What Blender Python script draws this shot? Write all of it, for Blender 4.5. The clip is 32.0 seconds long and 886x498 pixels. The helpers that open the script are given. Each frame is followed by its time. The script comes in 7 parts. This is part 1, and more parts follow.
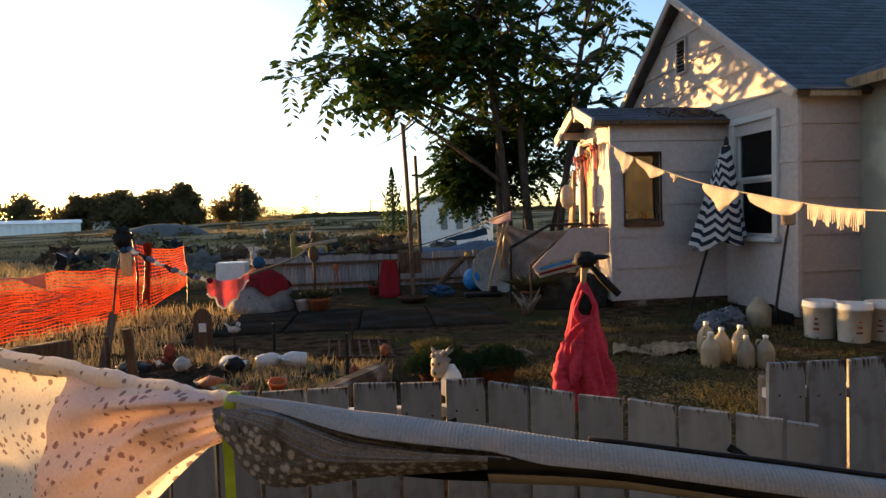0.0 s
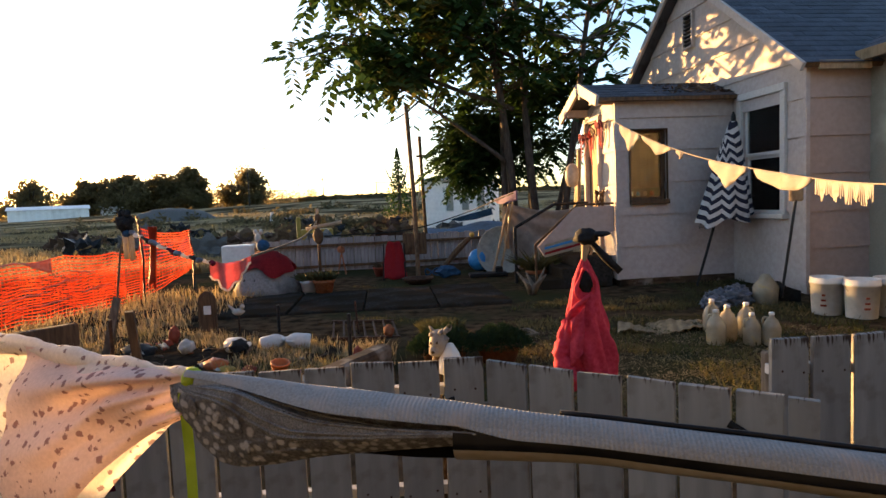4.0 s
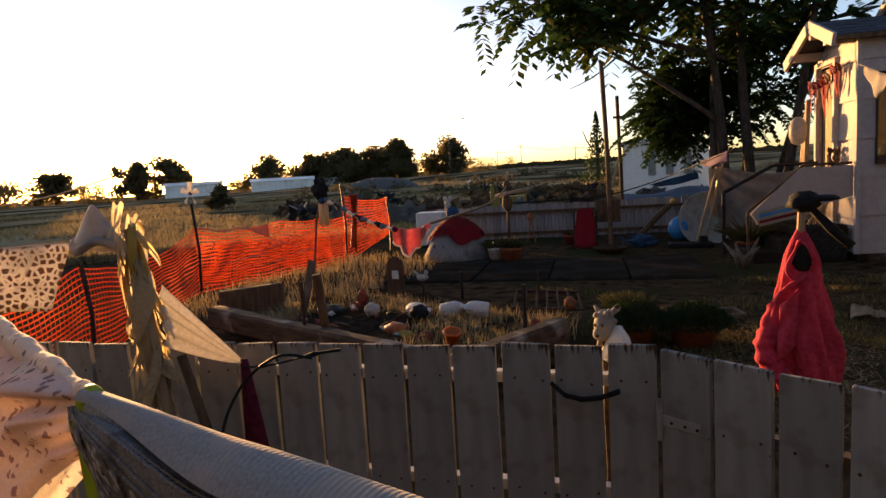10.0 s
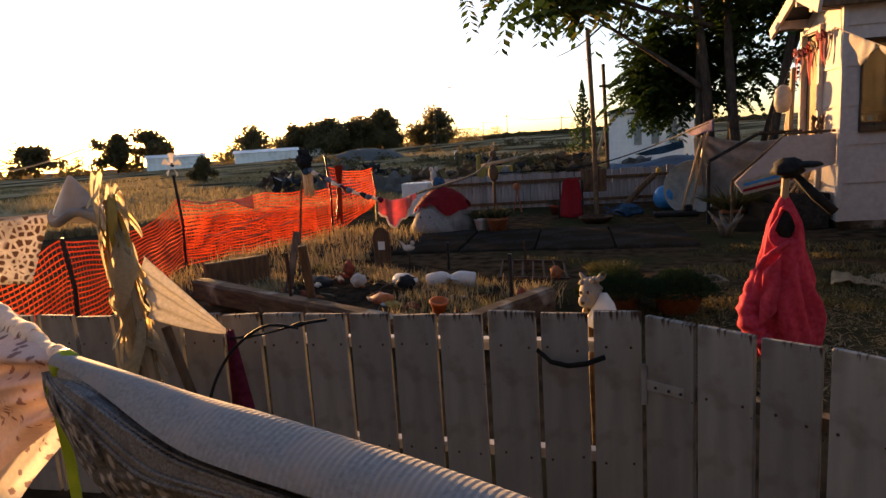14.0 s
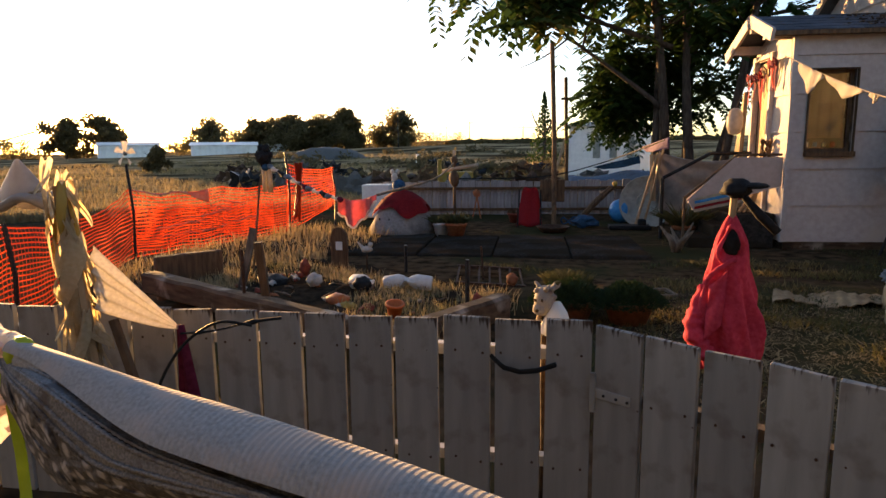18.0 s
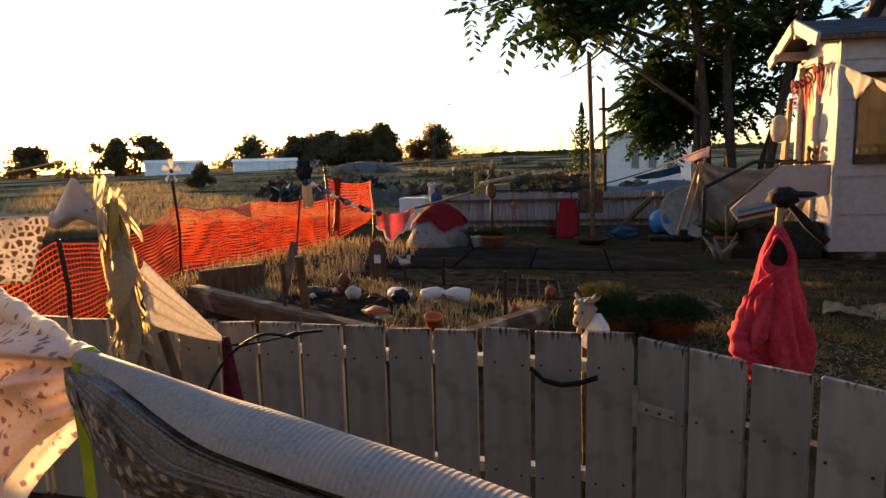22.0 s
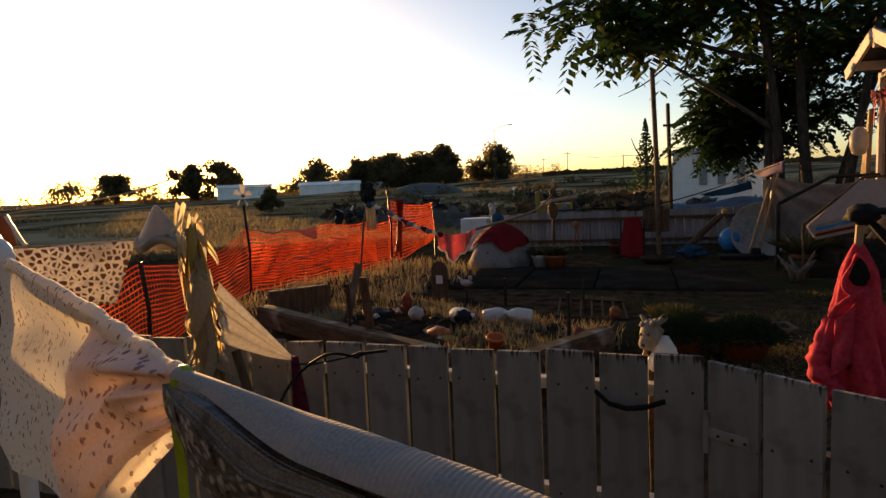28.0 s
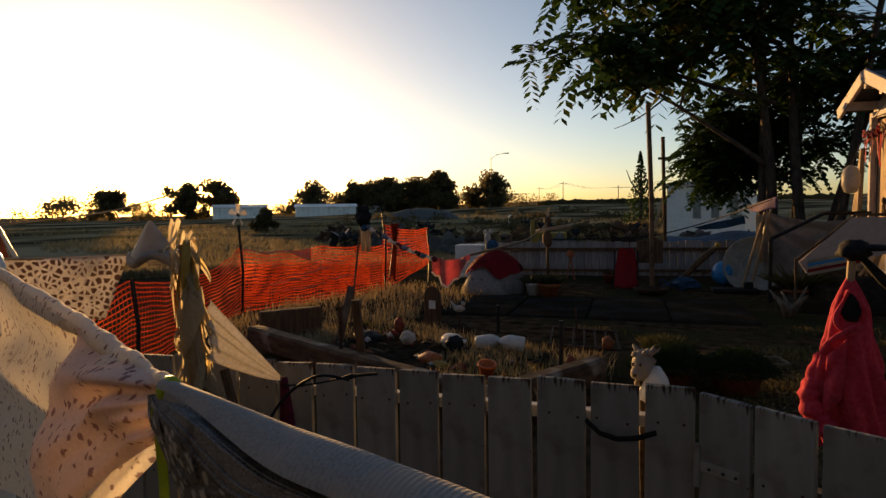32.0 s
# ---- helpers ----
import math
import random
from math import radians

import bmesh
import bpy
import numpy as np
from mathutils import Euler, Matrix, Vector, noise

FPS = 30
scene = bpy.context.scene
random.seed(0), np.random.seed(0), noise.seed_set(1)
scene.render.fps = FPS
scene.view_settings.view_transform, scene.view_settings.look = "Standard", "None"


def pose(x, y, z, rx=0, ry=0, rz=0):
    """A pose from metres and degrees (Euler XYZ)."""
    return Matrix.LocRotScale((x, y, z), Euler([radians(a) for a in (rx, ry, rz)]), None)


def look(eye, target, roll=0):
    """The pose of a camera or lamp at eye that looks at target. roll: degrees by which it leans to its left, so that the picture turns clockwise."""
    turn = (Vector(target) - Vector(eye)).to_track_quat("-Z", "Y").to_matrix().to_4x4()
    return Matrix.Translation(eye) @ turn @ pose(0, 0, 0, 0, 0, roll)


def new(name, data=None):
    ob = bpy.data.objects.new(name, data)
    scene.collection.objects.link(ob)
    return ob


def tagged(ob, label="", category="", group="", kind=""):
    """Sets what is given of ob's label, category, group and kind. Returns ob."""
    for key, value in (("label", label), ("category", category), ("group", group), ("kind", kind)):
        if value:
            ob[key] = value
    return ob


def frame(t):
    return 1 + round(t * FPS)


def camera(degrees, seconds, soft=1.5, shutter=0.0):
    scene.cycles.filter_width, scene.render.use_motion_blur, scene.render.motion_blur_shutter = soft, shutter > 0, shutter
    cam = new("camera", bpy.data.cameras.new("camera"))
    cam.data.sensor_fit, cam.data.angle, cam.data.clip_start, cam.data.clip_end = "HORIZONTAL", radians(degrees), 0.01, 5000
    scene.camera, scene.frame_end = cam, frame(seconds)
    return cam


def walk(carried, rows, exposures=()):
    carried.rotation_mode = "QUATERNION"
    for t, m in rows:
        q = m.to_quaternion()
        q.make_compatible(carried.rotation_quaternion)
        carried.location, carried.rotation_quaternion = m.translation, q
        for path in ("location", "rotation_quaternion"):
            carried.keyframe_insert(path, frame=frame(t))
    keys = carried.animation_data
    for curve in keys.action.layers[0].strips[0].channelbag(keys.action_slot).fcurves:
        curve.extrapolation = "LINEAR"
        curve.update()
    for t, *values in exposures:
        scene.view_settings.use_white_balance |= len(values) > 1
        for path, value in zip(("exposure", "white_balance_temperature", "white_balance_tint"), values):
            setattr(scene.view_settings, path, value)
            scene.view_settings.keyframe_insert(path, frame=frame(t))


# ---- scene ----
cam = camera(70.9, 32.0)
PATH = [
    (0, (0.522, 0.187, 1.258), (0.378, 2.179, 1.166), -1.7),
    (0.5, (0.533, 0.218, 1.246), (0.415, 2.212, 1.132), -1.6),
    (1, (0.538, 0.228, 1.242), (0.423, 2.221, 1.119), -1.5),
    (1.5, (0.54, 0.223, 1.244), (0.443, 2.217, 1.122), -1.0),
    (2, (0.542, 0.205, 1.249), (0.447, 2.199, 1.134), -1.8),
    (2.5, (0.545, 0.213, 1.245), (0.425, 2.206, 1.125), -1.9),
    (4.5, (0.566, 0.224, 1.24), (0.341, 2.203, 1.056), -3.1),
    (5, (0.577, 0.311, 1.219), (0.089, 2.237, 0.989), -3.7),
    (5.5, (0.577, 0.418, 1.222), (-0.1, 2.287, 1.003), -1.9),
    (6, (0.604, 0.452, 1.223), (-0.176, 2.279, 0.988), -2.5),
    (6.5, (0.637, 0.483, 1.222), (-0.157, 2.301, 0.967), -3.7),
    (7, (0.643, 0.49, 1.222), (-0.155, 2.308, 0.983), -4.1),
    (7.5, (0.639, 0.488, 1.219), (-0.136, 2.317, 0.988), -3.4),
    (8, (0.635, 0.486, 1.219), (-0.124, 2.323, 0.994), -2.7),
    (8.5, (0.633, 0.482, 1.219), (-0.143, 2.313, 1.007), -2.8),
    (9, (0.633, 0.48, 1.221), (-0.158, 2.303, 1.0), -2.8),
    (9.5, (0.634, 0.482, 1.22), (-0.15, 2.309, 0.998), -3.0),
    (10, (0.632, 0.481, 1.219), (-0.147, 2.31, 0.995), -3.4),
    (10.5, (0.634, 0.48, 1.219), (-0.148, 2.306, 0.984), -3.6),
    (11, (0.634, 0.482, 1.216), (-0.148, 2.308, 0.98), -3.6),
    (11.5, (0.636, 0.483, 1.215), (-0.14, 2.309, 0.959), -3.8),
    (12, (0.638, 0.482, 1.215), (-0.135, 2.309, 0.957), -3.9),
    (12.5, (0.636, 0.486, 1.212), (-0.115, 2.321, 0.95), -3.6),
    (13, (0.636, 0.489, 1.211), (-0.111, 2.325, 0.941), -4.0),
    (13.5, (0.638, 0.49, 1.208), (-0.131, 2.309, 0.893), -4.6),
    (14, (0.63, 0.489, 1.21), (-0.109, 2.32, 0.892), -3.7),
    (14.5, (0.627, 0.491, 1.208), (-0.05, 2.348, 0.902), -2.9),
    (16.5, (0.626, 0.481, 1.209), (0.0, 2.355, 0.903), -0.3),
    (17, (0.63, 0.478, 1.212), (0.009, 2.355, 0.912), -0.5),
    (17.5, (0.63, 0.476, 1.211), (0.015, 2.355, 0.907), -0.3),
    (18, (0.631, 0.476, 1.212), (0.02, 2.354, 0.901), -0.6),
    (18.5, (0.63, 0.474, 1.213), (0.043, 2.359, 0.897), -0.5),
    (19, (0.632, 0.475, 1.214), (0.052, 2.366, 0.916), -0.3),
    (19.5, (0.632, 0.475, 1.213), (0.033, 2.365, 0.95), 0.4),
    (20, (0.632, 0.474, 1.213), (-0.001, 2.353, 0.951), -0.1),
    (20.5, (0.631, 0.473, 1.214), (-0.03, 2.344, 0.962), -0.3),
    (21, (0.63, 0.47, 1.214), (-0.064, 2.329, 0.965), -0.5),
    (21.5, (0.629, 0.47, 1.213), (-0.088, 2.318, 0.953), -1.4),
    (22, (0.629, 0.467, 1.213), (-0.096, 2.312, 0.944), -1.5),
    (22.5, (0.629, 0.468, 1.213), (-0.098, 2.312, 0.943), -1.5),
    (23, (0.631, 0.468, 1.213), (-0.101, 2.309, 0.941), -1.6),
    (23.5, (0.629, 0.471, 1.212), (-0.098, 2.316, 0.95), -1.6),
    (24, (0.63, 0.466, 1.213), (-0.104, 2.307, 0.945), -1.7),
    (24.5, (0.627, 0.468, 1.219), (-0.136, 2.302, 0.988), -2.0),
    (25, (0.627, 0.464, 1.22), (-0.155, 2.292, 1.002), -1.8),
    (25.5, (0.629, 0.463, 1.222), (-0.163, 2.287, 1.012), -1.9),
    (27.5, (0.635, 0.445, 1.221), (-0.261, 2.22, 1.003), -1.8),
    (28, (0.635, 0.447, 1.22), (-0.27, 2.219, 1.022), -2.5),
    (28.5, (0.635, 0.447, 1.219), (-0.258, 2.226, 1.024), -2.8),
    (29, (0.635, 0.446, 1.223), (-0.251, 2.234, 1.09), -2.6),
    (29.5, (0.638, 0.446, 1.221), (-0.259, 2.231, 1.122), -2.7),
    (30, (0.636, 0.446, 1.22), (-0.297, 2.212, 1.118), -2.9),
    (30.5, (0.636, 0.448, 1.219), (-0.284, 2.22, 1.102), -1.9),
    (31, (0.635, 0.442, 1.218), (-0.288, 2.213, 1.102), -1.9),
    (31.5, (0.633, 0.444, 1.216), (-0.289, 2.216, 1.102), -1.1),
    (32, (0.635, 0.447, 1.214), (-0.254, 2.234, 1.098), -0.8),
]
walk(cam, [(t, look(eye, target, roll)) for t, eye, target, roll in PATH], exposures=[(0, 2.45, 6470, 13), (4.5, 2.75, 6570, 15), (5.2, 2.76, 6620, 16), (6, 2.32, 6830, 20), (7, 1.86, 6900, 23), (13, 1.80, 6900, 23), (14, 2.10, 6920, 23), (16.5, 2.40, 6800, 19), (18, 2.48, 6760, 18), (20, 2.58, 6760, 18), (22, 2.34, 6780, 19), (24, 2.28, 6800, 20), (25.2, 1.92, 6800, 21), (28, 1.33, 6860, 17), (32, 0.88, 6820, 14)])

# ---- light ----
SUN_WAY = Vector((-0.796, 0.604, 0.046)).normalized()
world = bpy.data.worlds.new("sky")
scene.world = world
world.use_nodes = True
wn = world.node_tree
sky = wn.nodes.new("ShaderNodeTexSky")
sky.sky_type = "NISHITA"
sky.sun_disc = False
sky.sun_elevation = math.asin(SUN_WAY.z)
sky.sun_rotation = math.atan2(SUN_WAY.x, SUN_WAY.y)
sky.air_density, sky.dust_density, sky.ozone_density = 0.65, 1.0, 1.4
wn.nodes["Background"].inputs["Strength"].default_value = 0.14
wn.links.new(sky.outputs[0], wn.nodes["Background"].inputs["Color"])
sun_data = bpy.data.lights.new("sun", "SUN")
sun_data.energy, sun_data.angle, sun_data.color = 5.0, radians(0.5), (1.0, 0.56, 0.19)
sun = new("sun", sun_data)
sun.matrix_world = Matrix.Translation((-20, 15, 12)) @ SUN_WAY.to_track_quat("Z", "Y").to_matrix().to_4x4()


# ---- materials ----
ALBEDO_SCALE = 0.54  # darkens every base colour so that shaded surfaces render deep enough


def material(name, dark, light, rough=0.8, grain=30.0, stain=2.0, bump=0.3, metal=0.0, streak=(1, 1, 1), vary=0.12,
             through_light=0.0, dirt=None, dirt_at=0.62, gloss=0.15):
    """Two colours mixed by a fine grain, broad stains in a third, fine relief; cloth and leaves let light through."""
    dark, light = [c * ALBEDO_SCALE for c in dark], [c * ALBEDO_SCALE for c in light]
    m = bpy.data.materials.new(name)
    m.use_nodes = True
    n, k = m.node_tree.nodes, m.node_tree.links
    b = n["Principled BSDF"]
    co = n.new("ShaderNodeTexCoord")
    mp = n.new("ShaderNodeMapping")
    mp.inputs["Scale"].default_value = streak
    k.new(co.outputs["Object"], mp.inputs["Vector"])
    fine = n.new("ShaderNodeTexNoise")
    fine.inputs["Scale"].default_value, fine.inputs["Detail"].default_value = grain, 6
    k.new(mp.outputs[0], fine.inputs["Vector"])
    wide = n.new("ShaderNodeTexNoise")
    wide.inputs["Scale"].default_value, wide.inputs["Detail"].default_value = stain, 4
    k.new(co.outputs["Object"], wide.inputs["Vector"])
    ramp = n.new("ShaderNodeValToRGB")
    ramp.color_ramp.elements[0].position, ramp.color_ramp.elements[1].position = 0.33, 0.67
    ramp.color_ramp.elements[0].color, ramp.color_ramp.elements[1].color = (*dark, 1), (*light, 1)
    k.new(fine.outputs["Fac"], ramp.inputs["Fac"])
    out = ramp.outputs["Color"]
    sp = n.new("ShaderNodeMapRange")
    sp.inputs["From Min"].default_value, sp.inputs["From Max"].default_value = dirt_at - 0.06, dirt_at + 0.08
    k.new(wide.outputs["Fac"], sp.inputs["Value"])
    mix = n.new("ShaderNodeMix")
    mix.data_type = "RGBA"
    k.new(sp.outputs[0], mix.inputs["Factor"])
    k.new(out, mix.inputs["A"])
    mix.inputs["B"].default_value = (*(dirt or [c * 0.7 for c in dark]), 1)
    info = n.new("ShaderNodeObjectInfo")
    tone = n.new("ShaderNodeMapRange")
    tone.inputs["To Min"].default_value, tone.inputs["To Max"].default_value = 1 - vary, 1 + vary
    k.new(info.outputs["Random"], tone.inputs["Value"])
    hsv = n.new("ShaderNodeHueSaturation")
    k.new(mix.outputs["Result"], hsv.inputs["Color"])
    k.new(tone.outputs[0], hsv.inputs["Value"])
    k.new(hsv.outputs[0], b.inputs["Base Color"])
    b.inputs["Roughness"].default_value, b.inputs["Metallic"].default_value = rough, metal
    b.inputs["Specular IOR Level"].default_value = gloss
    if bump:
        bp = n.new("ShaderNodeBump")
        bp.inputs["Strength"].default_value, bp.inputs["Distance"].default_value = bump, 0.01
        k.new(fine.outputs["Fac"], bp.inputs["Height"])
        k.new(bp.outputs[0], b.inputs["Normal"])
    if through_light:
        tr = n.new("ShaderNodeBsdfTranslucent")
        k.new(hsv.outputs[0], tr.inputs["Color"])
        ms = n.new("ShaderNodeMixShader")
        ms.inputs["Fac"].default_value = through_light
        k.new(b.outputs[0], ms.inputs[1])
        k.new(tr.outputs[0], ms.inputs[2])
        k.new(ms.outputs[0], n["Material Output"].inputs["Surface"])
    return m


def recolour(m, field, colour):
    """Lays a colour over the material's own where field(nodes, links, coordinates) gives 1."""
    n, k = m.node_tree.nodes, m.node_tree.links
    hsv = next(x for x in n if x.bl_idname == "ShaderNodeHueSaturation")
    old = hsv.inputs["Color"].links[0].from_socket
    co = n.new("ShaderNodeTexCoord")
    mix = n.new("ShaderNodeMix")
    mix.data_type = "RGBA"
    k.new(field(n, k, co.outputs["Object"]), mix.inputs["Factor"])
    k.new(old, mix.inputs["A"])
    mix.inputs["B"].default_value = (*colour, 1)
    k.new(mix.outputs["Result"], hsv.inputs["Color"])
    return m


def spots(scale, low, high):
    def field(n, k, co):
        v = n.new("ShaderNodeTexVoronoi")
        v.inputs["Scale"].default_value = scale
        k.new(co, v.inputs["Vector"])
        r = n.new("ShaderNodeMapRange")
        r.inputs["From Min"].default_value, r.inputs["From Max"].default_value = high, low
        k.new(v.outputs["Distance"], r.inputs["Value"])
        return r.outputs[0]
    return field


def cells(scale, low, high):
    def field(n, k, co):
        v = n.new("ShaderNodeTexVoronoi")
        v.feature = "DISTANCE_TO_EDGE"
        v.inputs["Scale"].default_value = scale
        k.new(co, v.inputs["Vector"])
        r = n.new("ShaderNodeMapRange")
        r.inputs["From Min"].default_value, r.inputs["From Max"].default_value = low, high
        k.new(v.outputs["Distance"], r.inputs["Value"])
        return r.outputs[0]
    return field


WHITE_BOARD = material("weathered_white_paint", (0.35, 0.345, 0.33), (0.44, 0.434, 0.415), 0.85, 26, 7, 0.45, streak=(1, 1, 0.12), vary=0.16, dirt=(0.13, 0.112, 0.098), dirt_at=0.6, gloss=0.1)


def drips(n, k, co):
    mp = n.new("ShaderNodeMapping")
    mp.inputs["Scale"].default_value = (90, 20, 5)
    k.new(co, mp.inputs["Vector"])
    ns = n.new("ShaderNodeTexNoise")
    ns.inputs["Scale"].default_value, ns.inputs["Detail"].default_value = 1.0, 3
    k.new(mp.outputs[0], ns.inputs["Vector"])
    sep = n.new("ShaderNodeSeparateXYZ")
    k.new(co, sep.inputs[0])
    up = n.new("ShaderNodeMapRange")
    up.inputs["From Min"].default_value, up.inputs["From Max"].default_value = 0.6, 0.705
    up.inputs["To Min"].default_value, up.inputs["To Max"].default_value = -0.4, 0.17
    k.new(sep.outputs[2], up.inputs["Value"])
    ad = n.new("ShaderNodeMath")
    ad.operation = "ADD"
    k.new(ns.outputs["Fac"], ad.inputs[0])
    k.new(up.outputs[0], ad.inputs[1])
    r = n.new("ShaderNodeMapRange")
    r.inputs["From Min"].default_value, r.inputs["From Max"].default_value = 0.66, 0.76
    k.new(ad.outputs[0], r.inputs["Value"])
    return r.outputs[0]


recolour(WHITE_BOARD, drips, (0.05, 0.035, 0.028))
recolour(WHITE_BOARD, spots(14, 0.035, 0.06), (0.07, 0.055, 0.045))


def scuffs(n, k, co):
    """Long thin scratches and flaked patches where grey wood shows through the paint."""
    mp = n.new("ShaderNodeMapping")
    mp.inputs["Scale"].default_value = (60, 30, 4)
    k.new(co, mp.inputs["Vector"])
    ns = n.new("ShaderNodeTexNoise")
    ns.inputs["Scale"].default_value, ns.inputs["Detail"].default_value, ns.inputs["Roughness"].default_value = 1.0, 8, 0.75
    k.new(mp.outputs[0], ns.inputs["Vector"])
    r = n.new("ShaderNodeMapRange")
    r.inputs["From Min"].default_value, r.inputs["From Max"].default_value = 0.64, 0.7
    r.inputs["To Max"].default_value = 0.75
    k.new(ns.outputs["Fac"], r.inputs["Value"])
    return r.outputs[0]


recolour(WHITE_BOARD, scuffs, (0.09, 0.075, 0.065))
BARE_WOOD = material("bare_grey_wood", (0.16, 0.12, 0.09), (0.3, 0.24, 0.18), 0.85, 40, 4, 0.4, streak=(1, 1, 0.1))
OLD_WOOD = material("brown_wood", (0.1, 0.06, 0.035), (0.22, 0.13, 0.07), 0.8, 40, 5, 0.4, streak=(1, 1, 0.12))
PALE_WOOD = material("pale_timber", (0.4, 0.27, 0.15), (0.56, 0.4, 0.24), 0.7, 40, 5, 0.25, streak=(1, 1, 0.12))
SIDING = material("cream_siding_paint", (0.63, 0.56, 0.53), (0.75, 0.67, 0.635), 0.65, 18, 1.6, 0.12, vary=0.04, dirt=(0.4, 0.35, 0.3), dirt_at=0.68)
SIDING_PINK = material("pinkish_siding_paint", (0.62, 0.49, 0.44), (0.72, 0.57, 0.51), 0.65, 18, 1.6, 0.12, vary=0.04, dirt=(0.42, 0.32, 0.27), dirt_at=0.68)
STUCCO = material("smooth_cream_stucco", (0.5, 0.46, 0.37), (0.57, 0.53, 0.43), 0.75, 60, 1.5, 0.12, vary=0.02, dirt=(0.45, 0.41, 0.33))
# grey chosen to tone the bounce off the unseen wall behind the camera
GREY_WALL = material("slate_grey_wall_paint", (0.11, 0.125, 0.15), (0.145, 0.165, 0.195), 0.8, 20, 2, 0.1)
TRIM = material("white_trim_paint", (0.85, 0.82, 0.78), (1.0, 0.97, 0.93), 0.5, 30, 3, 0.08, dirt=(0.5, 0.47, 0.42))
SHINGLE = material("asphalt_shingle", (0.075, 0.088, 0.115), (0.15, 0.17, 0.21), 0.9, 120, 4, 0.5, vary=0.2, dirt=(0.04, 0.04, 0.05))
DIRT = material("yard_dirt_and_grass", (0.038, 0.027, 0.017), (0.15, 0.1, 0.058), 0.95, 7, 0.7, 1.0, vary=0, dirt=(0.032, 0.032, 0.016), dirt_at=0.52, gloss=0.0)
BACK_BOARD = material("whitewashed_board", (0.3, 0.285, 0.285), (0.46, 0.44, 0.44), 0.8, 30, 5, 0.2, streak=(1, 1, 0.12), vary=0.22, dirt=(0.13, 0.095, 0.08), dirt_at=0.57)
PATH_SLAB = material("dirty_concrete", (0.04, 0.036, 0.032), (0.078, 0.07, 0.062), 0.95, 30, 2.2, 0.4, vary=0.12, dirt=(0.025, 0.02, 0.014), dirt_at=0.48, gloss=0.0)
CONCRETE = material("worn_concrete", (0.13, 0.125, 0.12), (0.22, 0.21, 0.2), 0.85, 40, 3, 0.35, vary=0.14, dirt=(0.12, 0.11, 0.1))
PLASTER = material("pale_rough_plaster", (0.27, 0.25, 0.235), (0.39, 0.365, 0.345), 0.9, 35, 4, 0.5)
NET = material("orange_plastic_net", (0.56, 0.05, 0.014), (0.74, 0.085, 0.02), 0.5, 6, 1.2, 0, through_light=0.45, dirt=(0.7, 0.1, 0.03))
# paler net colour that paints in the sun glancing off its folds
SUNLIT_NET = material("net_with_painted_sunlight", (0.8, 0.3, 0.2), (0.95, 0.48, 0.36), 0.5, 20, 2, 0, through_light=0.4, dirt=(0.75, 0.22, 0.12))
RED_CLOTH = material("red_cloth", (0.3, 0.012, 0.018), (0.46, 0.025, 0.03), 0.85, 60, 4, 0.3, through_light=0.25)
PINK_CLOTH = material("coral_pink_fleece", (0.6, 0.045, 0.085), (0.82, 0.085, 0.14), 0.9, 60, 6, 0.4, through_light=0.2, dirt=(0.3, 0.025, 0.045))
BANDANA = material("thin_pink_cloth", (0.75, 0.26, 0.28), (0.95, 0.38, 0.39), 0.85, 60, 5, 0.2, through_light=0.5, dirt=(0.75, 0.25, 0.25))
MAROON = material("maroon_velvet", (0.13, 0.012, 0.035), (0.22, 0.025, 0.06), 0.8, 50, 5, 0.2, through_light=0.2)
BLACK_CLOTH = material("black_fabric", (0.012, 0.012, 0.013), (0.03, 0.03, 0.032), 0.8, 50, 4, 0.3)
BLACK_RUBBER = material("black_rubber", (0.012, 0.012, 0.012), (0.025, 0.025, 0.025), 0.7, 40, 4, 0.1)
CREAM_CLOTH = material("cream_thin_cloth", (0.62, 0.53, 0.4), (0.76, 0.67, 0.53), 0.85, 70, 4, 0.25, through_light=0.4, dirt=(0.55, 0.45, 0.32))
def sprigs(n, k, co):
    """Small ragged flower sprigs, unevenly strewn."""
    ns = n.new("ShaderNodeTexNoise")
    ns.inputs["Scale"].default_value, ns.inputs["Detail"].default_value = 340, 3
    k.new(co, ns.inputs["Vector"])
    v = n.new("ShaderNodeTexVoronoi")
    v.inputs["Scale"].default_value = 88
    k.new(co, v.inputs["Vector"])
    a = n.new("ShaderNodeMath")
    a.operation = "MULTIPLY_ADD"
    a.inputs[1].default_value = 0.55
    k.new(ns.outputs["Fac"], a.inputs[0])
    k.new(v.outputs["Distance"], a.inputs[2])
    sep = n.new("ShaderNodeSeparateColor")
    k.new(v.outputs["Color"], sep.inputs[0])
    size = n.new("ShaderNodeMapRange")
    size.inputs["To Min"].default_value, size.inputs["To Max"].default_value = 0.4, 0.64
    k.new(sep.outputs[0], size.inputs["Value"])
    less = n.new("ShaderNodeMath")
    less.operation = "SUBTRACT"
    k.new(size.outputs[0], less.inputs[0])
    k.new(a.outputs[0], less.inputs[1])
    r = n.new("ShaderNodeMapRange")
    r.inputs["From Min"].default_value, r.inputs["From Max"].default_value = -0.02, 0.05
    r.inputs["To Max"].default_value = 0.78
    k.new(less.outputs[0], r.inputs["Value"])
    return r.outputs[0]


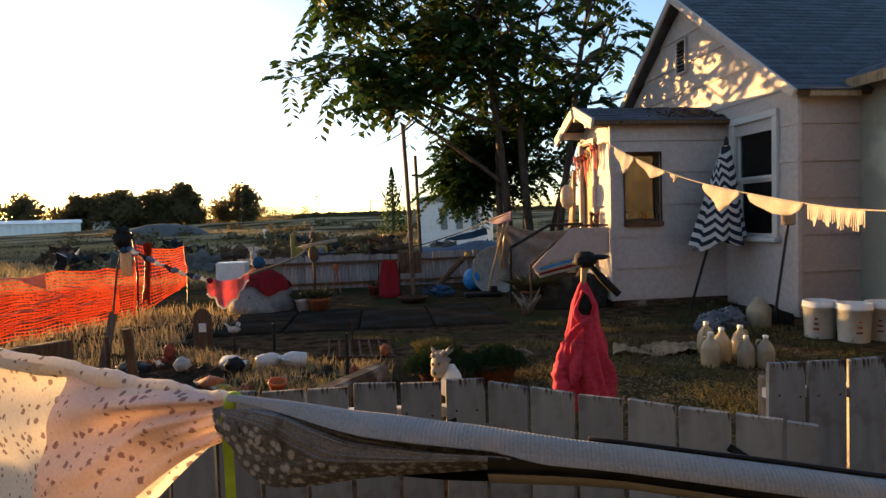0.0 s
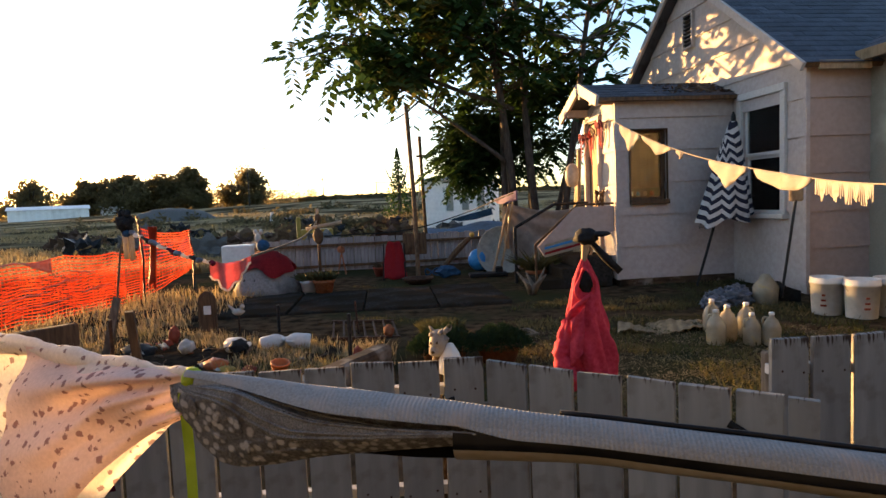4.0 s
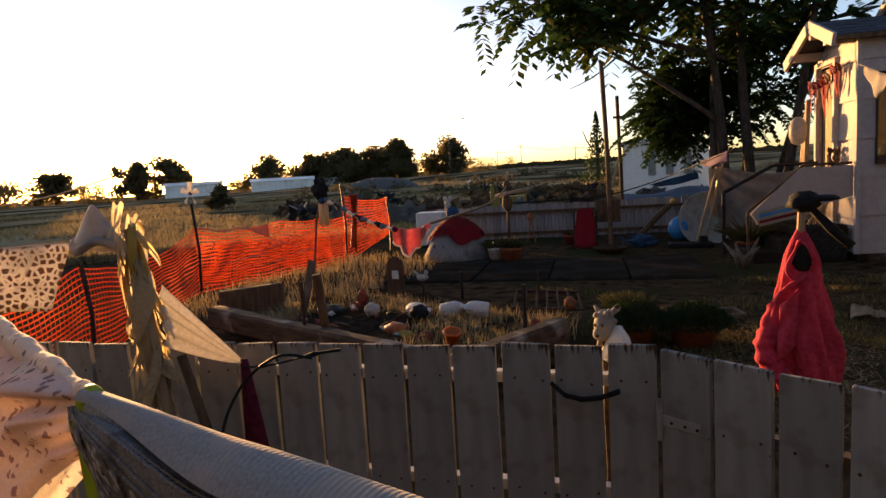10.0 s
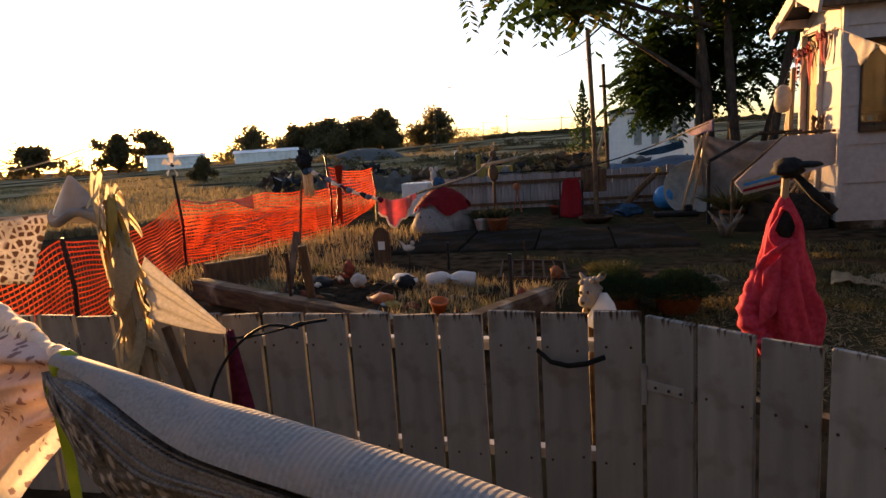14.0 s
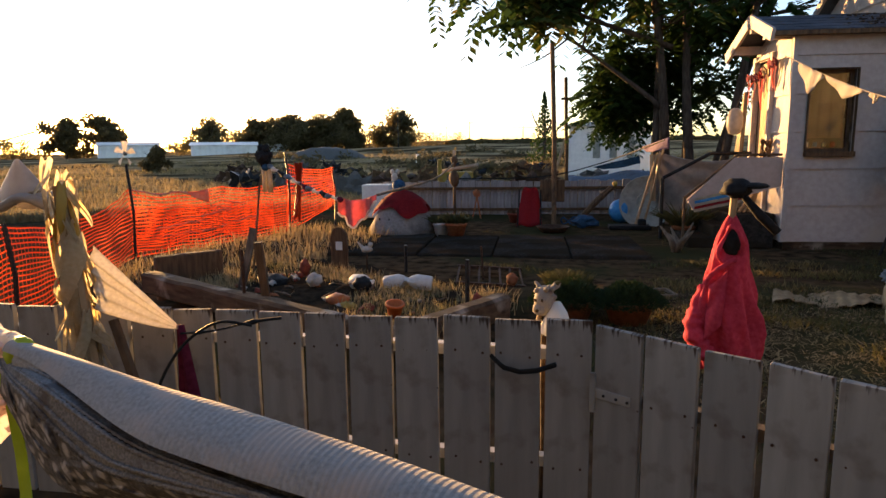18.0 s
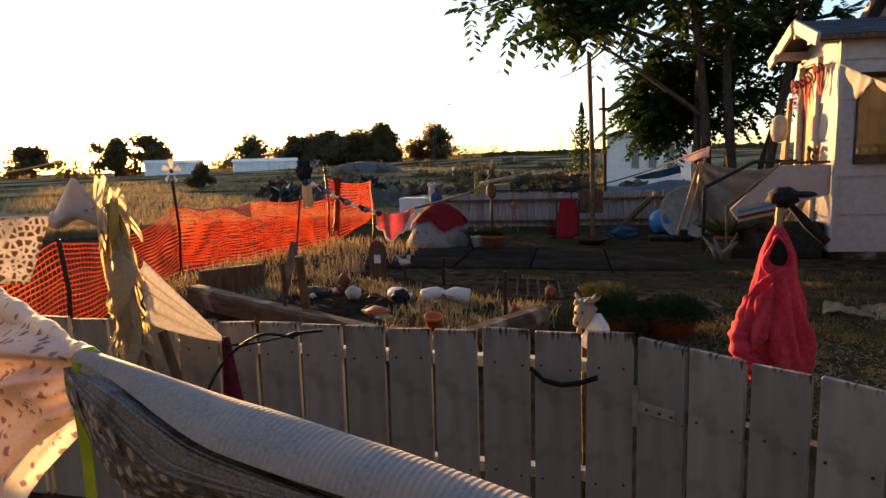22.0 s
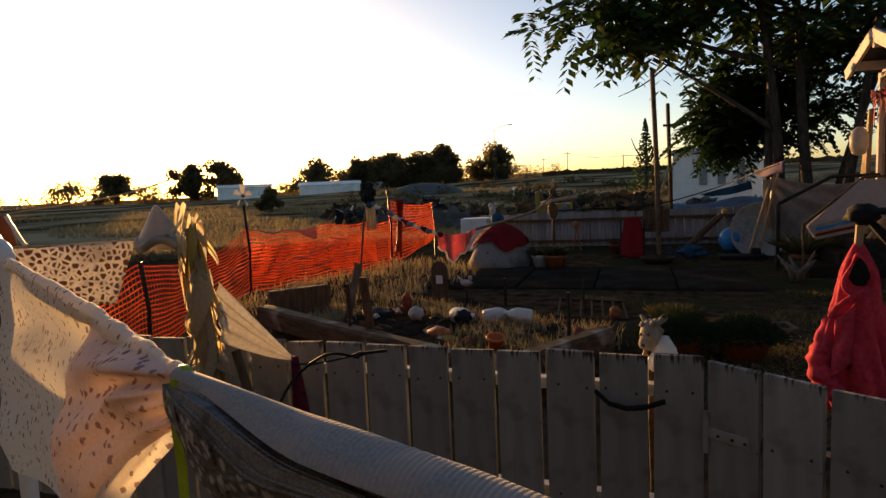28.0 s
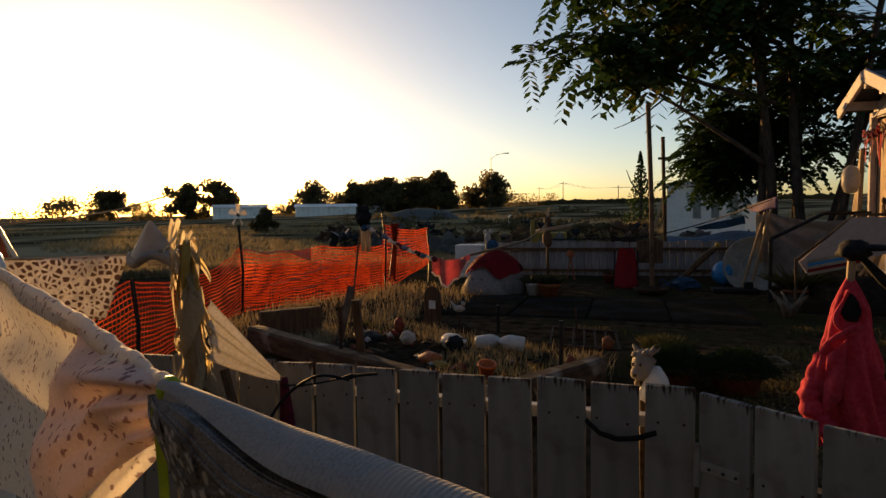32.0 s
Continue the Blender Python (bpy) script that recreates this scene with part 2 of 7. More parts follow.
FLORAL = recolour(material("cream_floral_cotton", (1.25, 1.14, 1.0), (1.45, 1.33, 1.18), 0.85, 300, 20, 0.05, through_light=0.4, dirt=(0.5, 0.43, 0.36), dirt_at=0.7), sprigs, (0.14, 0.05, 0.06))
FLORAL_PINK = recolour(material("pinkish_floral_cotton", (1.3, 0.98, 0.88), (1.48, 1.14, 1.03), 0.85, 300, 20, 0.05, through_light=0.4, dirt=(0.52, 0.38, 0.33), dirt_at=0.7), sprigs, (0.2, 0.07, 0.08))
LEOPARD = recolour(material("white_spotted_fabric", (1.1, 1.05, 1.0), (1.3, 1.24, 1.18), 0.8, 80, 4, 0.2, through_light=0.45), cells(46, 0.13, 0.21), (0.2, 0.13, 0.095))
RIB_KNIT = material("pale_grey_knit", (0.37, 0.365, 0.365), (0.5, 0.495, 0.495), 0.85, 500, 30, 0.08, dirt=(0.3, 0.26, 0.24), gloss=0.15)


def ribs(n, k, co):
    mp = n.new("ShaderNodeMapping")
    mp.inputs["Rotation"].default_value = (0, 0, radians(6))
    k.new(co, mp.inputs["Vector"])
    w = n.new("ShaderNodeTexWave")
    w.inputs["Scale"].default_value, w.inputs["Distortion"].default_value = 92, 0.6
    w.inputs["Detail Scale"].default_value = 40
    k.new(mp.outputs[0], w.inputs["Vector"])
    bp = n.new("ShaderNodeBump")
    bp.inputs["Strength"].default_value, bp.inputs["Distance"].default_value = 0.45, 0.0016
    k.new(w.outputs["Fac"], bp.inputs["Height"])
    k.new(bp.outputs[0], n["Principled BSDF"].inputs["Normal"])
    # the valleys between ribs also get crease shade in the colour
    r = n.new("ShaderNodeMapRange")
    r.inputs["From Min"].default_value, r.inputs["From Max"].default_value = 0.35, 0.0
    r.inputs["To Max"].default_value = 0.2
    k.new(w.outputs["Fac"], r.inputs["Value"])
    # the knit is pulled smooth towards the knot
    sep = n.new("ShaderNodeSeparateXYZ")
    k.new(co, sep.inputs[0])
    tight = n.new("ShaderNodeMapRange")
    tight.inputs["From Min"].default_value, tight.inputs["From Max"].default_value = 0.34, 0.52
    tight.inputs["To Min"].default_value = 0.08
    k.new(sep.outputs[0], tight.inputs["Value"])
    relief = n.new("ShaderNodeMath")
    relief.operation = "MULTIPLY"
    relief.inputs[1].default_value = 0.45
    k.new(tight.outputs[0], relief.inputs[0])
    k.new(relief.outputs[0], bp.inputs["Strength"])
    out = n.new("ShaderNodeMath")
    out.operation = "MULTIPLY"
    k.new(r.outputs[0], out.inputs[0])
    k.new(tight.outputs[0], out.inputs[1])
    return out.outputs[0]


recolour(RIB_KNIT, ribs, (0.16, 0.14, 0.13))
LACE = material("thin_yellowed_lace", (0.8, 0.66, 0.42), (0.95, 0.82, 0.58), 0.85, 70, 8, 0.2, through_light=0.7, dirt=(0.6, 0.45, 0.2))
# bed soil; its near-black also stands in for shade inside the porch
SOIL_AND_SHADE = material("loose_soil_and_porch_shade", (0.03, 0.022, 0.016), (0.075, 0.055, 0.036), 0.95, 14, 2, 1.0, dirt=(0.02, 0.015, 0.01), gloss=0.0)
SHEETING = material("cloudy_plastic_sheeting", (0.42, 0.38, 0.35), (0.56, 0.51, 0.47), 0.4, 12, 3, 0.2, through_light=0.45, dirt=(0.2, 0.17, 0.15))
PENNANT = material("thin_cream_lace", (0.44, 0.4, 0.37), (0.58, 0.53, 0.49), 0.85, 160, 12, 0.2, through_light=0.2, dirt=(0.24, 0.2, 0.17))
LOG = material("split_brown_log", (0.06, 0.038, 0.024), (0.16, 0.105, 0.065), 0.85, 26, 4, 0.6, streak=(0.15, 0.4, 1), dirt=(0.2, 0.17, 0.14), dirt_at=0.6)
DENIM = material("faded_dark_denim", (0.21, 0.21, 0.22), (0.42, 0.42, 0.435), 0.85, 700, 70, 0.3, dirt=(0.1, 0.095, 0.1), dirt_at=0.58)
BROCADE = recolour(material("dark_brocade", (0.12, 0.115, 0.12), (0.25, 0.24, 0.245), 0.7, 400, 60, 0.4, dirt=(0.08, 0.075, 0.08)), spots(120, 0.3, 0.5), (0.3, 0.285, 0.285))
BLACK_SATIN = material("black_satin", (0.01, 0.01, 0.012), (0.03, 0.028, 0.03), 0.3, 40, 4, 0.1)
CURTAIN = material("reddish_brown_curtain", (0.32, 0.16, 0.09), (0.46, 0.25, 0.14), 0.85, 50, 5, 0.2, through_light=0.4, dirt=(0.14, 0.06, 0.035))
THIN_WHITE = material("thin_white_cotton", (1.05, 1.0, 0.94), (1.3, 1.25, 1.18), 0.85, 90, 9, 0.2, through_light=0.5, dirt=(0.5, 0.46, 0.42), dirt_at=0.68)
LIME = material("yellow_green_ribbon", (0.55, 0.72, 0.05), (0.68, 0.85, 0.1), 0.45, 60, 5, 0.1, through_light=0.35, dirt=(0.5, 0.66, 0.06))
TARP = material("translucent_white_plastic", (0.6, 0.57, 0.54), (0.75, 0.72, 0.69), 0.4, 20, 2, 0.25, through_light=0.45, dirt=(0.5, 0.45, 0.42))
BLUE_TARP = material("blue_tarp", (0.02, 0.07, 0.14), (0.04, 0.12, 0.24), 0.8, 20, 2, 0.2)
BLUE_BALL = material("blue_vinyl", (0.03, 0.25, 0.62), (0.06, 0.36, 0.75), 0.3, 20, 3, 0.05)
BLUE_BAG = material("pale_blue_plastic", (0.16, 0.2, 0.27), (0.36, 0.42, 0.5), 0.35, 25, 4, 0.3, through_light=0.3)
DISH = material("pale_green_grey_enamel", (0.33, 0.345, 0.31), (0.44, 0.455, 0.415), 0.4, 20, 3, 0.1)
TERRACOTTA = material("terracotta", (0.35, 0.12, 0.05), (0.48, 0.19, 0.09), 0.8, 30, 6, 0.25)
ORANGE_PLASTIC = material("orange_plastic", (0.6, 0.14, 0.04), (0.72, 0.2, 0.06), 0.5, 25, 5, 0.1)
BUCKET_WHITE = material("white_plastic", (0.98, 0.97, 0.94), (1.15, 1.14, 1.1), 0.4, 20, 5, 0.05, dirt=(0.52, 0.48, 0.42))
JUG = material("cloudy_yellow_plastic", (0.58, 0.52, 0.38), (0.84, 0.78, 0.62), 0.25, 9, 9, 0.03, gloss=0.5, through_light=0.5, dirt=(0.5, 0.4, 0.2))
STONE = material("pale_stone", (0.5, 0.47, 0.42), (0.68, 0.65, 0.6), 0.8, 22, 5, 0.3)
RUSTY = material("rusty_steel", (0.06, 0.035, 0.025), (0.14, 0.075, 0.045), 0.8, 40, 6, 0.3, metal=0.3)
DARK_STEEL = material("dark_steel", (0.03, 0.03, 0.032), (0.06, 0.06, 0.062), 0.5, 40, 6, 0.15, metal=0.6)
BARK = material("grey_brown_bark", (0.07, 0.052, 0.04), (0.16, 0.125, 0.1), 0.9, 24, 3, 0.8, streak=(1, 1, 0.25))
LEAF = material("green_leaf", (0.035, 0.075, 0.02), (0.06, 0.12, 0.03), 0.55, 8, 0.8, 0, through_light=0.4, dirt=(0.13, 0.11, 0.03), dirt_at=0.66)
# leaf colour made paler than foliage to stand for distant haze
FAR_LEAF_HAZE = material("hazy_far_foliage", (0.24, 0.2, 0.1), (0.38, 0.3, 0.15), 0.8, 0.8, 0.2, 0, through_light=0.7, dirt=(0.16, 0.13, 0.06), gloss=0.0)
SCRUB = material("dull_brown_green_scrub", (0.11, 0.095, 0.05), (0.22, 0.18, 0.1), 0.85, 3, 0.5, 0, through_light=0.3, gloss=0.0)
SHRUB = material("evergreen_needles", (0.02, 0.04, 0.014), (0.05, 0.085, 0.025), 0.7, 20, 3, 0, through_light=0.2)
STRAW = material("dry_grass_blades", (0.42, 0.31, 0.16), (0.72, 0.55, 0.3), 0.8, 12, 1.5, 0, through_light=0.4, dirt=(0.2, 0.16, 0.05))
FIELD_WEED = material("olive_dry_weeds", (0.3, 0.24, 0.125), (0.56, 0.43, 0.23), 0.85, 3, 0.15, 0, through_light=0.3, dirt=(0.09, 0.085, 0.04), dirt_at=0.56, gloss=0.0)
DRY_TUFT = material("golden_brown_grass", (0.2, 0.15, 0.06), (0.42, 0.31, 0.13), 0.85, 6, 0.8, 0, through_light=0.4, dirt=(0.07, 0.075, 0.025), dirt_at=0.52)
GREEN_GRASS = material("short_grass_blades", (0.075, 0.08, 0.03), (0.16, 0.145, 0.06), 0.8, 9, 0.8, 0, through_light=0.3, dirt=(0.14, 0.1, 0.045))
METAL_WHITE = material("white_metal_cladding", (1.3, 1.24, 1.18), (1.5, 1.43, 1.36), 0.5, 6, 0.3, 0.1, dirt=(0.6, 0.56, 0.52))
YELLOW_PAINT = material("yellow_paint", (0.5, 0.32, 0.06), (0.6, 0.4, 0.1), 0.6, 10, 2, 0.1)
RED_PAINT = material("red_brown_paint", (0.28, 0.06, 0.035), (0.4, 0.1, 0.06), 0.7, 30, 4, 0.3)
PURPLE_CLOTH = material("lilac_cloth", (0.3, 0.2, 0.36), (0.42, 0.3, 0.48), 0.8, 40, 4, 0.2, through_light=0.3)
CARDBOARD = material("flattened_cardboard", (0.26, 0.2, 0.12), (0.4, 0.31, 0.19), 0.85, 30, 3, 0.2)
GLASS_BALL = material("chrome", (0.6, 0.6, 0.6), (0.75, 0.75, 0.75), 0.2, 20, 3, 0, metal=0.9)


def zigzag():
    """Black and white zigzag bands for the umbrella."""
    m = material("zigzag_striped_canvas", (0.7, 0.69, 0.68), (0.8, 0.79, 0.78), 0.8, 80, 4, 0.15)

    def field(n, k, co):
        sep = n.new("ShaderNodeSeparateXYZ")
        k.new(co, sep.inputs[0])

        def op(kind, a, b=None):
            x = n.new("ShaderNodeMath")
            x.operation = kind
            for i, v in enumerate((a, b)):
                if v is None:
                    continue
                if isinstance(v, (int, float)):
                    x.inputs[i].default_value = v
                else:
                    k.new(v, x.inputs[i])
            return x.outputs[0]
        ang = op("ARCTAN2", sep.outputs[1], sep.outputs[0])
        zig = op("MULTIPLY", op("PINGPONG", ang, 0.5236), 0.15)
        band = op("FRACT", op("MULTIPLY", op("ADD", sep.outputs[2], zig), 8.5))
        return op("GREATER_THAN", band, 0.5)
    return recolour(m, field, (0.015, 0.017, 0.03))


ZIGZAG = zigzag()


# ---- mesh helpers ----
def link(name, bm, mat, parent=None, smooth=False):
    me = bpy.data.meshes.new(name)
    bm.to_mesh(me)
    bm.free()
    me.materials.append(mat)
    if smooth:
        me.polygons.foreach_set("use_smooth", [True] * len(me.polygons))
    ob = new(name, me)
    if parent is not None:
        ob.parent = parent
    return ob


def part(name, bm, mat, parent, label="", smooth=False):
    ob = link(name, bm, mat, parent, smooth)
    return tagged(ob, label) if label else ob


def thing(name, m, label, category, group="", kind=""):
    ob = new(name)
    ob.matrix_world = m
    ob.empty_display_size = 0.1
    return tagged(ob, label, category, group, kind)


def solo(name, bm, mat, m, label, category, group="", kind="", smooth=False):
    ob = link(name, bm, mat, None, smooth)
    ob.matrix_world = m
    return tagged(ob, label, category, group, kind)


def box(bm, c, s, turn=None, bevel=0.0):
    r = bmesh.ops.create_cube(bm, size=1)
    vs = r["verts"]
    bmesh.ops.scale(bm, vec=s, verts=vs)
    if bevel:
        es = list({e for v in vs for e in v.link_edges})
        g = bmesh.ops.bevel(bm, geom=es, offset=bevel, segments=1, affect="EDGES")
        vs = list({v for f in g["faces"] for v in f.verts} | {v for v in vs if v.is_valid})
    if turn is not None:
        bmesh.ops.transform(bm, matrix=turn.to_4x4(), verts=vs)
    bmesh.ops.translate(bm, vec=c, verts=vs)
    return vs


def sweep(bm, pts, radii, seg=8, cap=True, squash=1.0):
    """A tube along a line of points."""
    pts = [Vector(p) for p in pts]
    if isinstance(radii, (int, float)):
        radii = [radii] * len(pts)
    rings, side = [], None
    for i, p in enumerate(pts):
        d = (pts[min(i + 1, len(pts) - 1)] - pts[max(i - 1, 0)]).normalized()
        if side is None:
            side = d.cross(Vector((0, 0, 1)))
            if side.length < 0.05:
                side = d.cross(Vector((1, 0, 0)))
        side = (side - d * side.dot(d)).normalized()
        up = side.cross(d)
        rings.append([bm.verts.new(p + (side * math.cos(a) * squash + up * math.sin(a)) * radii[i]) for a in (2 * math.pi * j / seg for j in range(seg))])
    for a, b in zip(rings, rings[1:]):
        for j in range(seg):
            bm.faces.new((a[j], a[(j + 1) % seg], b[(j + 1) % seg], b[j]))
    if cap:
        bm.faces.new(rings[0][::-1])
        bm.faces.new(rings[-1])
    return rings


def lathe(bm, profile, seg=20, c=(0, 0, 0), turn=None, wobble=0.0):
    rings, vs = [], []
    for r, z in profile:
        ring = []
        for j in range(seg):
            a = 2 * math.pi * j / seg
            k = r * (1 + wobble * noise.noise(Vector((math.cos(a) * 1.7 + z * 3, math.sin(a) * 1.7, z * 5))))
            p = Vector((k * math.cos(a), k * math.sin(a), z))
            if turn is not None:
                p = turn @ p
            ring.append(bm.verts.new(p + Vector(c)))
        rings.append(ring)
    for a, b in zip(rings, rings[1:]):
        for j in range(seg):
            bm.faces.new((a[j], a[(j + 1) % seg], b[(j + 1) % seg], b[j]))
    bm.faces.new(rings[0][::-1])
    bm.faces.new(rings[-1])


def blob(bm, c, s, rough=0.15, sub=2, freq=2.0, turn=None):
    r = bmesh.ops.create_icosphere(bm, subdivisions=sub, radius=1)
    for v in r["verts"]:
        k = 1 + rough * noise.noise(v.co * freq + Vector(c) * 3)
        v.co = Vector((v.co.x * s[0], v.co.y * s[1], v.co.z * s[2])) * k
        if turn is not None:
            v.co = turn @ v.co
        v.co += Vector(c)
    return r["verts"]


def sheet(bm, f, nu, nv, thick=0.0):
    """A cloth: f(u, v) over 0..1; a second face behind it where it has thickness."""
    g = [[bm.verts.new(f(i / nu, j / nv)) for j in range(nv + 1)] for i in range(nu + 1)]
    fs = [bm.faces.new((g[i][j], g[i + 1][j], g[i + 1][j + 1], g[i][j + 1])) for i in range(nu) for j in range(nv)]
    if thick:
        bmesh.ops.recalc_face_normals(bm, faces=fs)
        bmesh.ops.solidify(bm, geom=fs, thickness=thick)
    return g


def slab(bm, pts, z0, z1):
    """An upright prism over a polygon in plan."""
    a = [bm.verts.new((x, y, z0)) for x, y in pts]
    b = [bm.verts.new((x, y, z1)) for x, y in pts]
    n = len(pts)
    bm.faces.new(a[::-1])
    bm.faces.new(b)
    for i in range(n):
        bm.faces.new((a[i], a[(i + 1) % n], b[(i + 1) % n], b[i]))


def lerp(a, b, t):
    return Vector(a) + (Vector(b) - Vector(a)) * t


def rnd(a, b):
    return random.uniform(a, b)


I4 = Matrix.Identity(4)


# ---- ground ----
def smooth(a, b, x):
    t = min(1, max(0, (x - a) / (b - a)))
    return t * t * (3 - 2 * t)


def ground_height(x, y):
    d = math.hypot(x, y)
    side = smooth(-0.9, -0.15, math.atan2(x, max(y, 1e-3)) if y > 0 else 1.5)
    z = smooth(22, 130, d) * (0.35 + 2.3 * side) + smooth(170, 420, d) * (1.2 + 4.7 * side)
    rough = smooth(13, 30, d)
    return z + rough * 0.25 * noise.noise(Vector((x * 0.06, y * 0.06, 3))) + 0.025 * noise.noise(Vector((x * 0.9, y * 0.9, 0)))


def build_ground():
    bm = bmesh.new()
    radii = [0.6 * i for i in range(1, 31)] + [18 * 1.17 ** i for i in range(1, 36)]
    seg = 120
    mid = bm.verts.new((0, 0, ground_height(0, 0)))
    last = None
    for r in radii:
        ring = []
        for j in range(seg):
            x, y = r * math.sin(2 * math.pi * j / seg), r * math.cos(2 * math.pi * j / seg)
            ring.append(bm.verts.new((x, y, ground_height(x, y))))
        for j in range(seg):
            if last is None:
                bm.faces.new((mid, ring[(j + 1) % seg], ring[j]))
            else:
                bm.faces.new((last[j], last[(j + 1) % seg], ring[(j + 1) % seg], ring[j]))
        last = ring
    ob = solo("ground", bm, DIRT, I4, "dry bare yard earth running out to a weedy field", "ground", kind="structure", smooth=True)
    # dry straw colour takes over in the field beyond the yard
    n, k = DIRT.node_tree.nodes, DIRT.node_tree.links

    def field(n, k, co):
        ln = n.new("ShaderNodeVectorMath")
        ln.operation = "LENGTH"
        k.new(co, ln.inputs[0])
        a = n.new("ShaderNodeMapRange")
        a.inputs["From Min"].default_value, a.inputs["From Max"].default_value = 13, 24
        k.new(ln.outputs["Value"], a.inputs["Value"])
        ns = n.new("ShaderNodeTexNoise")
        ns.inputs["Scale"].default_value, ns.inputs["Detail"].default_value = 0.12, 5
        mp = n.new("ShaderNodeMapping")
        mp.inputs["Scale"].default_value = (1, 1, 0)
        k.new(co, mp.inputs["Vector"])
        k.new(mp.outputs[0], ns.inputs["Vector"])
        b = n.new("ShaderNodeMapRange")
        b.inputs["From Min"].default_value, b.inputs["From Max"].default_value = 0.42, 0.6
        k.new(ns.outputs["Fac"], b.inputs["Value"])
        mu = n.new("ShaderNodeMath")
        mu.operation = "MULTIPLY"
        k.new(a.outputs[0], mu.inputs[0])
        k.new(b.outputs[0], mu.inputs[1])
        return mu.outputs[0]
    recolour(DIRT, field, (0.3, 0.235, 0.135))
    return ob


build_ground()

# ---- house ----
HM = pose(2.22, 8.75, 0, 0, 0, 12)


def holed(rect, holes):
    """A rectangle (a0, z0, a1, z1) less the holes, as rectangles."""
    todo = [rect]
    for h in holes:
        out = []
        for r in todo:
            a0, z0, a1, z1 = max(r[0], h[0]), max(r[1], h[1]), min(r[2], h[2]), min(r[3], h[3])
            if a0 >= a1 or z0 >= z1:
                out.append(r)
                continue
            out += [q for q in ((r[0], r[1], a0, r[3]), (a1, r[1], r[2], r[3]), (a0, r[1], a1, z0), (a0, z1, a1, r[3])) if q[2] - q[0] > 1e-3 and q[3] - q[1] > 1e-3]
        todo = out
    return todo


def wall(name, at, turn, length, height, holes, board, label, course=0.43, gable=None, first=0.1, thick=0.12):
    """A wall along its own x, outside towards its own -y: a core with openings through it, and lapped siding boards, each a piece of its own."""
    root = thing(name, HM @ pose(at[0], at[1], 0, 0, 0, turn), label, "wall", kind="structure")

    def top(a):
        if not gable:
            return height
        peak_a, peak_z, eave_z = gable
        return eave_z + (peak_z - eave_z) * (1 - abs(a - peak_a) / peak_a)
    bm = bmesh.new()
    for a0, z0, a1, z1 in holed((0, 0, length, height if not gable else gable[2]), holes):
        box(bm, ((a0 + a1) / 2, thick / 2, (z0 + z1) / 2), (a1 - a0, thick, z1 - z0))
    if gable:
        f = [bm.verts.new((a, y, z)) for y in (0, thick) for a, z in ((0, gable[2]), (length, gable[2]), (gable[0], gable[1]))]
        bm.faces.new((f[0], f[1], f[2]))
        bm.faces.new((f[5], f[4], f[3]))
        for i in range(3):
            bm.faces.new((f[i], f[i + 3], f[(i + 1) % 3 + 3], f[(i + 1) % 3]))
    part("wall_core", bm, board if "porch" not in name else LOG, root)
    z = first
    peak = gable[1] if gable else height
    while z < peak - 0.03:
        z1 = min(z + course, peak)
        lo, hi = 0.0, length
        if gable and z1 > gable[2]:
            cut = lambda zz: max(0.0, (zz - gable[2]) / (gable[1] - gable[2])) * gable[0]
            for piece in [(cut(z), length - cut(z), cut(z1), length - cut(z1))]:
                bm = bmesh.new()
                prof = [(piece[0], z, -0.028), (piece[1], z, -0.028), (piece[3], z1, -0.006), (piece[2], z1, -0.006)]
                fr = [bm.verts.new((a, y, zz)) for a, zz, y in prof]
                bk = [bm.verts.new((a, 0.0, zz)) for a, zz, y in prof]
                bm.faces.new(fr)
                bm.faces.new(bk[::-1])
                for i in range(4):
                    bm.faces.new((fr[i], bk[i], bk[(i + 1) % 4], fr[(i + 1) % 4]))
                bmesh.ops.recalc_face_normals(bm, faces=bm.faces)
                part("siding_board", bm, board, root)
        else:
            for a0, b0, a1, b1 in holed((lo, z, hi, z1), holes):
                bm = bmesh.new()
                y0, y1 = -0.028 + 0.022 * (b0 - z) / course, -0.028 + 0.022 * (b1 - z) / course
                fr = [bm.verts.new(p) for p in ((a0, y0, b0), (a1, y0, b0), (a1, y1, b1), (a0, y1, b1))]
                bk = [bm.verts.new(p) for p in ((a0, 0, b0), (a1, 0, b0), (a1, 0, b1), (a0, 0, b1))]
                bm.faces.new(fr)
                bm.faces.new(bk[::-1])
                for i in range(4):
                    bm.faces.new((fr[i], bk[i], bk[(i + 1) % 4], fr[(i + 1) % 4]))
                part("siding_board", bm, board, root)
        z = z1
    return root


# openings: across and up from each wall's own corner
wall("wall_porch_side", (0, 0), 0, 1.66, 2.5, [(0.16, 1.16, 0.67, 2.09)], SIDING, "pale painted lap siding on the side of the porch")
wall("wall_porch_front", (0, 1.12), -90, 1.12, 2.5, [(0.08, 0.45, 0.56, 2.3)], SIDING, "sunlit lap siding round the porch doorway", first=0.1)
wall("wall_gable", (1.66, 3.58), -90, 5.0, 2.66, [(3.82, 0.93, 4.6, 2.4)], SIDING, "pale lap-sided gable wall of the house", gable=(2.5, 4.5, 2.66))
wall("wall_side", (1.66, -1.42), 0, 0.78, 2.66, [], SIDING_PINK, "pinkish lap siding on the house's side")
bm = bmesh.new()
box(bm, (2.5, -3.9, 1.36), (0.12, 4.96, 2.72))
solo("wall_wing", bm, STUCCO, HM, "smooth cream wall of the projecting wing", "wall", kind="structure")
bm = bmesh.new()
box(bm, (4.6, -6.4, 1.36), (4.2, 0.12, 2.72))
box(bm, (6.7, -1.4, 1.36), (0.12, 10, 2.72))
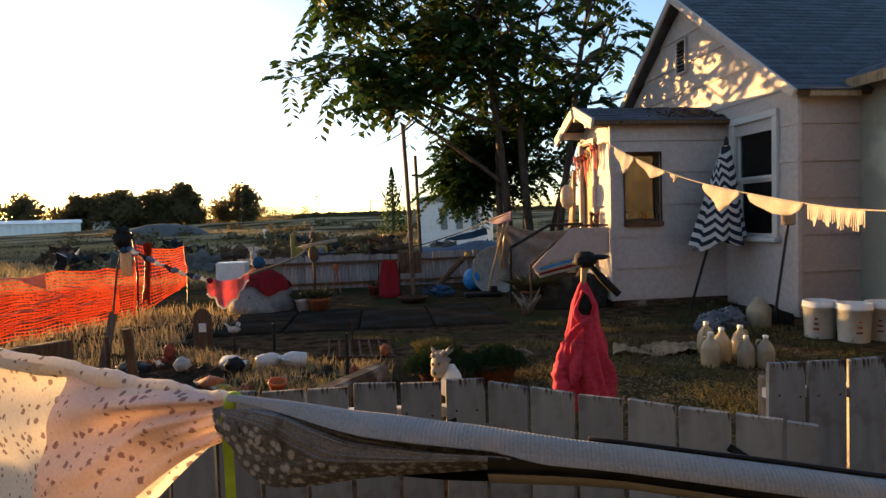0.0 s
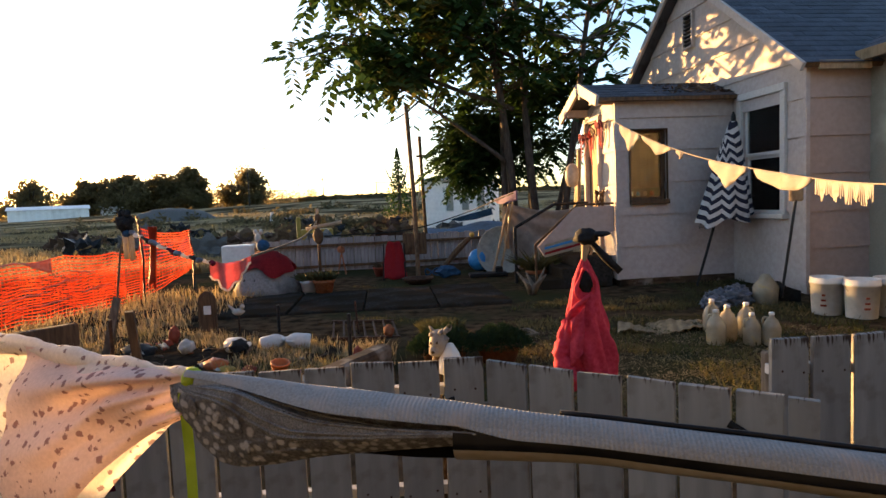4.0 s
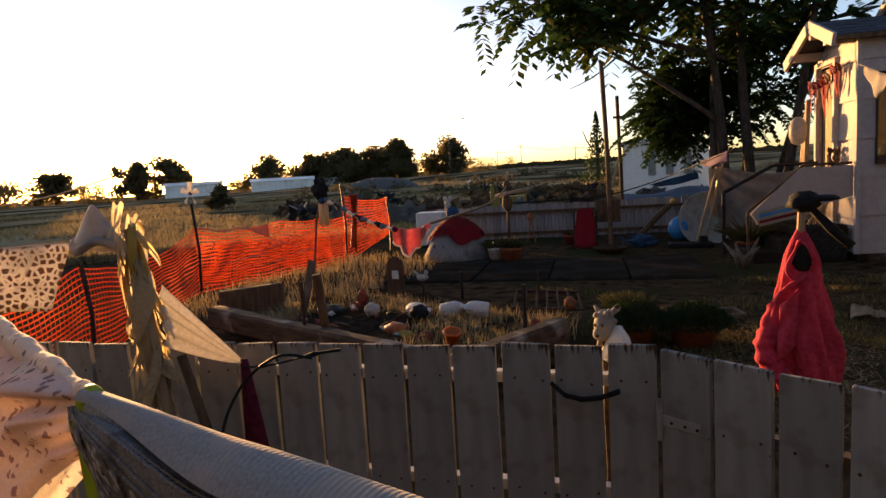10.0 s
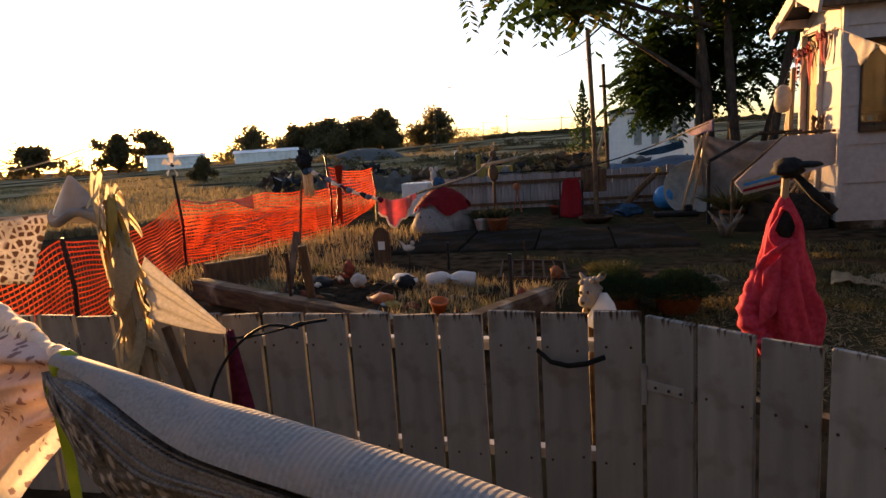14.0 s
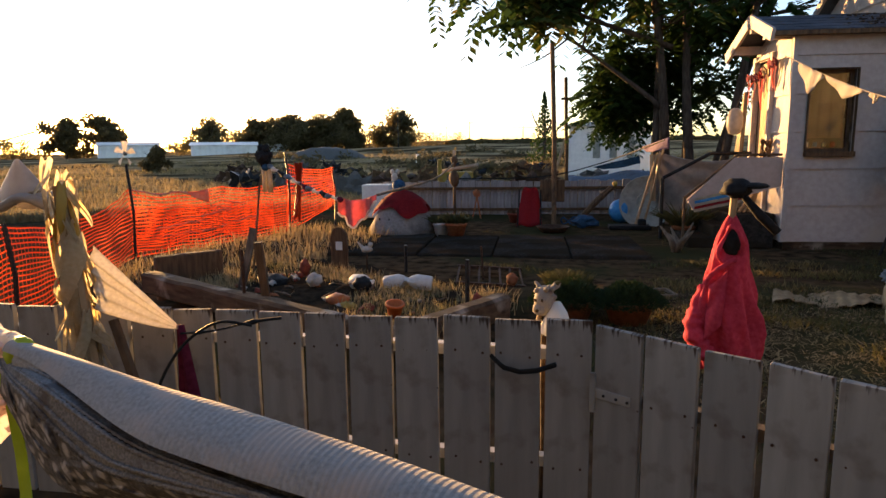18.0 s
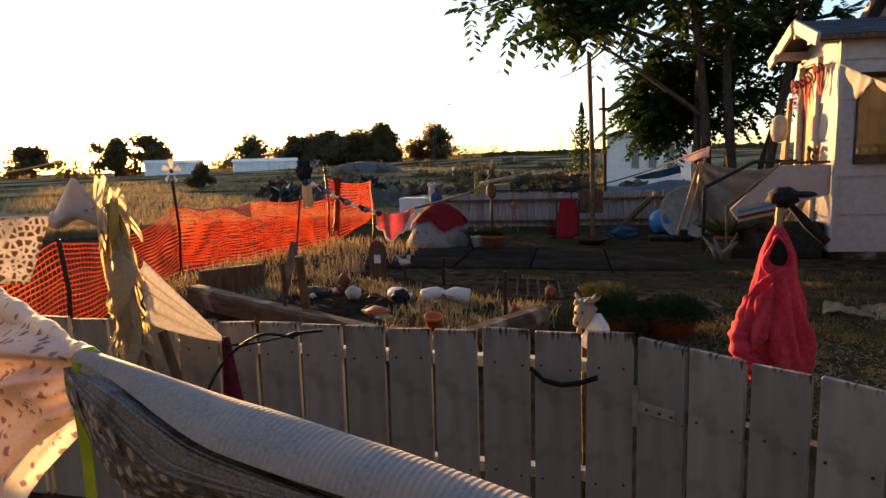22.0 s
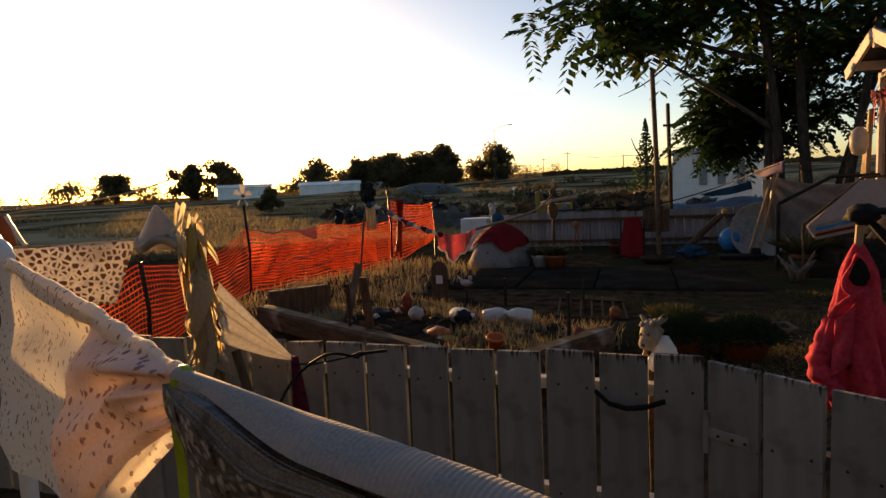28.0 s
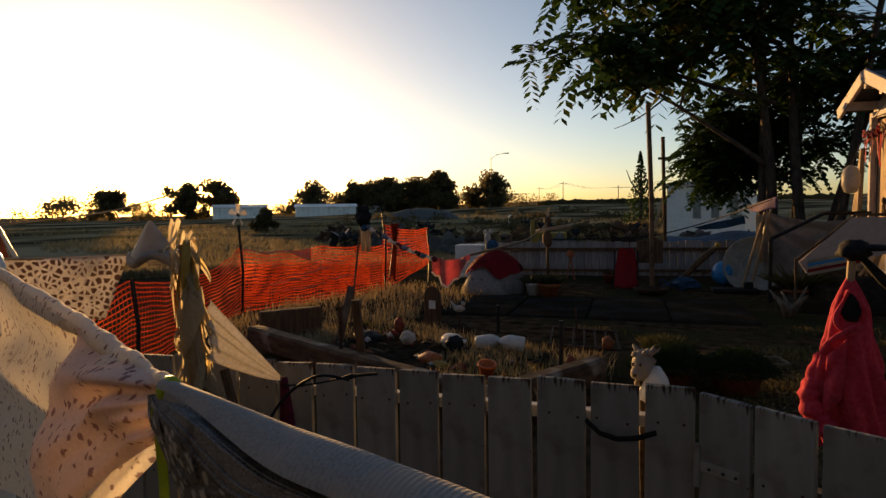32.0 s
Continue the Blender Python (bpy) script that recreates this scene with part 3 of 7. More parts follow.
box(bm, (4.2, 3.64, 1.36), (5.0, 0.12, 2.72))
solo("wall_back", bm, STUCCO, HM, "plain outer walls closing the house", "wall", kind="structure")
bm = bmesh.new()
box(bm, (4.25, 1.05, 0.24), (4.8, 4.8, 0.3))
box(bm, (4.65, -3.9, 0.24), (4.0, 4.8, 0.3))
solo("floor", bm, OLD_WOOD, HM, "dark wooden floor inside the house", "floor", kind="structure")
# porch floor in soil colour, so the room looks shaded
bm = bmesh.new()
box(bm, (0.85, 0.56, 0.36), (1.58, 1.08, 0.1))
solo("floor_porch", bm, SOIL_AND_SHADE, HM, "boards of the porch floor, coloured dark in place of shade", "floor", kind="structure")


# back wall and partition added to stop sun, coloured dark as room shade
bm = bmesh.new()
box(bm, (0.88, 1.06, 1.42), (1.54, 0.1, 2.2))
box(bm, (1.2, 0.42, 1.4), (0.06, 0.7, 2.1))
solo("wall_porch_back", bm, SOIL_AND_SHADE, HM, "added inner walls of the porch, coloured dark in place of shade", "wall", kind="structure")


def real_glass():
    m = bpy.data.materials.new("clear_window_glass")
    m.use_nodes = True
    n, k = m.node_tree.nodes, m.node_tree.links
    g, t, mx, fr = (n.new("ShaderNodeBsdfGlossy"), n.new("ShaderNodeBsdfTransparent"), n.new("ShaderNodeMixShader"), n.new("ShaderNodeFresnel"))
    g.inputs["Roughness"].default_value = 0.03
    t.inputs["Color"].default_value = (0.75, 0.77, 0.76, 1)
    fr.inputs["IOR"].default_value = 1.5
    k.new(fr.outputs[0], mx.inputs["Fac"])
    k.new(t.outputs[0], mx.inputs[1])
    k.new(g.outputs[0], mx.inputs[2])
    k.new(mx.outputs[0], n["Material Output"].inputs["Surface"])
    return m


GLASS = real_glass()


def window(name, m, w, h, label, trim=0.09, sash=True, frame_mat=None, glazed=True):
    """A window in its opening: outer trim, sill, two sashes, panes. Own x across, -y outside, z up from the opening's foot."""
    frame_mat = frame_mat or TRIM
    root = thing(name, m, label, "window", kind="structure")
    for nm, c, s in (("trim_board", (-trim / 2, -0.035, h / 2), (trim, 0.05, h)), ("trim_board", (w + trim / 2, -0.035, h / 2), (trim, 0.05, h)),
                     ("trim_board", (w / 2, -0.035, h + trim / 2), (w + 2 * trim, 0.055, trim)), ("window_sill", (w / 2, -0.05, -0.03), (w + 2.4 * trim, 0.1, 0.06))):
        bm = bmesh.new()
        box(bm, c, s, bevel=0.006)
        part(nm, bm, frame_mat, root)
    rows = ((0, h / 2), (h / 2, h)) if sash else ((0, h),)
    for i, (z0, z1) in enumerate(rows):
        fr = bmesh.new()
        y, b = (0.03 if i else 0.06), 0.04
        for c, s in (((b / 2, y, (z0 + z1) / 2), (b, 0.03, z1 - z0)), ((w - b / 2, y, (z0 + z1) / 2), (b, 0.03, z1 - z0)),
                     ((w / 2, y, z0 + b / 2), (w - 2 * b, 0.03, b)), ((w / 2, y, z1 - b / 2), (w - 2 * b, 0.03, b))):
            box(fr, c, s)
        f = part("sash_frame", fr, frame_mat, root)
        bm = bmesh.new()
        box(bm, (w / 2, y, (z0 + z1) / 2), (w - 2 * b, 0.006, z1 - z0 - 2 * b))
        if not glazed:
            bm.free()
            continue
        p = part("pane", bm, GLASS, f)
        p.visible_shadow = False
    return root


window("window_1", HM @ pose(1.66, -0.24, 0.93, 0, 0, -90), 0.78, 1.47, "white double-hung window in the gable wall")
window("window_2", HM @ pose(0.16, 0, 1.16), 0.51, 0.93, "small porch window without trim, brown curtain inside", trim=0.012, sash=False, frame_mat=OLD_WOOD)
bm = bmesh.new()
sheet(bm, lambda u, v: Vector((0.14 + 0.55 * u, 0.25 + 0.015 * math.sin(u * 26) * (0.4 + v), 2.1 - 0.78 * v)), 40, 6, 0.003)
solo("curtain", bm, CURTAIN, HM, "thin reddish brown curtain behind the porch window", "curtain", smooth=True)

# a lamp glows on the sill inside the gable window
bm = bmesh.new()
lathe(bm, [(0.05, 0), (0.05, 0.02), (0.015, 0.04), (0.015, 0.16), (0.06, 0.18), (0.045, 0.3)], 12)
solo("table_lamp", bm, PALE_WOOD, HM @ pose(1.95, -0.55, 1.5), "small brass table lamp behind the window", "lamp", smooth=True)
bm = bmesh.new()
box(bm, (2.1, -0.6, 1.46), (0.5, 0.8, 0.04))
box(bm, (2.1, -0.6, 0.9), (0.4, 0.7, 1.06))
solo("cabinet", bm, OLD_WOOD, HM, "dark wooden cabinet inside behind the window", "cabinet")


def shingle_roof(name, m, length, run, rise, label, lip=0.0):
    """One roof slope. Own x along the eave, y up the slope in plan, from the eave at z = 0."""
    root = thing(name, m, label, "roof", kind="structure")
    slope = math.hypot(run, rise)
    tilt = Matrix.Rotation(math.atan2(rise, run), 4, "X")
    bm = bmesh.new()
    box(bm, (length / 2, slope / 2, -0.03), (length, slope, 0.05))
    deck = part("roof_deck", bm, OLD_WOOD, root)
    deck.matrix_basis = tilt
    expo, wide = 0.145, 0.32
    bm = bmesh.new()
    box(bm, (0, 0, 0), (wide - 0.006, expo * 1.35, 0.007), bevel=0.002)
    me = bpy.data.meshes.new("shingle")
    bm.to_mesh(me)
    bm.free()
    me.materials.append(SHINGLE)
    rows = int(slope / expo)
    for i in range(rows):
        x = -wide / 2 * (i % 2) + wide / 2
        while x < length - 0.02:
            ob = new("shingle", me)
            ob.parent = root
            ob.matrix_basis = tilt @ Matrix.Translation((max(wide / 2, min(x, length - wide / 2)), i * expo + expo * 0.6, 0.006 + rnd(0, 0.003))) @ Matrix.Rotation(radians(-2.2 + rnd(-0.5, 0.5)), 4, "X") @ Matrix.Rotation(radians(rnd(-0.7, 0.7)), 4, "Z")
            x += wide
    return root


# main roof: the slope towards the yard, the one behind, and the wing's
shingle_roof("roof_main", HM @ pose(1.46, -1.62, 2.6), 5.0, 2.7, 1.98, "dark grey shingled main roof slope, edges worn")
bm = bmesh.new()
slab(bm, [(1.46, 1.08), (6.8, 1.08), (6.8, 3.8), (1.46, 3.8)], 0, 0.04)
for v in bm.verts:
    v.co.z += 4.56 - (v.co.y - 1.08) * 0.733
solo("roof_back", bm, SHINGLE, HM, "dark shingled slope at the back of the house", "roof", kind="structure")
shingle_roof("roof_wing", HM @ pose(2.2, -1.5, 2.72, 0, 0, -90), 5.2, 2.4, 1.5, "grey shingled roof of the projecting wing")
# porch roof: two low slopes with a ridge
shingle_roof("roof_porch", HM @ pose(-0.32, -0.16, 2.5), 1.98, 0.68, 0.27, "dark shingled porch roof slope with leaf litter")
bm = bmesh.new()
slab(bm, [(-0.32, 0.52), (1.66, 0.52), (1.66, 1.3), (-0.32, 1.3)], 0, 0.04)
for v in bm.verts:
    v.co.z += 2.75 - (v.co.y - 0.52) * 0.42
solo("roof_porch_back", bm, SHINGLE, HM, "dark shingled far slope of the porch roof", "roof", kind="structure")
# fascias, barge boards and eaves
trims = thing("trim", HM, "cream fascia and barge boards along the eaves", "trim", kind="structure")
for a, b, s in (((1.44, -1.64, 2.55), (1.44, 1.08, 4.54), (0.04, 0.1)), ((1.44, 1.08, 4.54), (1.44, 3.8, 2.55), (0.04, 0.1)), ((1.66, -1.6, 2.58), (2.3, -1.6, 2.58), (0.03, 0.1)),
                ((2.2, -1.5, 2.68), (2.2, -6.6, 2.68), (0.04, 0.12)), ((-0.34, -0.18, 2.46), (-0.34, 0.52, 2.74), (0.04, 0.14)), ((-0.34, 0.52, 2.74), (-0.34, 1.32, 2.4), (0.04, 0.14)),
                ((-0.32, -0.17, 2.475), (1.63, -0.17, 2.475), (0.03, 0.05))):
    a, b = Vector(a), Vector(b)
    d = b - a
    bm = bmesh.new()
    q = d.to_track_quat("X", "Z").to_matrix()
    box(bm, (a + b) / 2, (d.length, s[0], s[1]), turn=q, bevel=0.004)
    part("fascia_board", bm, OLD_WOOD if abs(a.z - 2.475) < 1e-4 else PALE_WOOD if a.z == b.z else SIDING, trims)
# porch gable infill under its roof, rafter tails
bm = bmesh.new()
f = [bm.verts.new((x, y, z)) for x in (0, 0.1) for y, z in ((-0.0, 2.5), (1.12, 2.48), (0.52, 2.72))]
bm.faces.new((f[0], f[2], f[1]))
bm.faces.new((f[3], f[4], f[5]))
for i in range(3):
    bm.faces.new((f[i], f[(i + 1) % 3], f[(i + 1) % 3 + 3], f[i + 3]))
part("gable_infill", bm, SIDING, trims)
for y in (0.1, 0.52, 1.05):
    bm = bmesh.new()
    box(bm, (-0.16, y, 2.46 + 0.2 * (1 - abs(y - 0.52) / 0.6) - 0.02), (0.34, 0.07, 0.1))
    part("rafter_tail", bm, SIDING, trims)
# soffit of the main eave
bm = bmesh.new()
box(bm, (1.55, 1.08, 2.6), (0.2, 0.02, 0.02))
box(bm, (2.05, -1.51, 2.61), (1.1, 0.18, 0.03))
solo("soffit", bm, SIDING, HM, "cream boards under the eave", "soffit", kind="structure")
# gable vent
vent = thing("gable_vent", HM @ pose(1.62, 1.22, 3.42), "dark louvred vent high in the gable", "vent")
bm = bmesh.new()
for c, s in (((0, 0, 0.25), (0.05, 0.03, 0.5)), ((0, -0.26, 0.25), (0.05, 0.03, 0.5)), ((0, -0.13, 0.0), (0.05, 0.29, 0.03)), ((0, -0.13, 0.5), (0.05, 0.29, 0.03))):
    box(bm, c, s)
part("frame", bm, SIDING, vent)
for i in range(8):
    bm = bmesh.new()
    box(bm, (0, -0.13, 0.05 + i * 0.057), (0.045, 0.24, 0.012), turn=Matrix.Rotation(radians(35), 3, "Y"))
    part("slat", bm, DARK_STEEL, vent)
# corner boards
for x, y, h in ((-0.03, -0.03, 2.5), (1.63, -1.45, 2.62)):
    bm = bmesh.new()
    box(bm, (x, y, h / 2 + 0.05), (0.05, 0.05, h - 0.1))
    part("corner_board", bm, SIDING, trims)

# porch doorway, door leaning open, steps and rails
door = thing("door_1", HM @ pose(0.03, 1.035, 0.44, 0, 0, -90), "pale brown porch door, shut", "door", kind="structure")
bm = bmesh.new()
box(bm, (0.235, 0, 0.92), (0.47, 0.04, 1.84), bevel=0.005)
part("door_leaf", bm, PALE_WOOD, door)
bm = bmesh.new()
blob(bm, (0.41, -0.05, 0.95), (0.025, 0.03, 0.025), 0, 2)
part("door_handle", bm, GLASS_BALL, door)
frame_ob = thing("door_frame", HM, "cream timber door frame of the porch", "door frame", kind="structure")
for c, s in (((-0.045, 0.53, 1.37), (0.05, 0.06, 1.9)), ((-0.045, 1.07, 1.37), (0.05, 0.06, 1.9)), ((-0.045, 0.8, 2.34), (0.05, 0.6, 0.06))):
    bm = bmesh.new()
    box(bm, c, s, bevel=0.004)
    part("frame_member", bm, SIDING, frame_ob)
steps = thing("porch_steps", HM, "worn concrete steps up to the porch", "steps")
for i in range(3):
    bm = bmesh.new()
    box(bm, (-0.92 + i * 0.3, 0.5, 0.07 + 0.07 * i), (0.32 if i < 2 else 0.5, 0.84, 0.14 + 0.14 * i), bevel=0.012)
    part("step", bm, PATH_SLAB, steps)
rail = thing("stair_rail", HM, "solid pink-beige stair rail wall beside the porch steps", "stair rail")
bm = bmesh.new()
f0 = [bm.verts.new((x, y, z)) for y in (0.02, 0.07) for x, z in ((-1.12, 0.6), (-1.04, 0.47), (-0.05, 0.76), (-0.05, 1.1), (-0.6, 1.1))]
bm.faces.new(f0[:5])
bm.faces.new(f0[5:][::-1])
for i in range(5):
    bm.faces.new((f0[i], f0[i + 5], f0[(i + 1) % 5 + 5], f0[(i + 1) % 5]))
bmesh.ops.recalc_face_normals(bm, faces=bm.faces)
# the panel is cut away below, leaving a band
part("panel", bm, SIDING_PINK, rail)
for p, q in (((-1.15, 0.04, 0.0), (-1.15, 0.04, 0.64)), ((-1.15, 0.04, 0.62), (-0.56, 0.04, 1.13)), ((-0.56, 0.04, 1.13), (-0.06, 0.04, 1.13))):
    bm = bmesh.new()
    sweep(bm, [p, q], 0.017, 6)
    part("rail_bar", bm, OLD_WOOD, rail)
rail2 = thing("stair_rail", HM, "dark metal handrail on the far side of the steps", "stair rail")
for p, q in (((-1.2, 0.95, 0.0), (-1.2, 0.95, 0.82)), ((-1.2, 0.95, 0.82), (-0.6, 0.95, 1.14)), ((-0.6, 0.95, 1.14), (-0.08, 0.95, 1.14))):
    bm = bmesh.new()
    sweep(bm, [p, q], 0.025, 6)
    part("rail_bar", bm, DARK_STEEL, rail2)

# concrete walk in front of the steps, slab by slab
walkway = thing("pavement", pose(0.74, 7.62, 0, 0, 0, 10), "worn grey concrete garden path in slabs", "path", kind="structure")
bm = bmesh.new()
box(bm, (0, 0, 0), (0.87, 0.82, 0.06), bevel=0.012)
slab_me = bpy.data.meshes.new("paving_slab")
bm.to_mesh(slab_me)
bm.free()
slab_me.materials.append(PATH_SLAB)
for i in range(6):
    for j in range(2 if i < 5 else 1):
        ob = new("paving_slab", slab_me)
        ob.parent = walkway
        ob.matrix_basis = pose(-0.44 - i * 0.885, 0.42 + j * 0.84, 0.012 + rnd(-0.008, 0.008), rnd(-0.6, 0.6), rnd(-0.6, 0.6), rnd(-0.5, 0.5))

# unseen plain wall added behind the camera to block sky light and tone bounce
bm = bmesh.new()
box(bm, (9.0, -1.7, 1.6), (36.0, 0.2, 3.2))
solo("wall_behind", bm, GREY_WALL, I4, "unseen plain slate-grey wall added behind the viewer to block sky light", "wall", kind="structure")

rl = random.Random(77)
bm = bmesh.new()
for i in range(260):
    x, y = rl.gauss(1.25, 0.3), rl.uniform(-0.05, 0.5)
    if 0.5 < x < 1.62:
        blob(bm, (x, y, 2.5 + 0.4 * (y + 0.16) + 0.025), (rl.uniform(0.012, 0.03), rl.uniform(0.01, 0.02), 0.008), 0.5, 1)
solo("leaf_litter", bm, LOG, HM, "dry brown leaf litter lying on the porch roof", "leaf litter", kind="stuff")


# ---- picket fence and gate ----
def board_mesh(w, h, t, seed):
    """A fence board with crisp, slightly worn edges and an uneven top."""
    r = random.Random(seed)
    bm = bmesh.new()
    box(bm, (0, 0, h / 2), (w, t, h), bevel=0.0016)
    lean, cup = r.uniform(-0.04, 0.04), r.uniform(-0.003, 0.003)
    for v in bm.verts:
        if v.co.z > h / 2:
            v.co.z += r.uniform(-0.0025, 0.0015) + v.co.x * lean
            v.co.y += cup
        v.co.x += r.uniform(-0.0012, 0.0012)
    me = bpy.data.meshes.new("fence_board")
    bm.to_mesh(me)
    bm.free()
    me.materials.append(WHITE_BOARD)
    return me


def nail_mesh():
    bm = bmesh.new()
    lathe(bm, [(0.0012, 0.0), (0.0042, 0.0), (0.0042, 0.0014), (0.0015, 0.0022)], 8, turn=Matrix.Rotation(radians(90), 3, "X"))
    me = bpy.data.meshes.new("nail")
    bm.to_mesh(me)
    bm.free()
    me.materials.append(RUSTY)
    return me


NAIL = nail_mesh()


def fence_run(root, a, b, gaps, tops, rails=(0.25, 0.6), rail_mat=None, seed=0):
    """Boards along the line from a to b, parted at the given x, with the given heights at its two ends."""
    q = random.Random(seed)
    a, b = Vector((*a, 0)), Vector((*b, 0))
    d = b - a
    ang = math.degrees(math.atan2(d.y, d.x))
    on = lambda x: a + d * ((x - a.x) / d.x)
    for i, (x0, x1) in enumerate(zip(gaps, gaps[1:])):
        p, q0, q1 = on((x0 + x1) / 2), on(x0), on(x1)
        w = (q1 - q0).length - q.uniform(0.011, 0.018)
        h = tops[0] + (tops[1] - tops[0]) * (p.x - a.x) / d.x + q.uniform(-0.004, 0.004)
        ob = new("fence_board", board_mesh(w, h, 0.019, seed * 50 + i))
        ob.parent = root
        ob.matrix_basis = root.matrix_world.inverted() @ pose(p.x, p.y, 0, 0, q.uniform(-0.25, 0.25), ang + q.uniform(-0.8, 0.8))
        for z in rails:
            for o in (-0.3, 0.28):
                nl = new("nail", NAIL)
                nl.parent = ob
                nl.matrix_basis = pose(o * w + q.uniform(-0.012, 0.012), -0.0095, z + q.uniform(-0.008, 0.008))
    for z in rails:
        bm = bmesh.new()
        e0, e1 = on(gaps[0] + 0.02), on(gaps[-1] - 0.02)
        side = Vector((-d.y, d.x, 0)).normalized() * 0.034
        box(bm, (e0 + e1) / 2 + side + Vector((0, 0, z)), ((e1 - e0).length, 0.035, 0.034), turn=Matrix.Rotation(math.atan2(d.y, d.x), 3, "Z"))
        part("fence_rail", bm, rail_mat or TRIM, root)


fence_a = thing("picket_fence", I4, "weathered white board fence with narrow gaps", "fence")
fence_run(fence_a, (-3.0, 1.75), (-1.6, 2.01), [-3.0 + 0.1525 * i for i in range(10)] + [-1.6], (0.7, 0.7), seed=1)
fence_run(fence_a, (-1.6, 2.01), (-0.56, 2.175), (-1.6, -1.446, -1.293, -1.155, -1.018, -0.862, -0.716, -0.562), (0.695, 0.702), seed=2)
fence_run(fence_a, (-0.56, 2.175), (0.505, 2.30), (-0.562, -0.408, -0.259, -0.106, 0.046, 0.204, 0.356, 0.503), (0.699, 0.714), seed=3)
for x, y in ((-2.9, 1.87), (-1.58, 2.1), (0.42, 2.39)):
    bm = bmesh.new()
    box(bm, (x, y, 0.31), (0.085, 0.085, 0.64), bevel=0.006)
    part("fence_post", bm, BARE_WOOD, fence_a)
gate = thing("garden_gate", I4, "weathered white board gate standing ajar", "gate")
fence_run(gate, (0.515, 2.295), (1.335, 1.893), (0.509, 0.648, 0.789, 0.926, 1.064, 1.197, 1.312, 1.389), (0.708, 0.69), rails=(0.14, 0.5), rail_mat=BARE_WOOD, seed=4)
hinge = bmesh.new()
ga = math.atan2(1.86 - 2.295, 1.40 - 0.512)
box(hinge, (0.56, 2.26, 0.5), (0.12, 0.006, 0.03), turn=Matrix.Rotation(ga, 3, "Z"), bevel=0.001)
sweep(hinge, [(0.505, 2.284, 0.44), (0.505, 2.284, 0.56)], 0.009, 8)
hinge_ob = part("hinge", hinge, WHITE_BOARD, gate, "painted strap hinge")
for hx in (0.03, 0.07, 0.105):
    bm = bmesh.new()
    blob(bm, (0.51 + hx * math.cos(ga), 2.283 + hx * math.sin(ga) - 0.008, 0.5), (0.005, 0.004, 0.005), 0, 1)
    part("screw", bm, DARK_STEEL, hinge_ob)
lt = bmesh.new()
sweep(lt, [(1.18, 1.955, 0.6), (1.22, 1.93, 0.575), (1.28, 1.9, 0.565), (1.33, 1.875, 0.57)], 0.012, 8)
part("gate_pull", lt, BLACK_RUBBER, gate, "black curved gate pull")
fence_b = thing("picket_fence", I4, "weathered white board fence beside the gate", "fence")
fence_run(fence_b, (1.44, 2.44), (3.3, 2.72), [1.491 + 0.151 * i for i in range(12)], (0.712, 0.76), seed=5)
bm = bmesh.new()
box(bm, (1.575, 2.56, 0.31), (0.09, 0.09, 0.66), bevel=0.006)
part("fence_post", bm, BARE_WOOD, fence_b)
# black strap slung across one board gap
bm = bmesh.new()
sweep(bm, [(0.205, 2.24, 0.60), (0.25, 2.215, 0.575), (0.3, 2.215, 0.566), (0.35, 2.225, 0.572), (0.40, 2.255, 0.585)], 0.0085, 8, squash=0.5)
solo("rubber_strap", bm, BLACK_RUBBER, I4, "black rubber strap looped across the fence boards", "strap")


# ---- the cloth-wrapped line across the foreground ----
K = Vector((0.287, 0.734, 1.0975))
LINE = [K, (0.6, 0.692, 1.06), (0.9, 0.66, 1.03), (1.3, 0.61, 0.99), (1.9, 0.54, 0.93)]


def along(pts, n):
    """Points spread evenly by a smooth curve through the given ones."""
    pts = [Vector(p) for p in pts]
    out = []
    for i in range(len(pts) - 1):
        p0, p1, p2, p3 = pts[max(i - 1, 0)], pts[i], pts[i + 1], pts[min(i + 2, len(pts) - 1)]
        for j in range(n):
            t = j / n
            out.append(0.5 * ((2 * p1) + (p2 - p0) * t + (2 * p0 - 5 * p1 + 4 * p2 - p3) * t * t + (3 * p1 - p0 - 3 * p2 + p3) * t ** 3))
    out.append(pts[-1])
    return out


line = thing("cloth_wrapped_line", I4, "taut line wrapped in knitted, denim and satin cloth sleeves", "clothes line")
bm = bmesh.new()
sweep(bm, along(LINE, 5), 0.005, 6)
part("rope", bm, BARE_WOOD, line)


def garment(s, v, lift=0.0, crumple=0.0):
    """The stretched garment: s metres along it from the knot, v round it from the top over the near side to the back."""
    top = Vector((0.3 + s, 0.73 - 0.115 * s, 1.103 - 0.099 * s))
    full = smooth(-0.01, 0.13, s)
    hh, ww = 0.0075 + 0.018 * full - 0.0095 * smooth(0.12, 0.34, s), 0.0075 + 0.0165 * full - 0.007 * smooth(0.12, 0.34, s)
    a = 2 * math.pi * v
    fold = 1 + 0.045 * math.sin(a * 5 + s * 23) * (1 - 0.5 * full) + 0.05 * noise.noise(Vector((s * 16, v * 4, 0)))
    if crumple:
        fold += crumple * (noise.noise(Vector((s * 75, v * 26, 2))) + 0.6 * noise.noise(Vector((s * 170, v * 50, 5))))
    side = Vector((-0.114, -0.993, 0))
    return top + side * ((ww * fold + lift) * math.sin(a) + 0.004 * full) + Vector((0, 0, (hh * fold + lift) * math.cos(a) - hh))


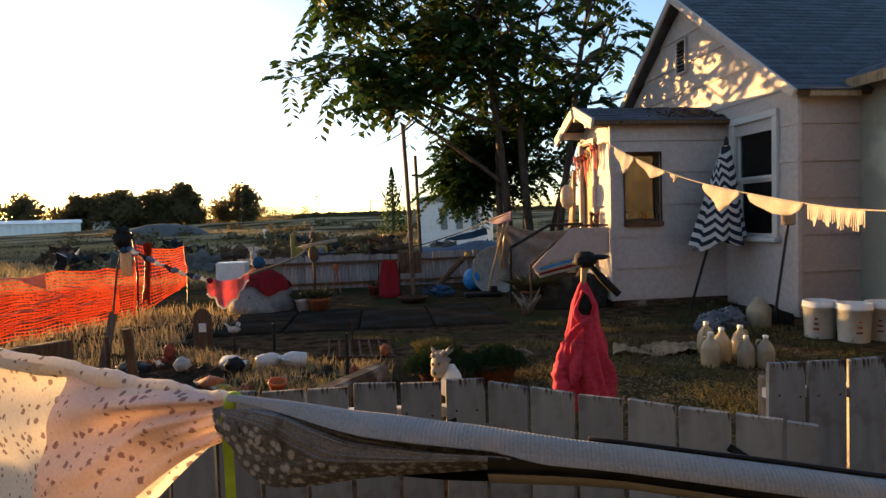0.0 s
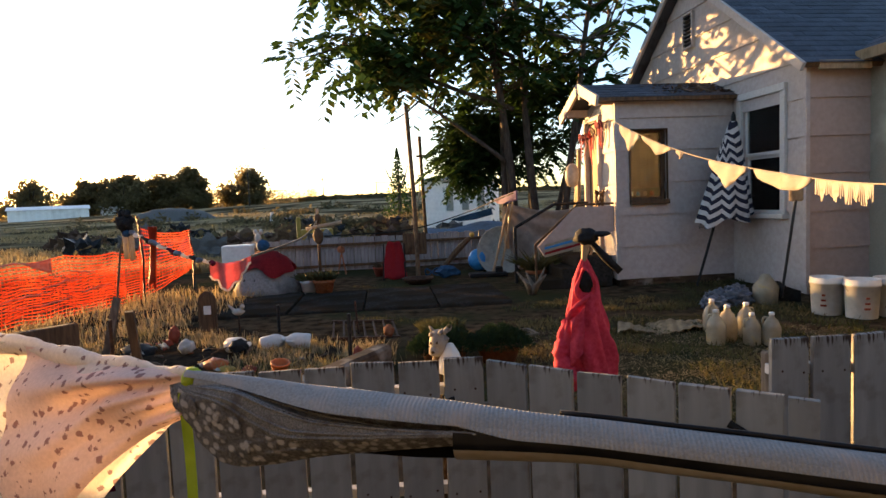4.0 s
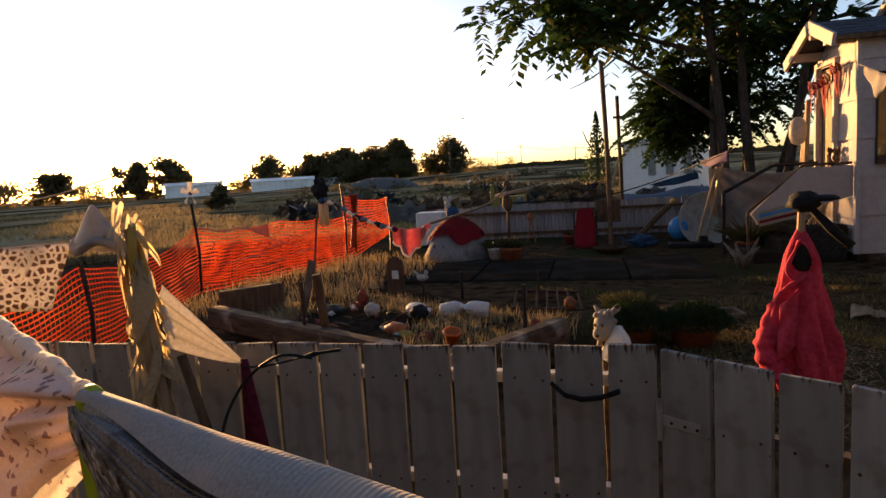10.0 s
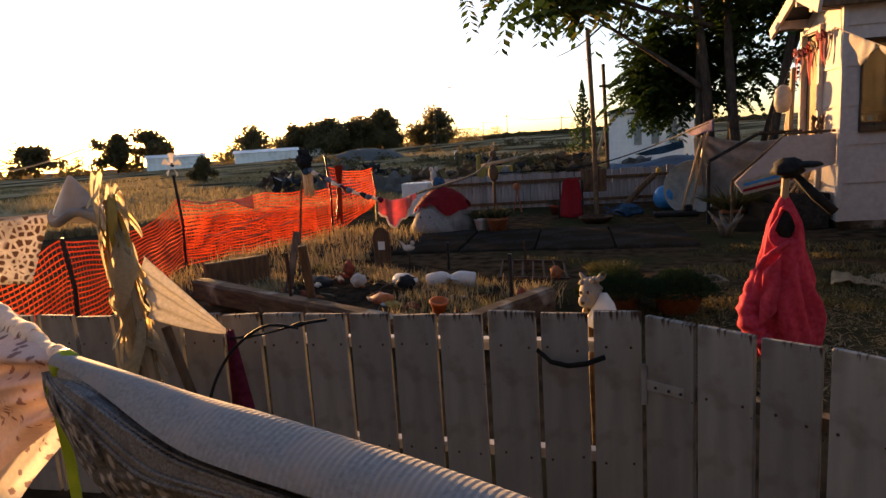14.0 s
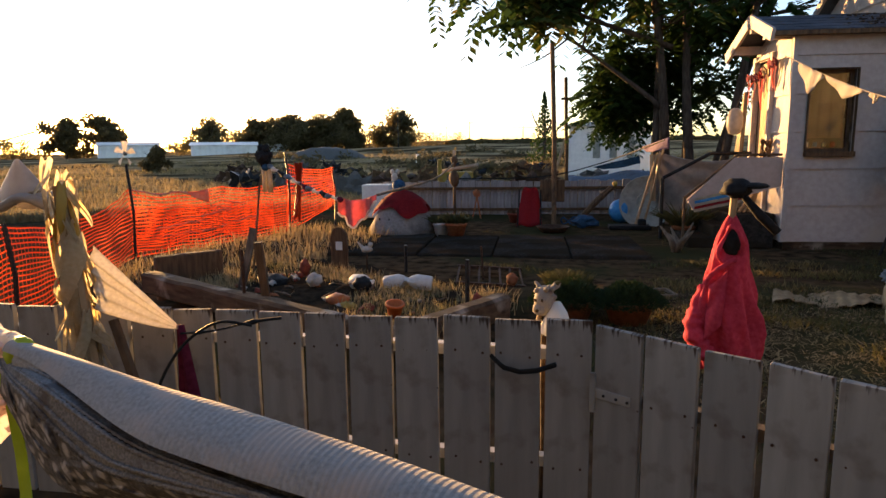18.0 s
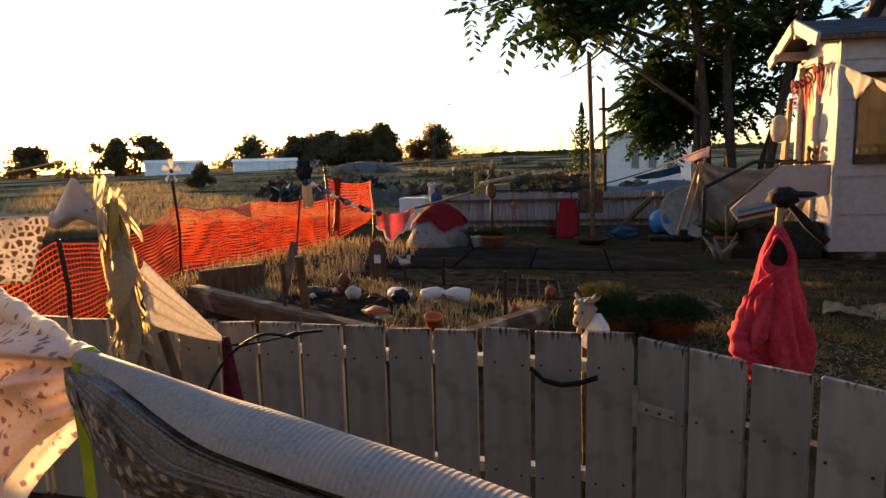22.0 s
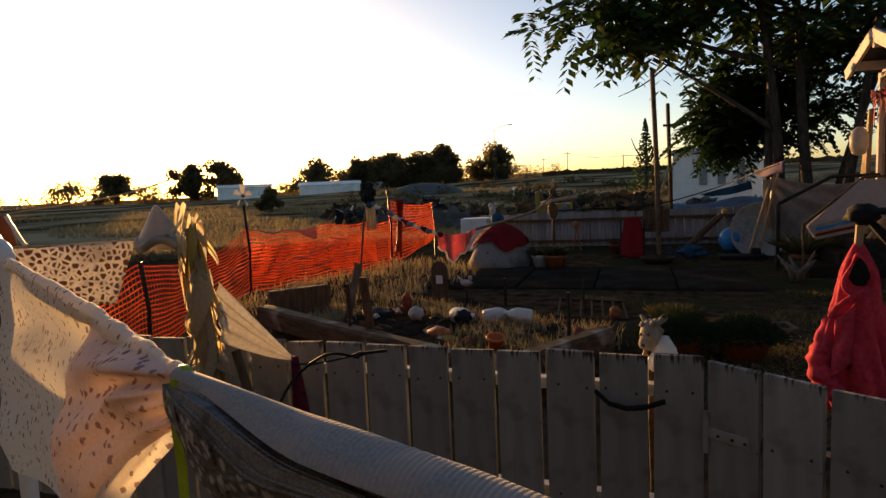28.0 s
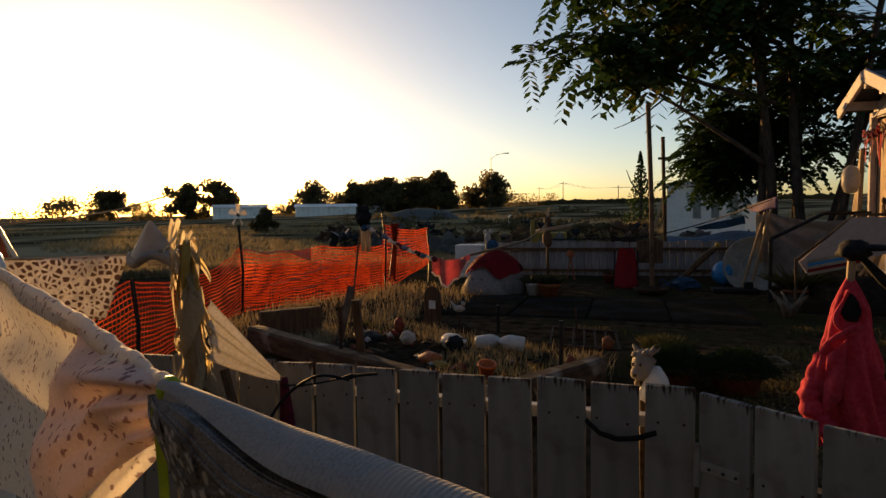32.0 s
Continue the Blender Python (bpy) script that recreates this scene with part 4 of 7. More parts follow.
def band(name, mat, v0, v1, label, nu, nv, s0=0.0, s1=1.5, lift=0.0, crumple=0.0):
    b = bmesh.new()
    sheet(b, lambda u, v: garment(s0 + (s1 - s0) * u, v0 + (v1 - v0) * v, lift, crumple * math.sin(math.pi * v) ** 0.5), nu, nv)
    return part(name, b, mat, line, label, smooth=True)


band("ribbed_hem", RIB_KNIT, -0.35, 0.165, "pale grey ribbed hem folded over the line", 300, 24, s0=-0.016, lift=0.0015)
band("knit_cuff", RIB_KNIT, 0.1, 0.86, "pale knitted cuff beside the knot", 24, 24, s0=-0.006, s1=0.034, lift=0.0006)
# the garment's front fans out below the hem from the knot
HEM_LOW = along([(-0.026, 0, 1.094), (-0.01, 0, 1.0925), (0.02, 0, 1.088), (0.058, 0, 1.077), (0.09, 0, 1.069), (0.12, 0, 1.063), (0.17, 0, 1.056), (0.22, 0, 1.05)], 8)
FRONT_LOW = along([(-0.038, 0, 1.091), (-0.037, 0, 1.072), (-0.022, 0, 1.052), (-0.012, 0, 1.036), (0.014, 0, 1.019), (0.055, 0, 1.022), (0.11, 0, 1.032), (0.23, 0, 1.046)], 8)
TOWARDS = Vector((0.633, 0.475, 1.215))


def front(u, v, out=0.0):
    k = min(0.99999, max(0.0, u)) * (len(HEM_LOW) - 1)
    i = int(k)
    h, l = HEM_LOW[i].lerp(HEM_LOW[i + 1], k - i), FRONT_LOW[i].lerp(FRONT_LOW[i + 1], k - i)
    q = h.lerp(l, v)
    p = Vector((0.3 + q.x, 0.73 - 0.115 * q.x, q.z))
    full = smooth(0, 0.3, u)
    near = 0.01 + full * (0.06 * smooth(-0.25, 0.3, v) + 0.035 * math.sin(math.pi * min(1, max(0, v))) - 0.05 * v ** 3) + 0.004 * full * noise.noise(Vector((u * 9, v * 3, 4)))
    return p + (TOWARDS - p) * (near + out * 3)


def front_piece(name, mat, u0, u1, v0, v1, label, out=0.0, bumps=0.0):
    b = bmesh.new()
    sheet(b, lambda u, v: front(u0 + (u1 - u0) * u, v0 + (v1 - v0) * v, out + bumps * max(0.0, 0.2 + noise.noise(front(u0 + (u1 - u0) * u, v0 + (v1 - v0) * v) * 110)) * math.sin(math.pi * v) ** 0.4), 120, 40)
    return part(name, b, mat, line, label, smooth=True)


front_piece("denim_front", DENIM, 0.0, 1.0, -0.3, 0.7, "faded dark denim front of the stretched garment")
front_piece("brocade_front", BROCADE, 0.0, 1.0, 0.62, 1.0, "dark brocade with raised grey flowers", out=0.0012, bumps=0.008)
# black strip laid on the denim as the shade of a seam groove
bm = bmesh.new()
sheet(bm, lambda u, v: front(0.1 + 0.9 * u, 0.2 + 0.05 * smooth(0, 0.4, u) * v, 0.0006), 100, 4)
part("seam_groove", bm, BLACK_CLOTH, line, "black strip standing for shade in the groove between the seams", smooth=True)
for vv, rr_ in ((0.05, 0.0011), (0.2, 0.0009), (0.26, 0.0012), (0.47, 0.001), (0.57, 0.0015)):
    bm = bmesh.new()
    sweep(bm, [front(0.02 + 0.98 * u / 140, vv + 0.006 * math.sin(u * 0.05), 0.0008) for u in range(141)], [rr_ * smooth(-6, 40, k) * (1.25 if k % 3 else 0.75) for k in range(141)], 6)
    part("seam", bm, DENIM, line, "raised stitched denim seam", smooth=True)
bm = bmesh.new()
sheet(bm, lambda u, v: garment(0.21 + 1.29 * u, 0.16 + 0.06 * smooth(0, 0.05, u) * v, 0.0022 * smooth(0, 0.03, u)), 220, 10)
part("ribbed_front", bm, RIB_KNIT, line, "pale ribbed near side of the hem", smooth=True)
band("satin_strip", BLACK_SATIN, 0.2, 0.3, "black satin strip under the hem", 160, 10, s0=0.22, lift=-0.0005)
band("beige_underside", CREAM_CLOTH, 0.3, 0.6, "beige underside of the garment", 160, 12, s0=0.22)
band("satin_back", BLACK_SATIN, 0.5, 0.68, "black satin back strip of the garment", 160, 8, s0=0.03)
bm = bmesh.new()
sweep(bm, [garment(0.3 + 1.2 * u / 60, -0.06, 0.0035) for u in range(61)], 0.0022, 6)
part("binding_cord", bm, BLACK_SATIN, line, "thin black cord along the top of the hem", smooth=True)
# the tie of yellow-green ribbon
bm = bmesh.new()
lathe(bm, [(0.006, -0.007), (0.0085, -0.005), (0.0092, 0), (0.0085, 0.005), (0.006, 0.007)], 14, K, Vector((0.93, -0.36, 0)).to_track_quat("Z", "Y").to_matrix(), 0.3)
ribbon = part("knot", bm, LIME, line, "yellow-green ribbon knot", smooth=True)
bm = bmesh.new()
sheet(bm, lambda u, v: K + Vector((-0.006 + (v - 0.5) * 0.0095 + 0.004 * u, -0.008 + 0.004 * math.sin(u * 9), -0.01 - 0.36 * u)), 14, 2, 0.0006)
part("ribbon_tail", bm, LIME, line, "yellow-green ribbon tail hanging down")

# floral cloth slung over the left half of the line in two layers
left = along([K, (0.16, 0.785, 1.1), (0.0, 0.845, 1.112), (-0.42, 1.005, 1.128)], 24)


def on_left(u):
    s = min(0.9999, max(0.0, u)) * (len(left) - 1)
    i = int(s)
    return left[i].lerp(left[i + 1], s - i)


def floral(u, v, drop, near=0.0, v0=0.0):
    """The cloth hanging from the line: gathered at the knot, fuller towards the pipe."""
    p = on_left(u)
    open_ = smooth(0, 0.28, u)
    v = v0 + (1 - v0) * v
    # pleats run into the knot and die out along the cloth
    pleat = (1 - smooth(0.1, 0.75, u)) * smooth(0, 0.12, u) * (0.011 * abs(math.sin(v * 9 + 1.5 * u)) + 0.004 * math.sin(v * 23 - 5 * u))
    fold = pleat + open_ * (near * math.sin(v * 2.2) + v * (0.016 * math.sin(u * 13 + v * 2.5) + 0.007 * math.sin(u * 31 + v * 5)) + 0.012 * noise.noise(Vector((u * 5, v * 4, 7 + near * 90)))
                            + 0.007 * math.sin(18 * (v - 0.55 * u) + 2) * (1 - v))
    return p + Vector((-0.36 * fold + 0.03 * v * (u - 0.7) * -1, -0.93 * fold, 0.006 - (drop(u) + 0.01) * v))


def cloth_drop(u):
    return 0.006 + 0.2 * smooth(0.0, 0.55, u) + 0.085 * smooth(0.45, 1.0, u) + 0.008 * math.sin(u * 21)


floral_root = thing("floral_cloth", I4, "thin cream cotton cloth with small dark flowers, slung over the line", "cloth")
bm = bmesh.new()
sheet(bm, lambda u, v: floral(u, v, cloth_drop, 0.02), 120, 50)
part("hanging_cloth", bm, FLORAL, floral_root, smooth=True)
bm = bmesh.new()
sheet(bm, lambda u, v: floral(0.03 + 0.52 * u, v, lambda q: 0.01 + 0.78 * cloth_drop(q), 0.04), 70, 30)
part("folded_layer", bm, FLORAL_PINK, floral_root, "pinkish folded-over layer of the cloth", smooth=True)
# the rolled hem over the line
bm = bmesh.new()
sweep(bm, [on_left(i / 90) + Vector((0, 0, 0.002 + 0.0012 * math.sin(i * 0.4))) for i in range(91)],
      [0.0055 + 0.004 * smooth(0, 0.35, i / 90) + 0.0006 * math.sin(i * 0.37) + 0.0005 * math.sin(i * 1.3) for i in range(91)], 16, squash=0.85)
part("rolled_hem", bm, FLORAL, floral_root, "rolled hem gathered along the line", smooth=True)
# white pipe end that the line is tied to
bm = bmesh.new()
sweep(bm, along([(-0.43, 1.0, 0.0), (-0.44, 1.01, 0.9), (-0.45, 1.02, 1.12), (-0.5, 1.03, 1.16), (-0.58, 1.06, 1.17), (-0.75, 1.12, 1.16)], 6), 0.013, 10)
solo("bent_pipe", bm, BUCKET_WHITE, I4, "white bent pipe standing where the line is tied", "pipe", smooth=True)


# ---- orange net fence ----
NET_LINE = [(-3.0, 2.35, 0.02, 0.62), (-3.6, 3.6, 0.02, 0.72), (-4.99, 6.17, 0.03, 0.80), (-4.75, 7.5, 0.02, 0.78), (-4.63, 8.2, 0.02, 0.74), (-4.55, 8.72, 0.03, 0.72), (-4.54, 8.78, 0.04, 1.04), (-4.33, 9.86, 0.36, 0.95)]
net = thing("net_fence", I4, "sagging orange plastic net fence on thin posts", "fence")


def net_at(s, v):
    i = min(len(NET_LINE) - 2, int(s))
    t = s - i
    a, b = NET_LINE[i], NET_LINE[i + 1]
    x, y, z0, z1 = (a[k] + (b[k] - a[k]) * t for k in range(4))
    sag = 0.08 * math.hypot(b[0] - a[0], b[1] - a[1]) * math.sin(t * math.pi) * 0.6
    w = 0.07 * noise.noise(Vector((x * 0.9, y * 0.9, v * 2.2))) + 0.035 * noise.noise(Vector((x * 3.1, y * 3.1, v * 5)))
    return Vector((x + w, y - w * 0.4, z0 + (z1 - sag - z0) * v + 0.02 * noise.noise(Vector((y * 3, v * 3, 1)))))


for i in range(len(NET_LINE) - 1):
    a, b = NET_LINE[i], NET_LINE[i + 1]
    ln = math.hypot(b[0] - a[0], b[1] - a[1])
    nu, nv = max(4, int(ln / 0.055)), 17
    vs, fs = [], []

    along_way = (Vector((b[0] - a[0], b[1] - a[1], 0)) / ln) * 0.0035
    for j in range(nv + 1):
        for m in range(nu):
            p, q = net_at(i + m / nu, j / nv), net_at(i + (m + 1) / nu, j / nv)
            k = len(vs)
            o = Vector((0, 0, 0.0062))
            vs.extend([p - o, q - o, q + o, p + o])
            fs.append((k, k + 1, k + 2, k + 3))
    for m in range(nu):
        for j in range(nv):
            p, q = net_at(i + m / nu, j / nv), net_at(i + m / nu, (j + 1) / nv)
            k = len(vs)
            vs.extend([p - along_way, p + along_way, q + along_way, q - along_way])
            fs.append((k, k + 1, k + 2, k + 3))
    me = bpy.data.meshes.new("net_panel")
    me.from_pydata([tuple(v) for v in vs], [], fs)
    me.materials.append(NET)
    ob = new("net_panel", me)
    ob.parent = net
    tagged(ob, kind="stuff")
for x, y, h in ((-4.99, 6.17, 1.1), (-4.54, 8.78, 1.22), (-4.33, 9.86, 0.98), (-3.55, 3.6, 0.75)):
    bm = bmesh.new()
    sweep(bm, [(x, y, 0), (x + 0.02, y + 0.01, h * 0.5), (x - 0.02, y, h)], 0.016, 7)
    part("net_post", bm, DARK_STEEL, net)
# doubled, rolled-back net at the tall post
bm = bmesh.new()
for j in range(10):
    for o in (0, 0.02):
        sweep(bm, [(-4.46 + 0.1 * math.cos(j) * 0.4, 8.85 + o + 0.05 * math.sin(j * 2.1), 0.15 + 0.02 * j), (-4.44 + 0.03 * math.sin(j * 1.7), 8.9 + o, 0.6), (-4.46 + 0.012 * j, 8.88 + o, 1.06)], 0.012, 5)
part("net_roll", bm, NET, net, "bundled end of the orange net")
# slack second layer of the same net, and gathered strands coloured pale for sunlit folds
vs, fs = [], []


def slack(s, v):
    return net_at(s, 0.12 + 0.62 * v) + Vector((-0.05 + 0.03 * math.sin(s * 9), 0.02, 0.05 * math.sin(s * 5.0 + v * 2)))


for j in range(15):
    for m in range(70):
        p, q = slack(2.05 + m * 0.0365, j / 14), slack(2.05 + (m + 1) * 0.0365, j / 14)
        k = len(vs)
        o = Vector((0, 0, 0.0035))
        vs.extend([p - o, q - o, q + o, p + o])
        fs.append((k, k + 1, k + 2, k + 3))
        if j < 14:
            q = slack(2.05 + m * 0.0365, (j + 1) / 14)
            k = len(vs)
            o = Vector((0.0003, 0.0018, 0))
            vs.extend([p - o, p + o, q + o, q - o])
            fs.append((k, k + 1, k + 2, k + 3))
me = bpy.data.meshes.new("slack_layer")
me.from_pydata([tuple(v) for v in vs], [], fs)
me.materials.append(NET)
slack_ob = new("slack_layer", me)
slack_ob.parent = net
tagged(slack_ob, "second slack layer of orange net", kind="stuff")
for s0, s1, v0, v1, r in ((2.22, 2.78, 0.42, 0.5, 0.011), (2.5, 3.3, 0.56, 0.6, 0.008), (3.0, 3.6, 0.74, 0.72, 0.009), (2.3, 3.1, 0.28, 0.3, 0.007), (3.2, 3.9, 0.38, 0.45, 0.008)):
    bm = bmesh.new()
    sweep(bm, [net_at(s0 + (s1 - s0) * i / 12, v0 + (v1 - v0) * i / 12) + Vector((0.03, -0.03, 0.008 * math.sin(i * 1.9))) for i in range(13)], [0.002 + r * math.sin(math.pi * (i + 0.4) / 12.8) for i in range(13)], 6)
    part("gathered_strand", bm, SUNLIT_NET, net, "gathered fold of the net, coloured pale as if sunlit", smooth=True)
bm = bmesh.new()
sheet(bm, lambda u, v: net_at(2.02 + 0.8 * u, 1.0) + Vector((0.03 + 0.02 * v, -0.03 - 0.02 * v, 0.01 - v * (0.015 + 0.17 * max(0, u - 0.72) / 0.28) + 0.008 * math.sin(u * 14))), 20, 4, 0.003)
part("folded_edge", bm, SUNLIT_NET, net, "pale top edge of the net folded over", smooth=True)


# ---- trees ----
def frond(vs, fs, p, d, length, droop, r):
    """A feathered leaf: a stalk with pairs of leaflets."""
    d = d.normalized()
    side = d.cross(Vector((0, 0, 1)))
    side = side.normalized() if side.length > 0.05 else Vector((1, 0, 0))
    n = 7
    for i in range(n):
        t = (i + 0.6) / n
        c = p + d * length * t + Vector((0, 0, -droop * length * t * t))
        ll = length * 0.38 * (1 - 0.45 * abs(t - 0.45))
        for s in (-1, 1):
            w = (side * s + d * 0.45 + Vector((0, 0, -0.35 - droop * 0.5 + r.uniform(-0.2, 0.2)))).normalized()
            across = w.cross(Vector((r.uniform(-0.3, 0.3), r.uniform(-0.3, 0.3), 1))).normalized() * ll * 0.3
            k = len(vs)
            m = c + w * ll * 0.5 + Vector((0, 0, 0.008))
            vs.extend([c, m + across, c + w * ll, m - across])
            fs.append((k, k + 1, k + 2, k + 3))


def leaf_mesh(name, spots_, per, length, mat, parent, r, spread):
    vs, fs = [], []
    for c, s in spots_:
        for _ in range(int(per * s)):
            o = Vector((r.gauss(0, 1), r.gauss(0, 1), r.gauss(0, 0.8))) * spread * s * 0.5
            d = (o.normalized() * 0.7 + Vector((r.uniform(-1, 1), r.uniform(-1, 1), r.uniform(-0.6, 0.5))))
            frond(vs, fs, Vector(c) + o, d, length * r.uniform(0.7, 1.25), r.uniform(0.2, 0.7), r)
    me = bpy.data.meshes.new(name)
    me.from_pydata([tuple(v) for v in vs], [], fs)
    me.materials.append(mat)
    ob = new(name, me)
    ob.parent = parent
    return tagged(ob, kind="stuff")


def grow(bm, p, d, ln, r0, r1, rr, bend=0.18, n=6):
    pts = [Vector(p)]
    d = Vector(d).normalized()
    for i in range(n):
        d = (d + Vector((rr.uniform(-bend, bend), rr.uniform(-bend, bend), rr.uniform(-0.3, 1) * bend * 0.5))).normalized()
        pts.append(pts[-1] + d * ln / n)
    sweep(bm, pts, [r0 + (r1 - r0) * i / n for i in range(n + 1)], 8, cap=True)
    return pts, d


def yard_tree():
    rr = random.Random(5)
    root = thing("tree", pose(1.4, 12.7, 0), "tall many-stemmed tree with feathered dark green leaves", "tree")
    bm = bmesh.new()
    clumps = []
    stems = [((-0.62, 0.1, 0), (-0.03, 0, 1), 5.6, 0.085), ((-0.42, 0.0, 0), (0.0, 0, 1), 6.6, 0.105), ((0.02, 0.05, 0), (0.02, 0.02, 1), 6.4, 0.10), ((0.42, -0.2, 0), (0.14, 0.0, 1), 6.0, 0.085), ((-0.1, 0.5, 0), (0.05, 0.3, 1), 6.0, 0.07), ((0.2, 0.3, 0), (0.22, 0.1, 1), 5.5, 0.06)]
    for p, d, ln, r0 in stems:
        pts, _ = grow(bm, p, d, ln, r0, 0.035, rr, 0.06, 10)
        for i in range(6, 11):
            for _ in range(4):
                a = rr.uniform(0, 6.28)
                out = Vector((math.cos(a), math.sin(a) * 0.8, rr.uniform(0.0, 0.5)))
                bl = rr.uniform(0.9, 2.1) * (1.15 - 0.05 * i)
                bp, _ = grow(bm, pts[i], out, bl, 0.03, 0.008, rr, 0.22, 5)
                clumps += [(q, rr.uniform(0.5, 0.95)) for q in bp[2:]]
    # the long limb that reaches over the yard towards the pole
    limb, _ = grow(bm, (-0.5, 0.05, 1.9), (-0.75, -0.12, 0.62), 2.5, 0.05, 0.022, rr, 0.09, 8)
    limb2, _ = grow(bm, (-0.4, 0.0, 3.0), (-0.95, -0.2, 0.32), 3.5, 0.05, 0.02, rr, 0.07, 8)
    limb3, _ = grow(bm, (-0.35, 0.0, 4.0), (-0.88, -0.1, 0.42), 3.4, 0.05, 0.02, rr, 0.08, 8)
    for lm, ids in ((limb, (6, 7, 8)), (limb2, (4, 5, 6, 7, 8)), (limb3, (3, 4, 5, 6, 7, 8))):
        for i in ids:
            for _ in range(4):
                out = Vector((rr.uniform(-1.1, 0.3), rr.uniform(-0.6, 0.4), rr.uniform(-0.15, 0.6)))
                bp, _ = grow(bm, lm[i], out, rr.uniform(0.6, 1.5), 0.02, 0.006, rr, 0.2, 5)
                clumps += [(q, rr.uniform(0.4, 0.85)) for q in bp[2:]]
    part("trunk", bm, BARK, root, smooth=True)
    clumps = [(q, s) for q, s in clumps if q.x < (1.75 if q.z < 3.4 else 2.5) and not (q.x < -0.4 and q.z < 3.45)]
    # whole sprays are missing here and there, so that the sky shows through the crown
    clumps = [(q, s) for q, s in clumps if noise.noise(q * 0.95 + Vector((3, 1, 7))) > (-0.45 if q.x < -0.6 else 0.3 if q.z > 4.9 else 0.1 if q.x > 1.4 else 0.0)]
    leaf_mesh("crown", clumps, 3.2, 0.66, LEAF, root, rr, 0.34)
    # bushy low growth at the foot
    low = []
    for _ in range(62):
        low.append((Vector((rr.gauss(-1.2, 0.36), rr.gauss(1.0, 0.3), rr.uniform(1.75, 3.05))), rr.uniform(0.5, 0.9)))
    for _ in range(40):
        low.append((Vector((rr.gauss(0.3, 0.6), rr.gauss(1.4, 0.3), rr.uniform(2.1, 4.1))), rr.uniform(0.5, 0.9)))
    leaf_mesh("low_growth", low, 17, 0.4, LEAF, root, rr, 0.5)


yard_tree()


def far_tree(x, y, h, w, seed, conifer=False, label="distant dark broadleaf tree at the field's edge"):
    r = random.Random(seed)
    g = ground_height(x, y)
    root = thing("conifer" if conifer else "tree", pose(x, y, g), "distant dark conifer with drooping boughs" if conifer else label, "tree", group="far trees")
    bm = bmesh.new()
    sweep(bm, [(0, 0, 0), (0.1, 0, h * 0.45), (0, 0, h * 0.8)], [h * 0.03, h * 0.022, h * 0.01], 6)
    for i in range(4):
        a = r.uniform(0, 6.28)
        sweep(bm, [(0.05, 0, h * 0.35), (math.cos(a) * w * 0.25, math.sin(a) * w * 0.25, h * 0.6), (math.cos(a) * w * 0.35, math.sin(a) * w * 0.35, h * 0.75)], [h * 0.014, h * 0.01, h * 0.004], 5)
    part("trunk", bm, BARK, root)
    vs, fs = [], []
    n = 2600 if not conifer else 900
    size = 0.5 * (w + h)
    lobes = [(Vector((r.gauss(0, 0.13) * w, r.gauss(0, 0.12) * w, h * r.uniform(0.5, 0.84))), r.uniform(0.13, 0.19) * size) for _ in range(9)]
    lobes += [(Vector((r.uniform(-0.36, 0.36) * w, r.uniform(-0.25, 0.25) * w, h * r.uniform(0.1, 0.5))), r.uniform(0.13, 0.2) * size) for _ in range(9)]
    for i in range(n):
        if conifer:
            t = r.random() ** 1.3
            a, k = r.uniform(0, 6.28), (1 - t) * w * 0.5 * r.uniform(0.3, 1)
            c = Vector((k * math.cos(a), k * math.sin(a), h * (0.08 + 0.92 * t) - k * 0.35))
            s = h * 0.02
        else:
            b, lr = lobes[r.randrange(len(lobes))]
            o = Vector((r.gauss(0, 1), r.gauss(0, 1), r.gauss(0, 0.8)))
            c = b + o.normalized() * (r.random() ** 0.5) * lr * 1.1
            c.z = min(h, max(h * 0.03, c.z))
            s = h * 0.042
        for _ in range(2):
            q = Vector((r.gauss(0, 1), r.gauss(0, 1), r.gauss(0, 1))).normalized()
            e = q.orthogonal().normalized() * s * r.uniform(0.5, 1.2)
            f2 = q.cross(e).normalized() * s * r.uniform(0.5, 1.2)
            k = len(vs)
            vs.extend([c - e, c - f2 * 0.8, c + e, c + f2])
            fs.append((k, k + 1, k + 2, k + 3))
    me = bpy.data.meshes.new("crown")
    me.from_pydata([tuple(v) for v in vs], [], fs)
    me.materials.append(LEAF if conifer else FAR_LEAF_HAZE)
    ob = new("crown", me)
    ob.parent = root
    tagged(ob, kind="stuff")


# ---- far field ----
for i, (x, y, h, w) in enumerate([(-60, 148, 9.5, 10), (-70.5, 143, 10.8, 6), (-76, 140, 8.2, 12), (-81, 137, 8.6, 12), (-83.5, 135.5, 8.6, 10), (-89.5, 132.5, 8.8, 5), (-99, 127, 8.6, 9), (-114.5, 112.5, 9.5, 8),
                                  (-120, 106, 9, 8), (-136.5, 98, 8, 8), (-141, 89.5, 5.5, 14), (-155, 75, 5, 12), (-158, 65, 5, 12), (-57, 150, 4.2, 10), (-52, 152, 3.4, 12), (-160, 58, 4.4, 12), (-79, 139, 5.5, 18), (-66, 146, 4.2, 12), (-94, 130, 5.5, 10), (-128, 100, 4, 10), (-86, 134, 6, 14), (-73, 141, 5.5, 12), (-104, 124, 3.6, 10)]):
    far_tree(x, y, h * 1.03, w * 1.55, 40 + i)
far_tree(-28.4, 32.2, 1.75, 1.9, 71, label="low spreading green sapling standing alone in the dry field")
far_tree(-6.3, 45, 4.9, 2.9, 70, conifer=True)
bm = bmesh.new()
